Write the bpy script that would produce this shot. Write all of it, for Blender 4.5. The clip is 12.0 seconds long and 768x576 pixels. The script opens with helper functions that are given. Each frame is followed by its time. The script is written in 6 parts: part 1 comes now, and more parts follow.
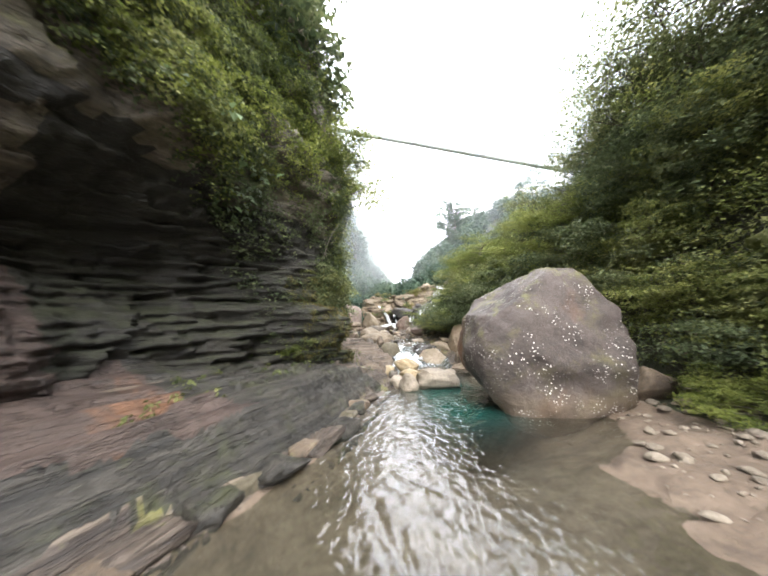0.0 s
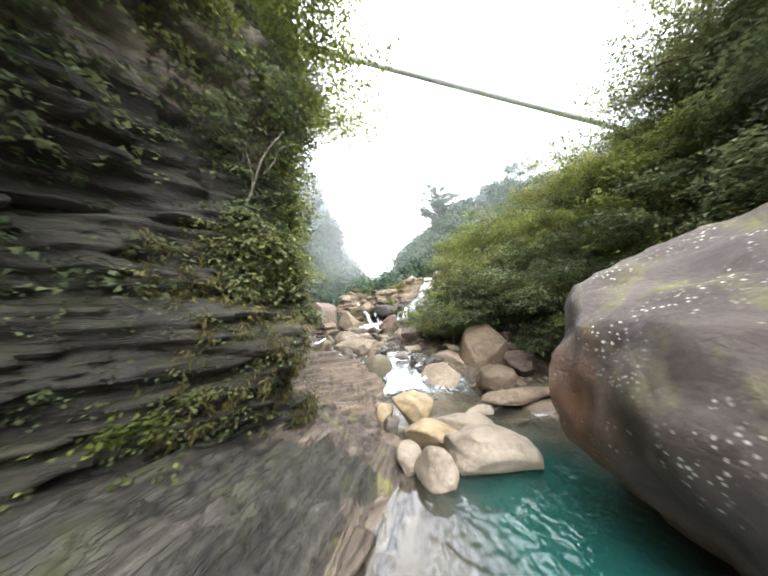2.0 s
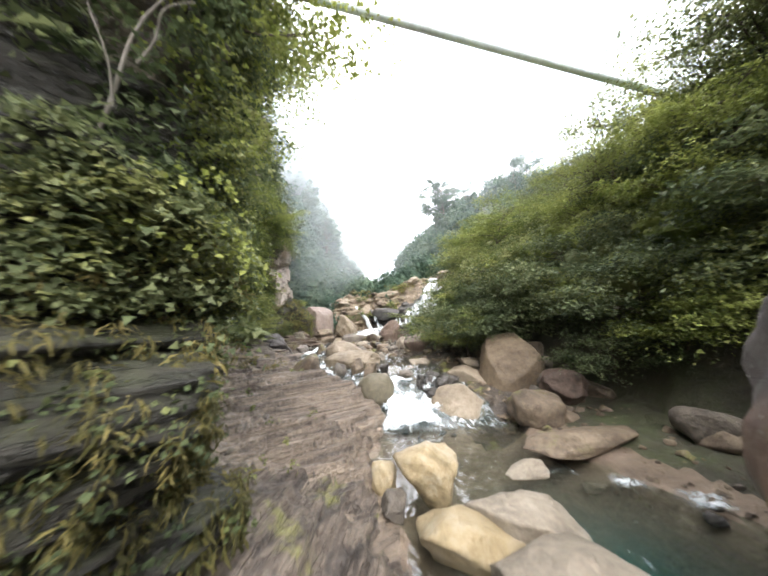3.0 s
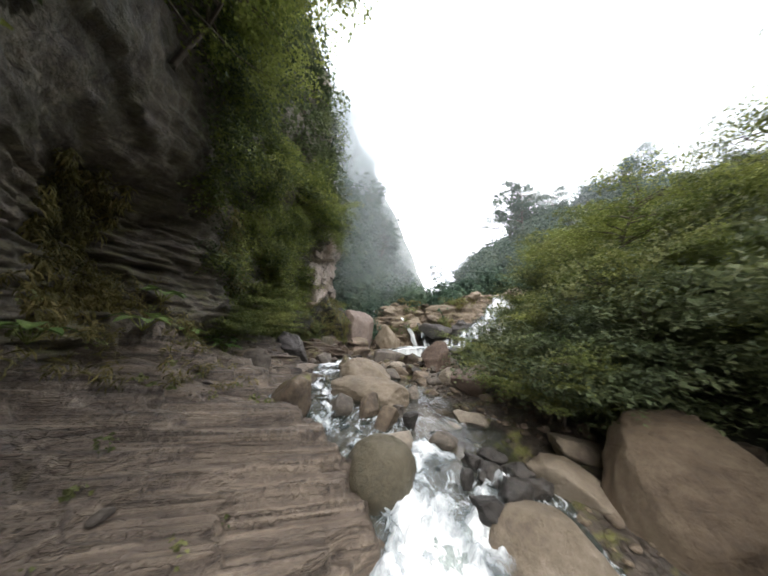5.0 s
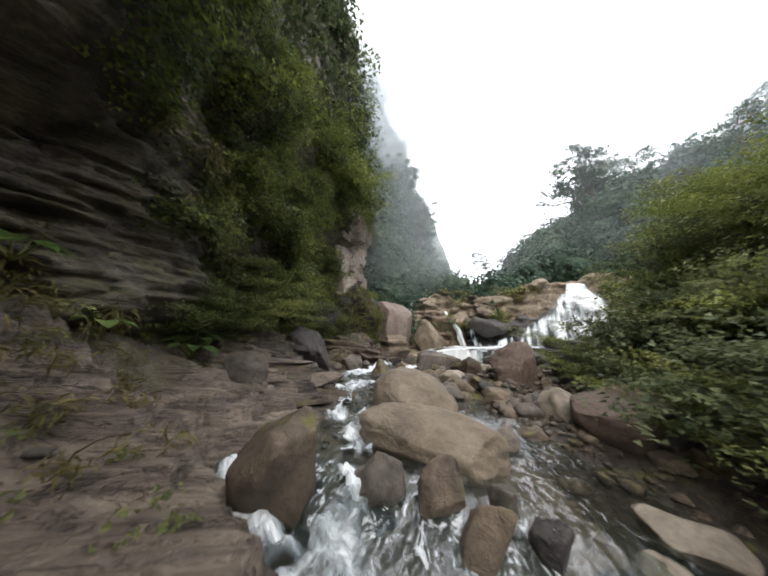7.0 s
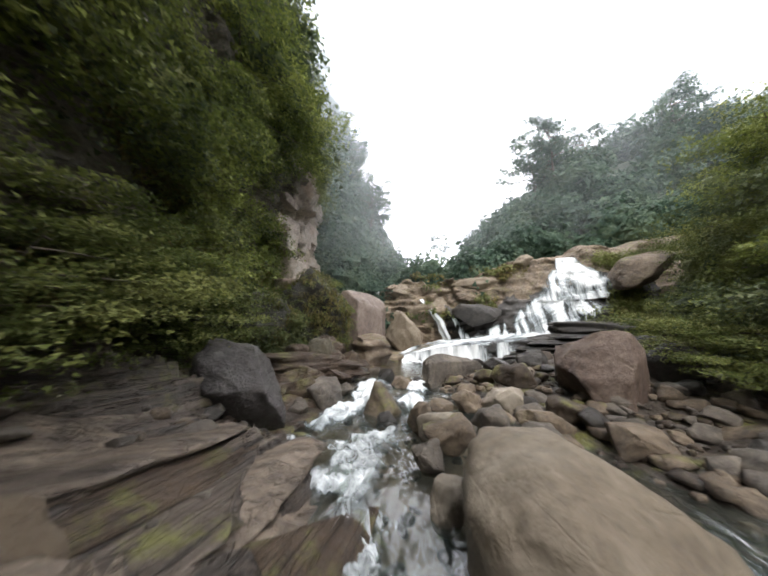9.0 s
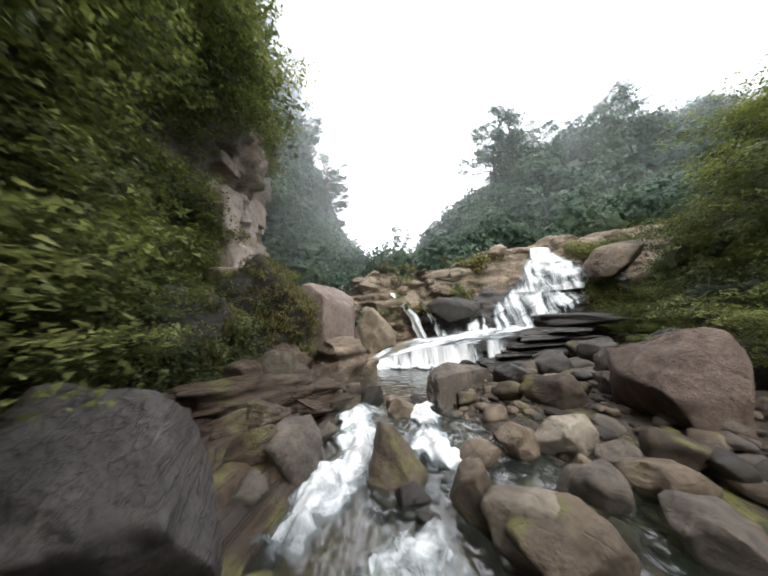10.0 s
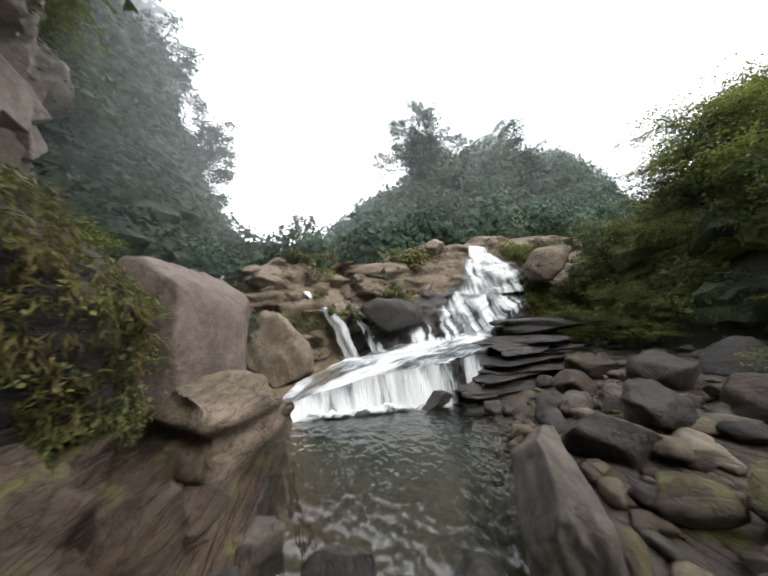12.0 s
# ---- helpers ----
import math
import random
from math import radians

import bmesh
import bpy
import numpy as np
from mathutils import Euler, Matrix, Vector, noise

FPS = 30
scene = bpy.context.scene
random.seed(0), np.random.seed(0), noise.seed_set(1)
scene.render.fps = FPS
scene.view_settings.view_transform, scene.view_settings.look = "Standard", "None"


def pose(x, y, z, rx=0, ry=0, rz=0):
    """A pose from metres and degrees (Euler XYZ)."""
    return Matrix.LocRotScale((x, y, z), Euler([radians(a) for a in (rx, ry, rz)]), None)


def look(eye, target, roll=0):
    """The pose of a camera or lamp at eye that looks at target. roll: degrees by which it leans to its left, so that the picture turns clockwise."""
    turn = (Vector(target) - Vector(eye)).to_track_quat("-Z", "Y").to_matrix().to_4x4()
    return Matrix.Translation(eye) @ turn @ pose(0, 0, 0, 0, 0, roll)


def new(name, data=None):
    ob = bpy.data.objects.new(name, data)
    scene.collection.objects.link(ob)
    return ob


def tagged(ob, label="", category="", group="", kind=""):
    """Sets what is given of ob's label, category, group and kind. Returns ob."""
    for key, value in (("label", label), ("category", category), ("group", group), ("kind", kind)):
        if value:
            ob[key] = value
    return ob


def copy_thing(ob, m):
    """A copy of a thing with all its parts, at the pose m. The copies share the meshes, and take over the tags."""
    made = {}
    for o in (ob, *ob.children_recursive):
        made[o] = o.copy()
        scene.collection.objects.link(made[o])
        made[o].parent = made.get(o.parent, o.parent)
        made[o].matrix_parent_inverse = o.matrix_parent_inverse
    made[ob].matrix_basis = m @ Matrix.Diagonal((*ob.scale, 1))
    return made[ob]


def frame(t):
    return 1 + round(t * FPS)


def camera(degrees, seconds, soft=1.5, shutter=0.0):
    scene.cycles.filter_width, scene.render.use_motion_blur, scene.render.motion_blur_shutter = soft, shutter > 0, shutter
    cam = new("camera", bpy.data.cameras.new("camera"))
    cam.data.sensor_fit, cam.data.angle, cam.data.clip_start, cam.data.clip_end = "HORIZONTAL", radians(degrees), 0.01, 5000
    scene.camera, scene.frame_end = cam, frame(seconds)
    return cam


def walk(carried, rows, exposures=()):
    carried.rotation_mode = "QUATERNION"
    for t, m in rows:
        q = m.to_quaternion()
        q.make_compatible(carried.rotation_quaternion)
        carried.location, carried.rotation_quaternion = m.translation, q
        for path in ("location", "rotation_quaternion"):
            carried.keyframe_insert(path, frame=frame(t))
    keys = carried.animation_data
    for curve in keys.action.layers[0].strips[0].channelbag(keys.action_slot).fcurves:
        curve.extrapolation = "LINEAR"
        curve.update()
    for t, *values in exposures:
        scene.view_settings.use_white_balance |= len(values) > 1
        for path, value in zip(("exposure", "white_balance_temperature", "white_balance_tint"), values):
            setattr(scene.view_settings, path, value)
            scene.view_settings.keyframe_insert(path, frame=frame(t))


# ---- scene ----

cam = camera(110.9, 12.0, soft=1.75, shutter=0.35)
PATH = [
    (0, (2.516, 0.399, 1.818), (2.285, 2.36, 2.136), -2.1),
    (0.5, (2.306, 1.483, 1.925), (2.116, 3.449, 2.239), -2.5),
    (1, (2.068, 2.622, 1.996), (1.922, 4.592, 2.309), -2.6),
    (1.5, (1.863, 3.754, 2.095), (1.764, 5.728, 2.397), -3.1),
    (2, (1.7, 4.835, 2.223), (1.645, 6.814, 2.51), -3.7),
    (2.5, (1.693, 5.906, 2.353), (1.656, 7.885, 2.639), -4.8),
    (4.3, (1.912, 9.281, 2.656), (1.627, 11.22, 3.055), 1.1),
    (4.5, (1.938, 9.624, 2.667), (1.596, 11.553, 3.068), 2.3),
    (5, (1.957, 10.463, 2.67), (1.466, 12.36, 3.069), 5.1),
    (5.5, (1.863, 11.273, 2.657), (1.241, 13.133, 3.044), 7.0),
    (6, (1.6, 12.03, 2.7), (0.892, 13.865, 3.065), 7.4),
    (6.5, (1.126, 12.809, 2.717), (0.395, 14.637, 3.07), 6.3),
    (8.3, (-0.911, 15.744, 2.695), (-1.434, 17.64, 3.059), 2.2),
    (8.5, (-1.15, 16.102, 2.746), (-1.611, 18.015, 3.103), 1.7),
    (9, (-1.73, 17.015, 2.854), (-2.028, 18.964, 3.191), 0.5),
    (9.5, (-2.268, 17.954, 2.973), (-2.383, 19.926, 3.286), -0.8),
    (10, (-2.719, 18.905, 3.081), (-2.654, 20.883, 3.376), -1.9),
    (10.5, (-3.027, 19.906, 3.144), (-2.778, 21.869, 3.434), -2.4),
    (11, (-3.236, 20.9, 3.217), (-2.798, 22.83, 3.506), -2.8),
    (11.5, (-3.353, 21.91, 3.271), (-2.715, 23.783, 3.563), -3.1),
    (12, (-3.358, 22.888, 3.305), (-2.505, 24.67, 3.617), -3.6),
]
walk(cam, [(t, look(eye, target, roll)) for t, eye, target, roll in PATH],
     exposures=[(0, 1.55), (2.5, 1.68), (4.5, 0.8), (6.5, 0.5), (9.5, 0.75), (12, 0.45)])

# ---- light: an overcast sky over the gorge ----
world = bpy.data.worlds.new("overcast")
scene.world = world
world.use_nodes = True
wn, wl = world.node_tree.nodes, world.node_tree.links
sky = wn.new("ShaderNodeTexSky")
sky.sky_type, sky.sun_disc = "NISHITA", False
sky.sun_elevation, sky.sun_rotation = radians(47), radians(165)
cloud = wn.new("ShaderNodeMix")
cloud.data_type = "RGBA"
cloud.inputs["Factor"].default_value = 0.94
cloud.inputs["B"].default_value = (0.945, 0.905, 0.895, 1)
wl.new(sky.outputs["Color"], cloud.inputs["A"])
wl.new(cloud.outputs["Result"], wn["Background"].inputs["Color"])
wn["Background"].inputs["Strength"].default_value = 2.3
sun_data = bpy.data.lights.new("sun", "SUN")
sun_data.energy, sun_data.angle, sun_data.color = 1.5, radians(40), (1, 0.96, 0.9)
sun = new("sun", sun_data)
sun.matrix_world = look((8, -16, 34), (0, 14, 0))


# ---- numeric noise ----
def hash3(i, j, k, seed):
    n = (i * 374761393 + j * 668265263 + k * 2147483647 + seed * 974711) & 0x7FFFFFFF
    n = ((n ^ (n >> 13)) * 1274126177) & 0x7FFFFFFF
    return ((n ^ (n >> 16)) & 0xFFFF) / 65535.0


def vnoise(x, y, z=0.0, seed=0):
    """Smooth value noise in -1..1 for arrays."""
    x, y, z = np.broadcast_arrays(np.asarray(x, float), np.asarray(y, float), np.asarray(z, float))
    xi, yi, zi = (np.floor(a).astype(np.int64) for a in (x, y, z))
    fx, fy, fz = x - xi, y - yi, z - zi
    fx, fy, fz = (f * f * (3 - 2 * f) for f in (fx, fy, fz))
    out = 0
    for a in (0, 1):
        for b in (0, 1):
            for c in (0, 1):
                w = (fx if a else 1 - fx) * (fy if b else 1 - fy) * (fz if c else 1 - fz)
                out = out + w * hash3(xi + a, yi + b, zi + c, seed)
    return out * 2 - 1


def fbm(x, y, z=0.0, seed=0, octaves=4, gain=0.5):
    total, amp, k = 0, 1.0, 1.0
    for n in range(octaves):
        total = total + amp * vnoise(np.asarray(x) * k, np.asarray(y) * k, np.asarray(z) * k, seed + n)
        amp, k = amp * gain, k * 2.03
    return total


def cells(x, y, seed=0):
    """Worley cells: the value of the nearest cell and the distance to it."""
    xi, yi = np.floor(x).astype(np.int64), np.floor(y).astype(np.int64)
    best, val = np.full(np.shape(x), 9.0), np.zeros(np.shape(x))
    for a in (-1, 0, 1):
        for b in (-1, 0, 1):
            cx, cy = xi + a, yi + b
            px, py = cx + hash3(cx, cy, 1, seed), cy + hash3(cx, cy, 2, seed)
            d = (x - px) ** 2 + (y - py) ** 2
            near = d < best
            best, val = np.where(near, d, best), np.where(near, hash3(cx, cy, 3, seed), val)
    return val, np.sqrt(best)


def step01(a, b, x):
    t = np.clip((np.asarray(x, float) - a) / (b - a), 0, 1)
    return t * t * (3 - 2 * t)


def terrace(z, rise, sharp=0.75):
    """Turns a slope into steps of the given rise."""
    k = z / rise
    f = k - np.floor(k)
    return (np.floor(k) + step01(sharp, 1.0, f)) * rise


# ---- meshes ----
def mesh_of(name, verts, faces, material, smooth=True):
    """A mesh from arrays of vertices and of triangles or quads."""
    verts, faces = np.asarray(verts, np.float32), np.asarray(faces, np.int32)
    me = bpy.data.meshes.new(name)
    n, k = faces.shape
    me.vertices.add(len(verts))
    me.vertices.foreach_set("co", verts.ravel())
    me.loops.add(n * k)
    me.loops.foreach_set("vertex_index", faces.ravel())
    me.polygons.add(n)
    me.polygons.foreach_set("loop_start", np.arange(0, n * k, k, dtype=np.int32))
    me.polygons.foreach_set("use_smooth", np.full(n, smooth))
    me.update(calc_edges=True)
    me.materials.append(material)
    return me


def grid_faces(rows, cols):
    i = np.arange(rows * cols).reshape(rows, cols)
    return np.stack([i[:-1, :-1], i[:-1, 1:], i[1:, 1:], i[1:, :-1]], -1).reshape(-1, 4)


def part(name, me, parent, label=""):
    ob = new(name, me)
    ob.parent = parent
    return tagged(ob, label)


def put_attr(me, name, values):
    a = me.attributes.new(name, "FLOAT", "POINT")
    a.data.foreach_set("value", np.asarray(values, np.float32).ravel())


def put_uv(me, uv):
    """uv: one pair per vertex."""
    idx = np.empty(len(me.loops), np.int32)
    me.loops.foreach_get("vertex_index", idx)
    layer = me.uv_layers.new(name="flow")
    layer.data.foreach_set("uv", np.asarray(uv, np.float32)[idx].ravel())


# ---- materials ----
class Nodes:
    def __init__(self, name):
        self.m = bpy.data.materials.new(name)
        self.m.use_nodes = True
        self.t = self.m.node_tree
        self.bsdf = self.t.nodes["Principled BSDF"]
        self.out = self.t.nodes["Material Output"]

    def add(self, kind, **inputs):
        node = self.t.nodes.new("ShaderNode" + kind)
        for key, value in inputs.items():
            self.link(value, node.inputs[key.replace("_", " ")])
        return node

    def link(self, value, socket):
        if hasattr(value, "is_linked"):
            self.t.links.new(value, socket)
        else:
            socket.default_value = value

    def pos(self):
        return self.add("NewGeometry").outputs["Position"]

    def noise(self, scale, detail=4.0, rough=0.55, vec=None, dist=0.0):
        n = self.add("TexNoise", Scale=scale, Detail=detail, Roughness=rough, Distortion=dist)
        self.link(vec or self.pos(), n.inputs["Vector"])
        return n.outputs["Fac"]

    def scaled(self, vec, x, y, z):
        n = self.add("Mapping")
        self.link(vec, n.inputs["Vector"])
        n.inputs["Scale"].default_value = (x, y, z)
        return n.outputs["Vector"]

    def ramp(self, fac, *stops):
        n = self.add("ValToRGB", Fac=fac)
        e = n.color_ramp.elements
        while len(e) < len(stops):
            e.new(0.5)
        for item, (p, c) in zip(e, stops):
            item.position = p
            item.color = (*c, 1) if isinstance(c, tuple) else (c, c, c, 1)
        return n.outputs["Color"]

    def mix(self, fac, a, b, blend="MIX"):
        n = self.add("Mix")
        n.data_type, n.blend_type = "RGBA", blend
        self.link(fac, n.inputs["Factor"])
        for key, v in (("A", a), ("B", b)):
            socket = n.inputs[6 if key == "A" else 7]
            self.link((*v, 1) if isinstance(v, tuple) else v, socket)
        return n.outputs[2]

    def math(self, op, a, b=0.0):
        n = self.add("Math")
        n.operation = op
        self.link(a, n.inputs[0])
        self.link(b, n.inputs[1])
        return n.outputs[0]

    def bump(self, height, strength, distance, normal=None):
        n = self.add("Bump", Height=height, Strength=strength, Distance=distance)
        if normal:
            self.link(normal, n.inputs["Normal"])
        return n.outputs["Normal"]


def rock_material(name, dark, mid, light, moss=0.0, moss_colour=(0.10, 0.10, 0.025), lichen=0.0, rough=0.62, strata=0.0, scale=1.0, wet=0.0, rust=0.0, strike=0.6, tide=0.0, stain=None, darkened=0.72):
    k = Nodes(name)
    dark, mid, light = (tuple(c * darkened for c in tone) for tone in (dark, mid, light))
    p = k.pos()
    big, fine = k.noise(0.9 * scale, 5, 0.6, p, 0.4), k.noise(11 * scale, 6, 0.7, p)
    patch = k.noise(3.1 * scale, 5, 0.65, p, 0.8)
    tone = k.math("ADD", k.math("MULTIPLY", big, 0.40), k.math("ADD", k.math("MULTIPLY", patch, 0.28), k.math("MULTIPLY", fine, 0.32)))
    if strata:
        tilt = k.add("VectorRotate", Vector=p, Angle=strike, Axis=(0, 0, 1))
        band = k.noise(1.0, 5, 0.7, k.scaled(tilt.outputs[0], 5.0, 0.22, 11.0), 0.15)
        tone = k.math("ADD", k.math("MULTIPLY", tone, 1 - strata), k.math("MULTIPLY", band, strata))
    col = k.ramp(tone, (0.40, dark), (0.5, mid), (0.61, light))
    if strata:
        seam = k.noise(1.0, 3, 0.6, k.scaled(tilt.outputs[0], 7.0, 0.16, 9.0), 0.10)
        gap = k.ramp(k.math("ABSOLUTE", k.math("SUBTRACT", seam, 0.5)), (0.0, 0.0), (0.022, 1.0))
        col = k.mix(k.math("MULTIPLY", k.math("SUBTRACT", 1.0, gap), 0.3 * min(1, strata * 2)), col, tuple(c * 0.35 for c in dark))
    rnd = k.add("ObjectInfo").outputs["Random"]
    col = k.mix(k.math("MULTIPLY", rnd, 0.30), col, mid)
    up = k.add("SeparateXYZ", Vector=k.add("NewGeometry").outputs["Normal"]).outputs["Z"]
    if moss:
        m = k.ramp(k.noise(1.7, 6, 0.7, p), (0.56 - 0.25 * moss, 0.0), (0.66, 1.0))
        m = k.math("MULTIPLY", m, k.ramp(up, (0.1, 0.25), (0.8, 1.0)))
        col = k.mix(k.math("MULTIPLY", m, 0.85), col, k.mix(fine, moss_colour, tuple(c * 1.9 for c in moss_colour)))
    if rust:
        run = k.ramp(k.noise(1.0, 5, 0.65, k.scaled(p, 2.2, 2.2, 0.35), 0.4), (0.50, 0.0), (0.68, 1.0))
        col = k.mix(k.math("MULTIPLY", run, 0.55), col, (0.055, 0.042, 0.034))
        spill = k.ramp(k.noise(0.7, 4, 0.6, k.scaled(p, 1.0, 1.0, 0.5), 0.6), (0.56, 0.0), (0.66, 1.0))
        col = k.mix(k.math("MULTIPLY", spill, rust), col, (0.23, 0.105, 0.045))
    if tide:
        low = k.math("ADD", k.add("SeparateXYZ", Vector=p).outputs["Z"], k.math("MULTIPLY", patch, 0.5))
        col = k.mix(k.ramp(low, (tide, 0.4), (tide + 0.3, 0.0)), col, (0.21, 0.155, 0.10))
    if stain:
        near = k.add("VectorMath", Vector=p)
        near.operation = "DISTANCE"
        near.inputs[1].default_value = stain
        reach = k.math("ADD", near.outputs["Value"], k.math("MULTIPLY", k.noise(1.6, 5, 0.7, k.scaled(p, 1.5, 1.5, 0.5)), 1.6))
        col = k.mix(k.ramp(k.math("MULTIPLY", reach, 0.4), (0.45, 0.62), (0.70, 0.0)), col, (0.24, 0.115, 0.05))
    if lichen:
        v = k.add("TexVoronoi", Vector=k.mix(0.04, p, k.add("TexNoise", Vector=p, Scale=9.0).outputs["Color"]), Scale=21.0, Randomness=1.0)
        spot = k.ramp(v.outputs["Distance"], (0.0, 1.0), (0.24, 1.0), (0.34, 0.0))
        spot = k.math("MULTIPLY", spot, k.ramp(k.noise(1.3, 3, 0.6, p), (0.55 - 0.06 * lichen, 0.0), (0.62, 1.0)))
        spot = k.math("MULTIPLY", spot, k.ramp(k.add("TexWhiteNoise", Vector=v.outputs["Position"]).outputs["Value"], (0.42, 0.0), (0.47, 1.0)))
        col = k.mix(k.math("MULTIPLY", spot, 0.95), col, (0.66, 0.64, 0.58))
    k.link(col, k.bsdf.inputs["Base Color"])
    k.link(k.ramp(fine, (0.3, rough - 0.15 - wet), (0.7, min(1, rough + 0.12) - wet)), k.bsdf.inputs["Roughness"])
    crack = k.add("TexVoronoi", Vector=p, Scale=2.6 * scale)
    crack.feature = "DISTANCE_TO_EDGE"
    n1 = k.bump(k.ramp(crack.outputs["Distance"], (0.0, 0.0), (0.03, 1.0)), 0.25, 0.03)
    if strata:
        n1 = k.bump(k.math("ADD", band, k.math("MULTIPLY", gap, 0.5)), 0.9, 0.06, n1)
    n2 = k.bump(k.noise(4.5 * scale, 8, 0.74, p), 0.8 - 0.5 * strata, 0.09, n1)
    k.link(k.bump(fine, 0.6, 0.03, n2), k.bsdf.inputs["Normal"])
    return k.m


def leaf_material(name, dark, mid, light, spread=0.26):
    k = Nodes(name)
    g = k.add("NewGeometry")
    broad = k.noise(0.42, 3, 0.6, g.outputs["Position"], 0.4)
    close = k.noise(1.9, 3, 0.6, g.outputs["Position"])
    patch = k.ramp(k.math("ADD", k.math("MULTIPLY", broad, 0.6), k.math("MULTIPLY", close, 0.4)), (0.36, 0.05), (0.64, 0.95))
    t = k.math("ADD", k.math("MULTIPLY", g.outputs["Random Per Island"], spread), k.math("MULTIPLY", patch, 1 - spread))
    col = k.ramp(t, (0.22, dark), (0.5, mid), (0.80, light))
    k.link(col, k.bsdf.inputs["Base Color"])
    k.bsdf.inputs["Roughness"].default_value = 0.5
    k.bsdf.inputs["Specular IOR Level"].default_value = 0.35
    k.link(k.bump(k.noise(9.0, 5, 0.7, g.outputs["Position"]), 0.9, 0.12), k.bsdf.inputs["Normal"])
    tr = k.add("BsdfTranslucent", Color=col)
    mixer = k.add("MixShader", Fac=0.35)
    k.t.links.new(k.bsdf.outputs[0], mixer.inputs[1])
    k.t.links.new(tr.outputs[0], mixer.inputs[2])
    k.t.links.new(mixer.outputs[0], k.out.inputs["Surface"])
    return k.m


def plain(name, colour, rough, metal=0.0, vary=0.25, scale=6.0):
    k = Nodes(name)
    n = k.noise(scale, 6, 0.65)
    col = k.ramp(n, (0.3, tuple(c * (1 - vary) for c in colour)), (0.7, tuple(min(1, c * (1 + vary)) for c in colour)))
    k.link(col, k.bsdf.inputs["Base Color"])
    k.bsdf.inputs["Roughness"].default_value = rough
    k.bsdf.inputs["Metallic"].default_value = metal
    k.link(k.bump(n, 0.4, 0.02), k.bsdf.inputs["Normal"])
    return k.m


def water_material():
    """Clear stream water: the bed shows through where it is shallow, milky teal where it is deep, a rippled gloss on top."""
    k = Nodes("stream_water")
    p = k.pos()
    depth = k.add("Attribute")
    depth.attribute_name = "depth"
    flow = k.add("Attribute")
    flow.attribute_name = "speed"
    w1 = k.noise(3.2, 1.5, 0.5, k.scaled(p, 1.0, 0.6, 1.0), 0.8)
    w2 = k.noise(8.0, 1.0, 0.5, k.scaled(p, 1.0, 0.7, 1.0), 0.3)
    h = k.math("ADD", k.math("MULTIPLY", w1, 0.8), k.math("MULTIPLY", w2, 0.7))
    bump = k.add("Bump", Height=h, Distance=0.07)
    k.link(k.math("ADD", 0.5, k.math("MULTIPLY", flow.outputs["Fac"], 0.5)), bump.inputs["Strength"])
    nrm = bump.outputs["Normal"]
    murk = k.ramp(depth.outputs["Fac"], (0.0, 0.02), (0.30, 0.13), (0.6, 0.5), (1.0, 0.95))
    body = k.ramp(depth.outputs["Fac"], (0.15, (0.050, 0.052, 0.040)), (0.6, (0.020, 0.044, 0.040)), (1.0, (0.007, 0.050, 0.042)))
    murk = k.math("MAXIMUM", murk, k.math("MULTIPLY", flow.outputs["Fac"], 0.45))
    body = k.mix(k.math("MULTIPLY", flow.outputs["Fac"], 0.8), body, (0.040, 0.062, 0.064))
    clear = k.add("BsdfTransparent", Color=(0.80, 0.86, 0.82, 1))
    milk = k.add("BsdfDiffuse", Color=body)
    inner = k.add("MixShader", Fac=murk)
    k.t.links.new(clear.outputs[0], inner.inputs[1])
    k.t.links.new(milk.outputs[0], inner.inputs[2])
    gloss = k.add("BsdfGlossy", Color=(1, 1, 1, 1), Roughness=0.03, Normal=nrm)
    fres = k.add("Fresnel", IOR=1.6, Normal=nrm)
    skin = k.add("MixShader", Fac=fres.outputs[0])
    k.t.links.new(inner.outputs[0], skin.inputs[1])
    k.t.links.new(gloss.outputs[0], skin.inputs[2])
    foam = k.ramp(k.noise(3.0, 8, 0.74, k.scaled(p, 1.5, 0.8, 1.0), 1.4), (0.52, 0.0), (0.64, 1.0))
    foam = k.math("MULTIPLY", foam, k.ramp(flow.outputs["Fac"], (0.35, 0.0), (0.95, 0.65)))
    white = k.add("BsdfDiffuse", Color=(0.80, 0.84, 0.84, 1))
    top = k.add("MixShader", Fac=foam)
    k.t.links.new(skin.outputs[0], top.inputs[1])
    k.t.links.new(white.outputs[0], top.inputs[2])
    k.t.links.new(top.outputs[0], k.out.inputs["Surface"])
    return k.m


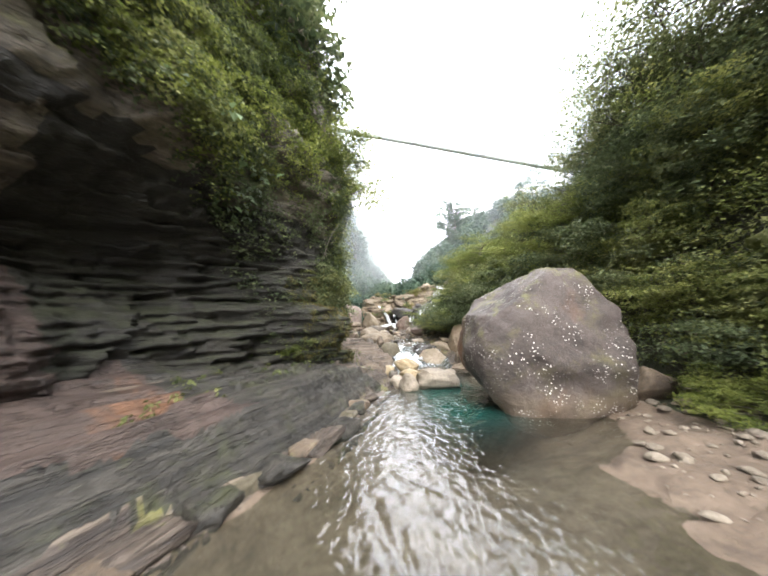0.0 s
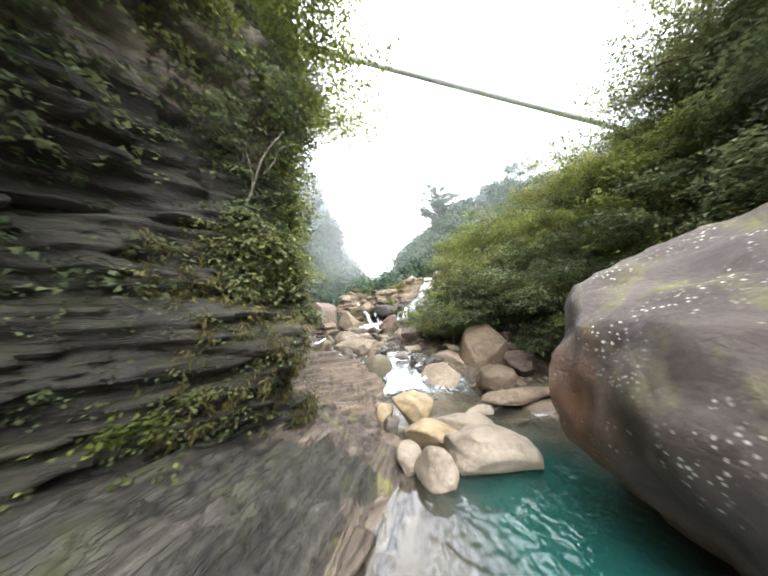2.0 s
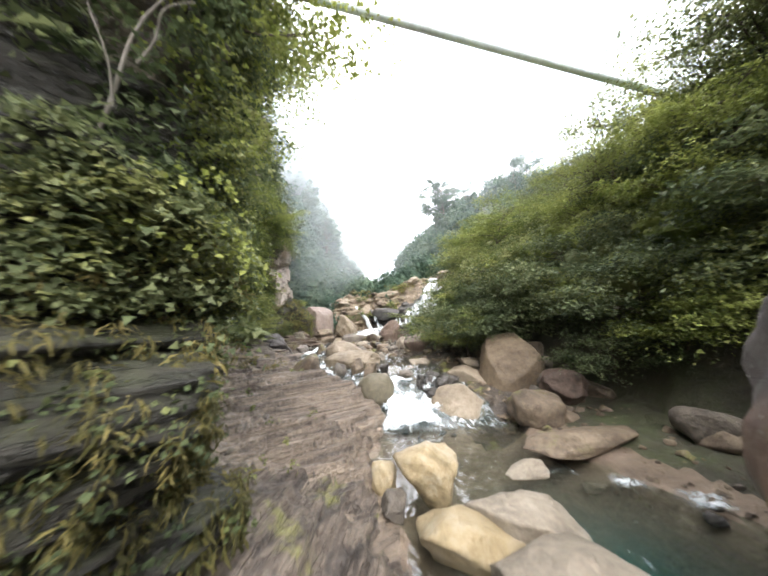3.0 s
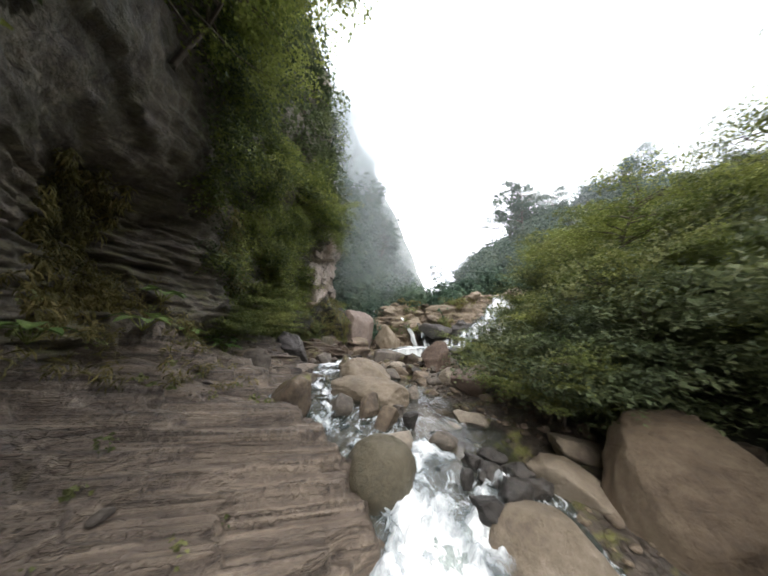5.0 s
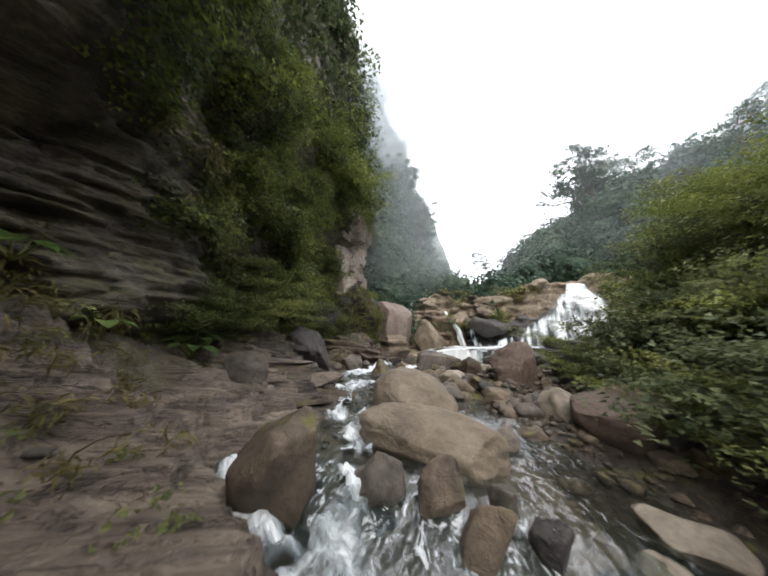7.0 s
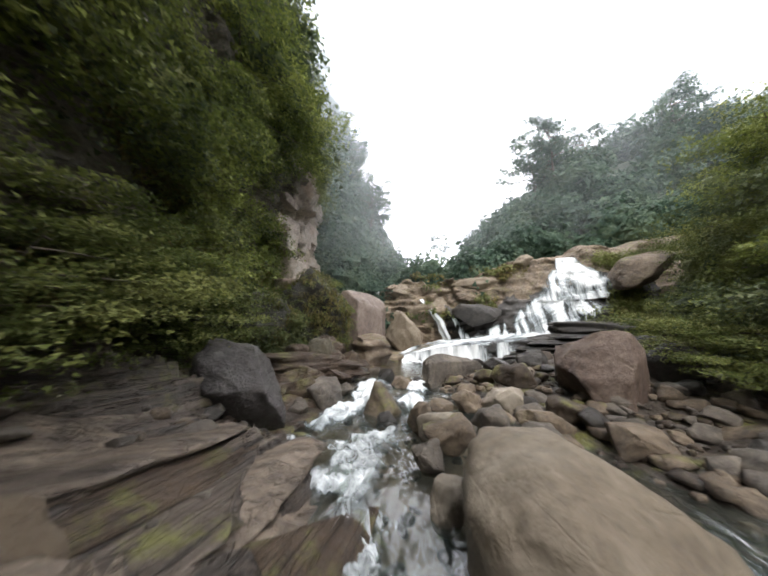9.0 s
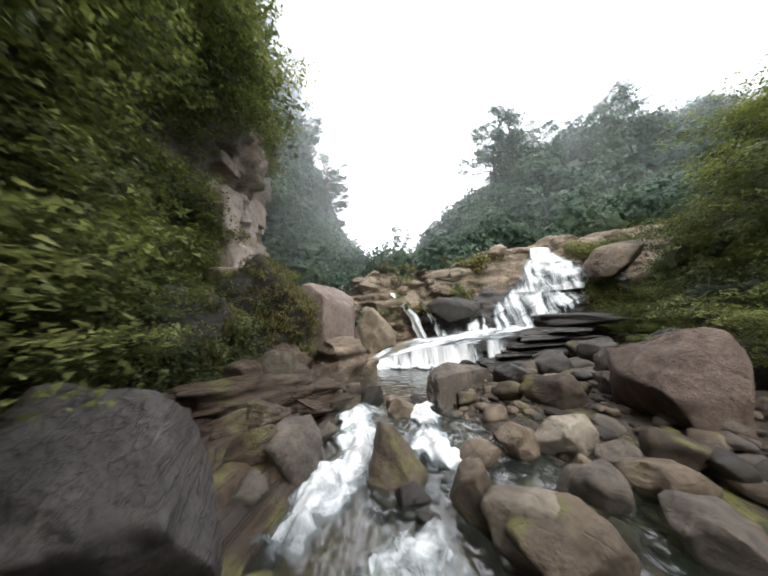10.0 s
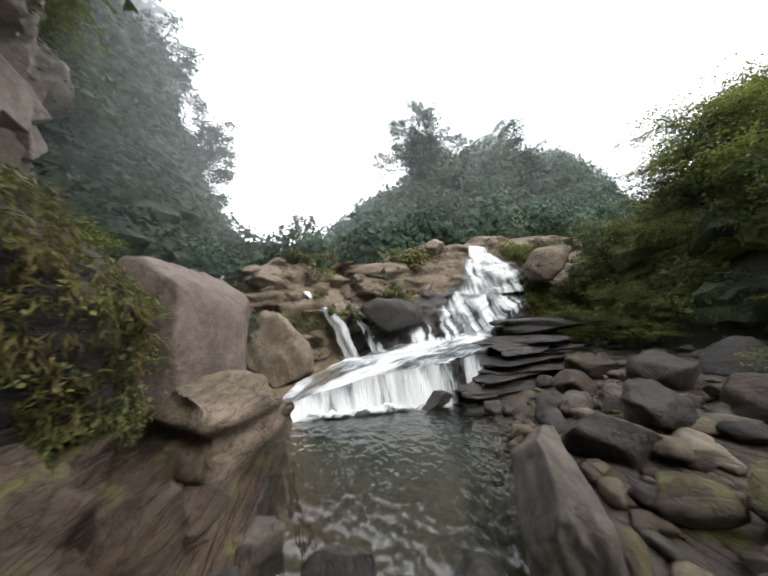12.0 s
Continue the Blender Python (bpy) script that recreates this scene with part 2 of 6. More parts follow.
def foam_material(name, cover, threads=1.0):
    """White water with gaps: in threads along its flow where it falls, churned where it runs."""
    k = Nodes(name)
    uv = k.add("UVMap").outputs["UV"]
    a = k.noise(1.0, 6, 0.68, k.scaled(uv, 2.6 + 3.4 * threads, 2.4 - 1.4 * threads, 1), 1.3 - 0.7 * threads)
    b = k.noise(1.0, 5, 0.7, k.scaled(uv, 9.0 + 11 * threads, 7.0 - 5 * threads, 1), 0.8 - 0.4 * threads)
    edge = k.add("Attribute")
    edge.attribute_name = "body"
    s = k.math("ADD", k.math("MULTIPLY", a, 0.65), k.math("MULTIPLY", b, 0.35))
    s = k.math("ADD", s, k.math("MULTIPLY", k.math("SUBTRACT", edge.outputs["Fac"], 0.5), 0.62))
    alpha = k.ramp(s, (0.50 - 0.25 * cover, 0.0), (0.80 - 0.2 * cover, 1.0))
    col = k.ramp(s, (0.40, (0.24, 0.30, 0.32)), (0.58, (0.50, 0.54, 0.55)), (0.78, (0.74, 0.77, 0.77)))
    k.link(col, k.bsdf.inputs["Base Color"])
    k.bsdf.inputs["Roughness"].default_value = 0.45
    k.link(alpha, k.bsdf.inputs["Alpha"])
    k.link(k.bump(s, 0.8, 0.10), k.bsdf.inputs["Normal"])
    return k.m


ROCK_GREY = rock_material("grey_sandstone", (0.048, 0.041, 0.033), (0.143, 0.120, 0.095), (0.307, 0.260, 0.205), darkened=0.62)
ROCK_BROWN = rock_material("brown_sandstone", (0.053, 0.039, 0.027), (0.175, 0.130, 0.086), (0.360, 0.285, 0.200), moss=0.03, darkened=0.66)
ROCK_BUFF = rock_material("buff_sandstone", (0.13, 0.10, 0.068), (0.255, 0.205, 0.142), (0.39, 0.33, 0.25))
ROCK_PINK = rock_material("pinkish_smooth_rock", (0.085, 0.063, 0.049), (0.167, 0.127, 0.102), (0.257, 0.211, 0.175), rust=0.15, darkened=1.0)
ROCK_TAN = rock_material("ochre_sandstone", (0.19, 0.145, 0.075), (0.36, 0.28, 0.155), (0.48, 0.42, 0.31))
ROCK_PALE = rock_material("pale_sandstone", (0.180, 0.150, 0.112), (0.318, 0.270, 0.205), (0.466, 0.410, 0.326))
ROCK_PURPLE = rock_material("purple_brown_stone", (0.036, 0.027, 0.023), (0.085, 0.066, 0.057), (0.155, 0.128, 0.112), lichen=1.0, moss=0.15, rust=0.2, tide=0.55, stain=(3.75, 8.3, 1.2))
ROCK_RED = rock_material("red_brown_stone", (0.050, 0.031, 0.022), (0.120, 0.080, 0.058), (0.231, 0.172, 0.130))
# brown stone, darkened in part to carry the shade of trees over the pool bank
ROCK_WARM = rock_material("warm_brown_sandstone", (0.018, 0.012, 0.007), (0.051, 0.034, 0.020), (0.103, 0.073, 0.045), moss=0.1)
ROCK_WARM_PALE = rock_material("warm_brown_boulder", (0.075, 0.052, 0.032), (0.155, 0.112, 0.068), (0.24, 0.185, 0.12))
ROCK_DARK = rock_material("dark_wet_stone", (0.017, 0.015, 0.013), (0.049, 0.044, 0.038), (0.112, 0.099, 0.082), rough=0.55, wet=0.12)
ROCK_SLATE = rock_material("dark_cracked_slate", (0.030, 0.026, 0.025), (0.088, 0.078, 0.072), (0.19, 0.172, 0.155), strata=0.08, strike=-0.5, rough=0.5)
FACE_ROCK = rock_material("pale_jointed_cliff_rock", (0.14, 0.11, 0.09), (0.30, 0.25, 0.205), (0.44, 0.39, 0.33), rust=0.2, moss=0.05, darkened=1.0)
TALUS = rock_material("brown_earth_and_rock", (0.036, 0.027, 0.018), (0.105, 0.080, 0.053), (0.22, 0.175, 0.12), moss=0.35, moss_colour=(0.06, 0.055, 0.018), strata=0.2, strike=0.9)
ROCK_OLIVE = rock_material("olive_stone", (0.05, 0.043, 0.026), (0.12, 0.102, 0.062), (0.21, 0.185, 0.125))
DUSTY = rock_material("dusty_tan_rock", (0.038, 0.027, 0.020), (0.090, 0.060, 0.046), (0.151, 0.108, 0.085), strata=0.3, rust=0.5, strike=0.18, darkened=0.6)
MOSSY_BEDS = rock_material("dark_mossy_beds", (0.009, 0.009, 0.007), (0.030, 0.027, 0.020), (0.086, 0.077, 0.062), moss=0.2, moss_colour=(0.026, 0.029, 0.010), strata=0.6, strike=0.2)
WET_SHELF = rock_material("brown_wet_rock", (0.020, 0.016, 0.012), (0.060, 0.046, 0.033), (0.16, 0.125, 0.09), moss=0.05, strata=0.5, wet=0.15, strike=0.15)
# brown rock, with the shade under hanging plants put into its dark tone
LAYERED_BROWN = rock_material("layered_brown_rock", (0.019, 0.012, 0.007), (0.070, 0.044, 0.025), (0.156, 0.107, 0.063), moss=0.08, strata=0.28, wet=0.08, strike=0.15)
LAYERED_PALE = rock_material("layered_tan_rock", (0.06, 0.043, 0.029), (0.19, 0.142, 0.098), (0.36, 0.29, 0.21), moss=0.06, strata=0.3, strike=0.15, darkened=0.85)
STRATA = rock_material("layered_shale", (0.053, 0.040, 0.030), (0.164, 0.126, 0.091), (0.350, 0.278, 0.206), strata=0.6, strike=0.98, rough=0.62, wet=0.12)
STRATA_NEAR = rock_material("layered_shale_slope", (0.035, 0.027, 0.021), (0.105, 0.080, 0.060), (0.230, 0.185, 0.140), moss=0.06, darkened=0.6, strata=0.85, strike=0.14)
# wet mossy rock, near black because the overhang's shade is put into the colour
CLIFF_SHADED = rock_material("shaded_wet_cliff_beds", (0.006, 0.005, 0.004), (0.017, 0.014, 0.010), (0.049, 0.043, 0.031), moss=0.95, moss_colour=(0.022, 0.026, 0.009), strata=0.35, rough=0.6)
CLIFF = rock_material("cliff_rock", (0.036, 0.030, 0.025), (0.120, 0.100, 0.074), (0.300, 0.247, 0.187), moss=0.5, strata=0.35)
FALL_ROCK = rock_material("waterfall_rock", (0.048, 0.039, 0.030), (0.175, 0.135, 0.093), (0.382, 0.300, 0.209), moss=0.12, strata=0.2, darkened=1.0)
BED = rock_material("stream_bed", (0.101, 0.075, 0.052), (0.217, 0.162, 0.115), (0.329, 0.255, 0.186), scale=1.4)
FOREST = rock_material("far_forest_floor", (0.035, 0.050, 0.030), (0.060, 0.080, 0.045), (0.10, 0.12, 0.07))
SOIL = rock_material("forest_soil", (0.018, 0.016, 0.010), (0.045, 0.038, 0.024), (0.09, 0.075, 0.05), moss=0.8, moss_colour=(0.03, 0.04, 0.012))
WATER = water_material()
FOAM = foam_material("white_water", 0.66)
RAPID = foam_material("churned_white_water", 0.60, 0.0)
THIN_FOAM = foam_material("thin_white_water", 0.30, 0.0)
LEAF_DARK = leaf_material("dark_leaves", (0.034, 0.052, 0.024), (0.085, 0.112, 0.048), (0.175, 0.200, 0.090))
LEAF_MID = leaf_material("green_leaves", (0.060, 0.080, 0.028), (0.148, 0.172, 0.060), (0.285, 0.30, 0.115))
LEAF_YELLOW = leaf_material("yellow_green_leaves", (0.078, 0.104, 0.022), (0.189, 0.226, 0.050), (0.340, 0.372, 0.105))
LEAF_FERN = leaf_material("fern_leaves", (0.055, 0.078, 0.018), (0.145, 0.172, 0.045), (0.30, 0.315, 0.10))
LEAF_PALE = leaf_material("pale_leaf_backs", (0.10, 0.16, 0.06), (0.22, 0.30, 0.16), (0.55, 0.60, 0.55))
# bluer than the near leaves: distance haze is put into the colour
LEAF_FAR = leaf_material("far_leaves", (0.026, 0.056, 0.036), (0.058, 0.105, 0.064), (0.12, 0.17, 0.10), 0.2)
GRASS = leaf_material("dry_grass", (0.055, 0.055, 0.016), (0.135, 0.12, 0.036), (0.28, 0.235, 0.09), 0.45)
LEAF_BROAD = leaf_material("broad_leaves", (0.06, 0.12, 0.025), (0.12, 0.20, 0.05), (0.22, 0.31, 0.09))
PALE_BARK = plain("pale_bark", (0.17, 0.155, 0.13), 0.85, vary=0.35)
BARK = plain("bark", (0.085, 0.070, 0.052), 0.9, vary=0.45)
PIPE = plain("grey_painted_steel", (0.80, 0.88, 0.90), 0.5, vary=0.12)

# ---- plan of the stream ----
LEVEL = ((-30, 0), (13.7, 0), (15.2, 0.72), (16.2, 0.80), (17.0, 1.05), (18.2, 1.10), (19.8, 1.30), (21.5, 1.33), (24.0, 1.57), (26, 1.60), (34, 1.60))
LEFT_EDGE = ((-30, -3.0), (0, -0.8), (2.7, 0.2), (4.1, 0.75), (5.3, 1.0), (7.8, 1.2), (8.8, 1.5), (10.5, 1.5), (12.9, 1.1), (14.0, 1.35), (14.6, 0.75),
             (15.2, 0.0), (15.6, -1.1), (15.9, -2.1), (16.4, -2.6), (17.3, -2.5), (18.8, -2.3), (20, -3.0), (20.8, -3.6), (23, -3.6), (25, -3.35), (27.2, -3.1), (30, -2.8))
RIGHT_EDGE = ((-30, 6.5), (0, 5.6), (3, 5.05), (4.4, 5.0), (5.2, 5.8), (8, 6.6), (10.5, 5.5), (12, 4.8), (14, 4.1), (16.4, 3.3), (18.3, 2.6), (20, 1.2),
              (21.5, 0.4), (23, -0.9), (24.4, -1.35), (25.3, -0.6), (26.2, 0.3), (28, 0.9), (31, 1.2))
CLIFF_FOOT = ((-30, -5.0), (-4, -3.4), (0, -2.4), (4, -2.0), (7, -1.4), (8.6, -0.9), (9.8, -0.8), (10.8, -1.6), (12, -3.2), (13, -4.0), (16, -5.2), (18, -6.0),
              (20, -7.2), (23, -7.9), (26, -7.8), (28, -7.9), (30, -8.6), (33, -9.5), (60, -16))
HILL_FOOT = ((-30, 10), (0, 9.0), (6, 8.6), (9, 8.2), (11, 7.4), (13, 6.7), (16, 6.0), (20, 4.7), (24, 4.7), (27, 6.5), (30, 9.2), (33, 11), (60, 20))


def along(table, y):
    return np.interp(y, [a for a, _ in table], [b for _, b in table])


def ground_height(x, y):
    w, xl, xr = along(LEVEL, y), along(LEFT_EDGE, y), along(RIGHT_EDGE, y)
    wob = 0.12 * fbm(x * 0 + 3.1, y * 1.3, 0, 5, 3)
    dl, dr = xl + wob - x, x - xr + wob
    inside = np.minimum(-dl, -dr)
    deep = 0.28 + 1.5 * np.exp(-((x - 3.6) ** 2 / 1.5 + (y - 8.0) ** 2 / 6.0)) + 0.45 * np.exp(-((x + 1.8) ** 2 + (y - 27) ** 2) / 5) + 0.25 * np.exp(-((x + 0.2) ** 2 + (y - 15.7) ** 2))
    deep = deep + 0.25 * np.exp(-((x - 1.9) ** 2 + (y - 12.7) ** 2) / 1.5)
    sand = np.exp(-((x - 5.0) ** 2 / 2.2 + (y - 3.2) ** 2 / 5))
    deep = deep * (1 - 0.7 * sand)
    bed = w - deep * step01(0.0, 0.7, inside) + 0.05 * fbm(x * 2.2, y * 2.2, 0, 9, 3)
    h = bed
    gl = np.clip(dl, 0, 4.6)
    shelf = w + 0.06 + (0.40 - 0.16 * step01(20, 21.5, y)) * gl
    h = np.where(dl > 0, np.maximum(shelf - 0.10, bed), h)
    bank = w + 0.05 + 0.15 * np.clip(dr, 0, 6) + 0.07 * fbm(x * 1.8, y * 1.8, 0, 31, 4)
    h = np.where(dr > 0, bank, h)
    xh = along(HILL_FOOT, y)
    up = np.clip(x - xh + 0.6 * fbm(x * 0.3, y * 0.35, 0, 41, 3), 0, None)
    tall = 1 + 1.1 * (1 - step01(8, 15, y))
    hill = (2.4 * (1 - np.exp(-up * 1.2 / 2.4)) + 0.36 * up) * tall * (1 + 0.05 * fbm(x * 0.2, y * 0.2, 0, 43, 3))
    h = h + np.where(y < 31, hill, hill * 0.8)
    xc = along(CLIFF_FOOT, y) - 0.7 - 2.2 * (1 - step01(17, 20, y))
    back = np.clip(xc - x, 0, None)
    h = h + np.where(back > 0, 24 * (1 - np.exp(-back * 3.5 / 24)) + 0.4 * back, 0)
    up2 = step01(31.0, 34.5, y)
    floor2 = 4.9 + 0.16 * np.clip(y - 34, 0, 60) + 0.3 * fbm(x * 0.4, y * 0.4, 0, 51, 3)
    right = 12.5 * (1 - np.exp(-np.clip(x - 1.5 - 0.02 * (y - 34), 0, None) / 11.0))
    far_off = np.clip(-4.7 - x + 2.2 * fbm(x * 0.11, y * 0.13, 0, 57, 3), 0, 30)
    left = 1.3 * far_off + 1.1 * np.clip(far_off - 4.5, 0, None) + 1.9 * fbm(x * 0.33, y * 0.33, 0, 58, 3) * step01(1, 4, far_off)
    far = floor2 + right * step01(33, 42, y) + left + (right * 0.25) + 1.2 * fbm(x * 0.13, y * 0.13, 0, 53, 3) * step01(34, 40, y)
    return h * (1 - up2) + far * up2


def sheet(name, xs, ys, material, lower=0.0):
    gx, gy = np.meshgrid(xs, ys)
    z = ground_height(gx.ravel(), gy.ravel()) - lower
    return mesh_of(name, np.stack([gx.ravel(), gy.ravel(), z], -1), grid_faces(len(ys), len(xs)), material)


def spaced(*pieces):
    return np.concatenate([np.arange(a, b, s) for a, b, s in pieces])


# ---- ground ----
ground = new("ground", sheet("ground", spaced((-300, -60, 40), (-60, -14, 4), (-14, -8, 0.5), (-8, 7, 0.11), (7, 14, 0.5), (14, 60, 3), (60, 301, 40)),
                             spaced((-120, -20, 20), (-20, -3, 1.0), (-3, 31, 0.11), (31, 45, 0.5), (45, 90, 3), (90, 401, 30)), BED))
ground.data.materials.append(SOIL)
ground.data.materials.append(STRATA)
ground.data.materials.append(FOREST)
ground.data.materials.append(WET_SHELF)
centres = np.empty(len(ground.data.polygons) * 3, np.float32)
ground.data.polygons.foreach_get("center", centres)
cx, cy, cz = centres.reshape(-1, 3).T
slot = np.zeros(len(cx), np.int32)
slot[cx < along(LEFT_EDGE, cy) + 0.1] = 2
slot[(cx > along(HILL_FOOT, cy) - 1.6) | (cx < along(CLIFF_FOOT, cy) - 1.5)] = 1
# bank in wet brown rock, whose dark tone also carries shade under the bushes
slot[(cx > along(RIGHT_EDGE, cy) - 0.9) & (cx < along(HILL_FOOT, cy) - 1.0) & (cy > 13.2)] = 4
slot[(cy > 20.5) & (cx < along(LEFT_EDGE, cy) + 0.1) & (slot == 2)] = 4
slot[(cy > 33.5) | (cy > 29.5) & (cx < -5.0)] = 3
ground.data.polygons.foreach_set("material_index", slot)
tagged(ground, "rocky stream bed, layered rock shelf and forest soil of a gorge", "ground", kind="structure")


def shelf_height(x, y):
    """The layered rock shelf: thin beds that break off in irregular steps towards the water."""
    w, xl = along(LEVEL, y), along(LEFT_EDGE, y)
    dl = xl + 0.12 * fbm(x * 0 + 3.1, y * 1.3, 0, 5, 3) - x
    base = w + 0.04 + (0.40 - 0.16 * step01(20, 21.5, y)) * np.clip(dl, -0.6, 4.6) + 0.10 * step01(0.0, 0.25, dl)
    edge = w + np.interp(dl, [-0.6, 0, 0.3, 0.5, 1.3, 2.4, 4.6], [-0.4, 0.0, 0.10, 0.24, 0.82, 1.12, 1.80])
    base = base + (edge - base) * (1 - step01(8.5, 11, y))
    lip = w + np.interp(dl, [-0.6, 0, 0.12, 0.35, 0.9, 2.2, 4.6], [-0.4, 0.0, 0.26, 0.50, 0.74, 1.02, 1.88])
    base = base + (lip - base) * step01(10.5, 11.5, y) * (1 - step01(16.5, 17.5, y))
    dip = 0.05 * x - 0.05 * y
    near = 1 - step01(8.5, 11, y)
    worn = step01(0.8, 1.3, dl) * (1 - step01(8, 10, y))

    def beds(turn, rough, proud):
        u, v = np.cos(turn) * x - np.sin(turn) * y, np.cos(turn) * y + np.sin(turn) * x
        s = base - dip + rough * fbm(u * 0.9, v * 0.16, 0, 21, 4) + 0.06 * vnoise(u * 3.2, v * 0.25, 0, 22)
        k = np.floor(s / 0.075)
        s = s + 0.04 * vnoise(k * 7.3, v * 0.8, 0, 24) + 0.02 * vnoise(k * 3.1, v * 3.0, 0, 25)
        steps = 0.7 * terrace(s, 0.24, 0.93) + 0.3 * terrace(s, 0.08, 0.85)
        fine = 0.25 * s + 0.75 * terrace(s, 0.085, 0.90)
        steps = steps * (1 - near) + (fine * (1 - worn) + (0.6 * s + 0.4 * terrace(s, 0.22, 0.9)) * worn) * near
        z = steps + dip + 0.014 * fbm(u * 5, v * 0.5, 0, 23, 3) + 0.004 * vnoise(u * 16, v * 2, 0, 26)
        w1 = u * 1.7 + 0.5 * vnoise(u * 0.5, v * 0.14, 0, 28)
        w2 = u * 5.6 + 0.7 * vnoise(u * 0.9, v * 0.2, 0, 29)
        saw = 0.12 * (w1 - np.floor(w1)) ** 1.4 * step01(-0.6, 0.2, vnoise(u * 1.2, v * 0.2, 0, 30)) + 0.045 * (w2 - np.floor(w2)) * step01(-0.5, 0.2, vnoise(u * 2, v * 0.4, 0, 31))
        return z + proud * saw * (1 - 0.4 * worn)

    mid, up = step01(9.8, 11.6, y + 0.3 * x), step01(18.6, 20.2, y)
    z = beds(0.15, 0.08, 1.5) * (1 - mid) + mid * ((1 - up) * beds(0.98, 0.24, 1.2 - 0.7 * step01(14.5, 16.5, y)) + up * beds(0.25, 0.18, 1.5 - 0.9 * step01(20.5, 21.5, y)))
    return np.where(dl < -0.35, z - 1.0, z)


def shelf_mesh(name, label, x0, x1, y0, y1, material):
    sx, sy = spaced((x0, x1, 0.045)), spaced((y0, y1, 0.06))
    gx, gy = np.meshgrid(sx, sy)
    fx, fy = gx.ravel(), gy.ravel()
    ob = new(name, mesh_of(name, np.stack([fx, fy, shelf_height(fx, fy)], -1), grid_faces(len(sy), len(sx)), material))
    return tagged(ob, label, "rock shelf", kind="structure")


shelf = shelf_mesh("rock_shelf", "wide grey-brown shelf of thin layered rock beside the stream", -6.5, 1.9, -3, 20.6, STRATA)
shelf.data.materials.append(DUSTY)
shelf.data.materials.append(MOSSY_BEDS)
shelf.data.materials.append(STRATA_NEAR)
centres = np.empty(len(shelf.data.polygons) * 3, np.float32)
shelf.data.polygons.foreach_get("center", centres)
cx, cy, cz = centres.reshape(-1, 3).T
inland = along(LEFT_EDGE, cy) - cx + 0.15 * fbm(cx * 1.5, cy * 1.5, 0, 27, 3)
slot = np.where(cy < 10.8 + 0.4 * cx, 3, 0).astype(np.int32)
slot[cy > 18.3] = 3
slot[(inland > 0.9) & (cy < 8.6)] = 2
slot[(inland > 0.9) & (cy < 4.5 + 0.2 * fbm(cx * 1.2, cy * 1.2, 0, 28, 3))] = 1
slot[(inland > 0.25) & (inland <= 0.9) & (cy < 9.0)] = 2
shelf.data.polygons.foreach_set("material_index", slot)
shelf_mesh("rock_shelf", "brown wet layered rock beside the rapids", -7.6, -2.7, 20.6, 27.6, LAYERED_BROWN)


def bank_rise(x, y):
    """Earth and broken rock sloping up from the shelf to the foot of the overhang."""
    foot = along(CLIFF_FOOT, y)
    up = np.clip(0.62 * (foot + 2.05 + 0.3 * fbm(x * 0.9, y * 0.9, 0, 121, 3) - x), 0, 1.9)
    return up * step01(11.2, 12.6, y) * (1 - step01(15.8, 17.8, y)) * (1 + 0.18 * fbm(x * 2.2, y * 2.2, 0, 122, 4))


gx, gy = np.meshgrid(spaced((-6.6, -0.8, 0.06)), spaced((11.1, 17.9, 0.06)))
fx, fy = gx.ravel(), gy.ravel()
rise = bank_rise(fx, fy)
fz = shelf_height(fx, fy) * (1 - step01(0.05, 0.4, rise)) + step01(0.05, 0.4, rise) * (along(LEVEL, fy) + 0.95) + rise + 0.05 * fbm(fx * 5, fy * 3, 0, 123, 3) - 0.10
talus = new("earth_bank", mesh_of("earth_bank", np.stack([fx, fy, fz], -1), grid_faces(gx.shape[0], gx.shape[1]), TALUS))
tagged(talus, "brown bank of earth and broken rock below the overhang", "bank", kind="structure")

# ---- water ----
wx, wy = spaced((-6, 9, 0.12)), spaced((-14, 31, 0.12))
gx, gy = np.meshgrid(wx, wy)
fx, fy = gx.ravel(), gy.ravel()
slope = (along(LEVEL, fy + 0.3) - along(LEVEL, fy - 0.3)) / 0.6
fast = np.clip(slope / 0.30 + 0.3 * step01(13.5, 15, fy) * (1 - step01(24, 25, fy)), 0, 1)
fast = fast * (1 - 0.6 * step01(0.8, 1.8, fx) * step01(15.2, 16.2, fy) * (1 - step01(19, 20, fy)))
fz = along(LEVEL, fy) + 0.05 * fast * fbm(fx * 2.5, fy * 1.6, 0, 61, 3) + 0.006 * fbm(fx * 2.0, fy * 1.4, 0, 62, 2)
keep = fz - ground_height(fx, fy)
water_mesh = mesh_of("water", np.stack([fx, fy, fz], -1), grid_faces(len(wy), len(wx)), WATER)
put_attr(water_mesh, "depth", np.clip(keep / 1.3, 0, 1))
put_attr(water_mesh, "speed", fast)
water = new("water", water_mesh)
water.visible_shadow = False
tagged(water, "clear mountain stream, teal in the deep pool and brown over sand", "water", kind="structure")


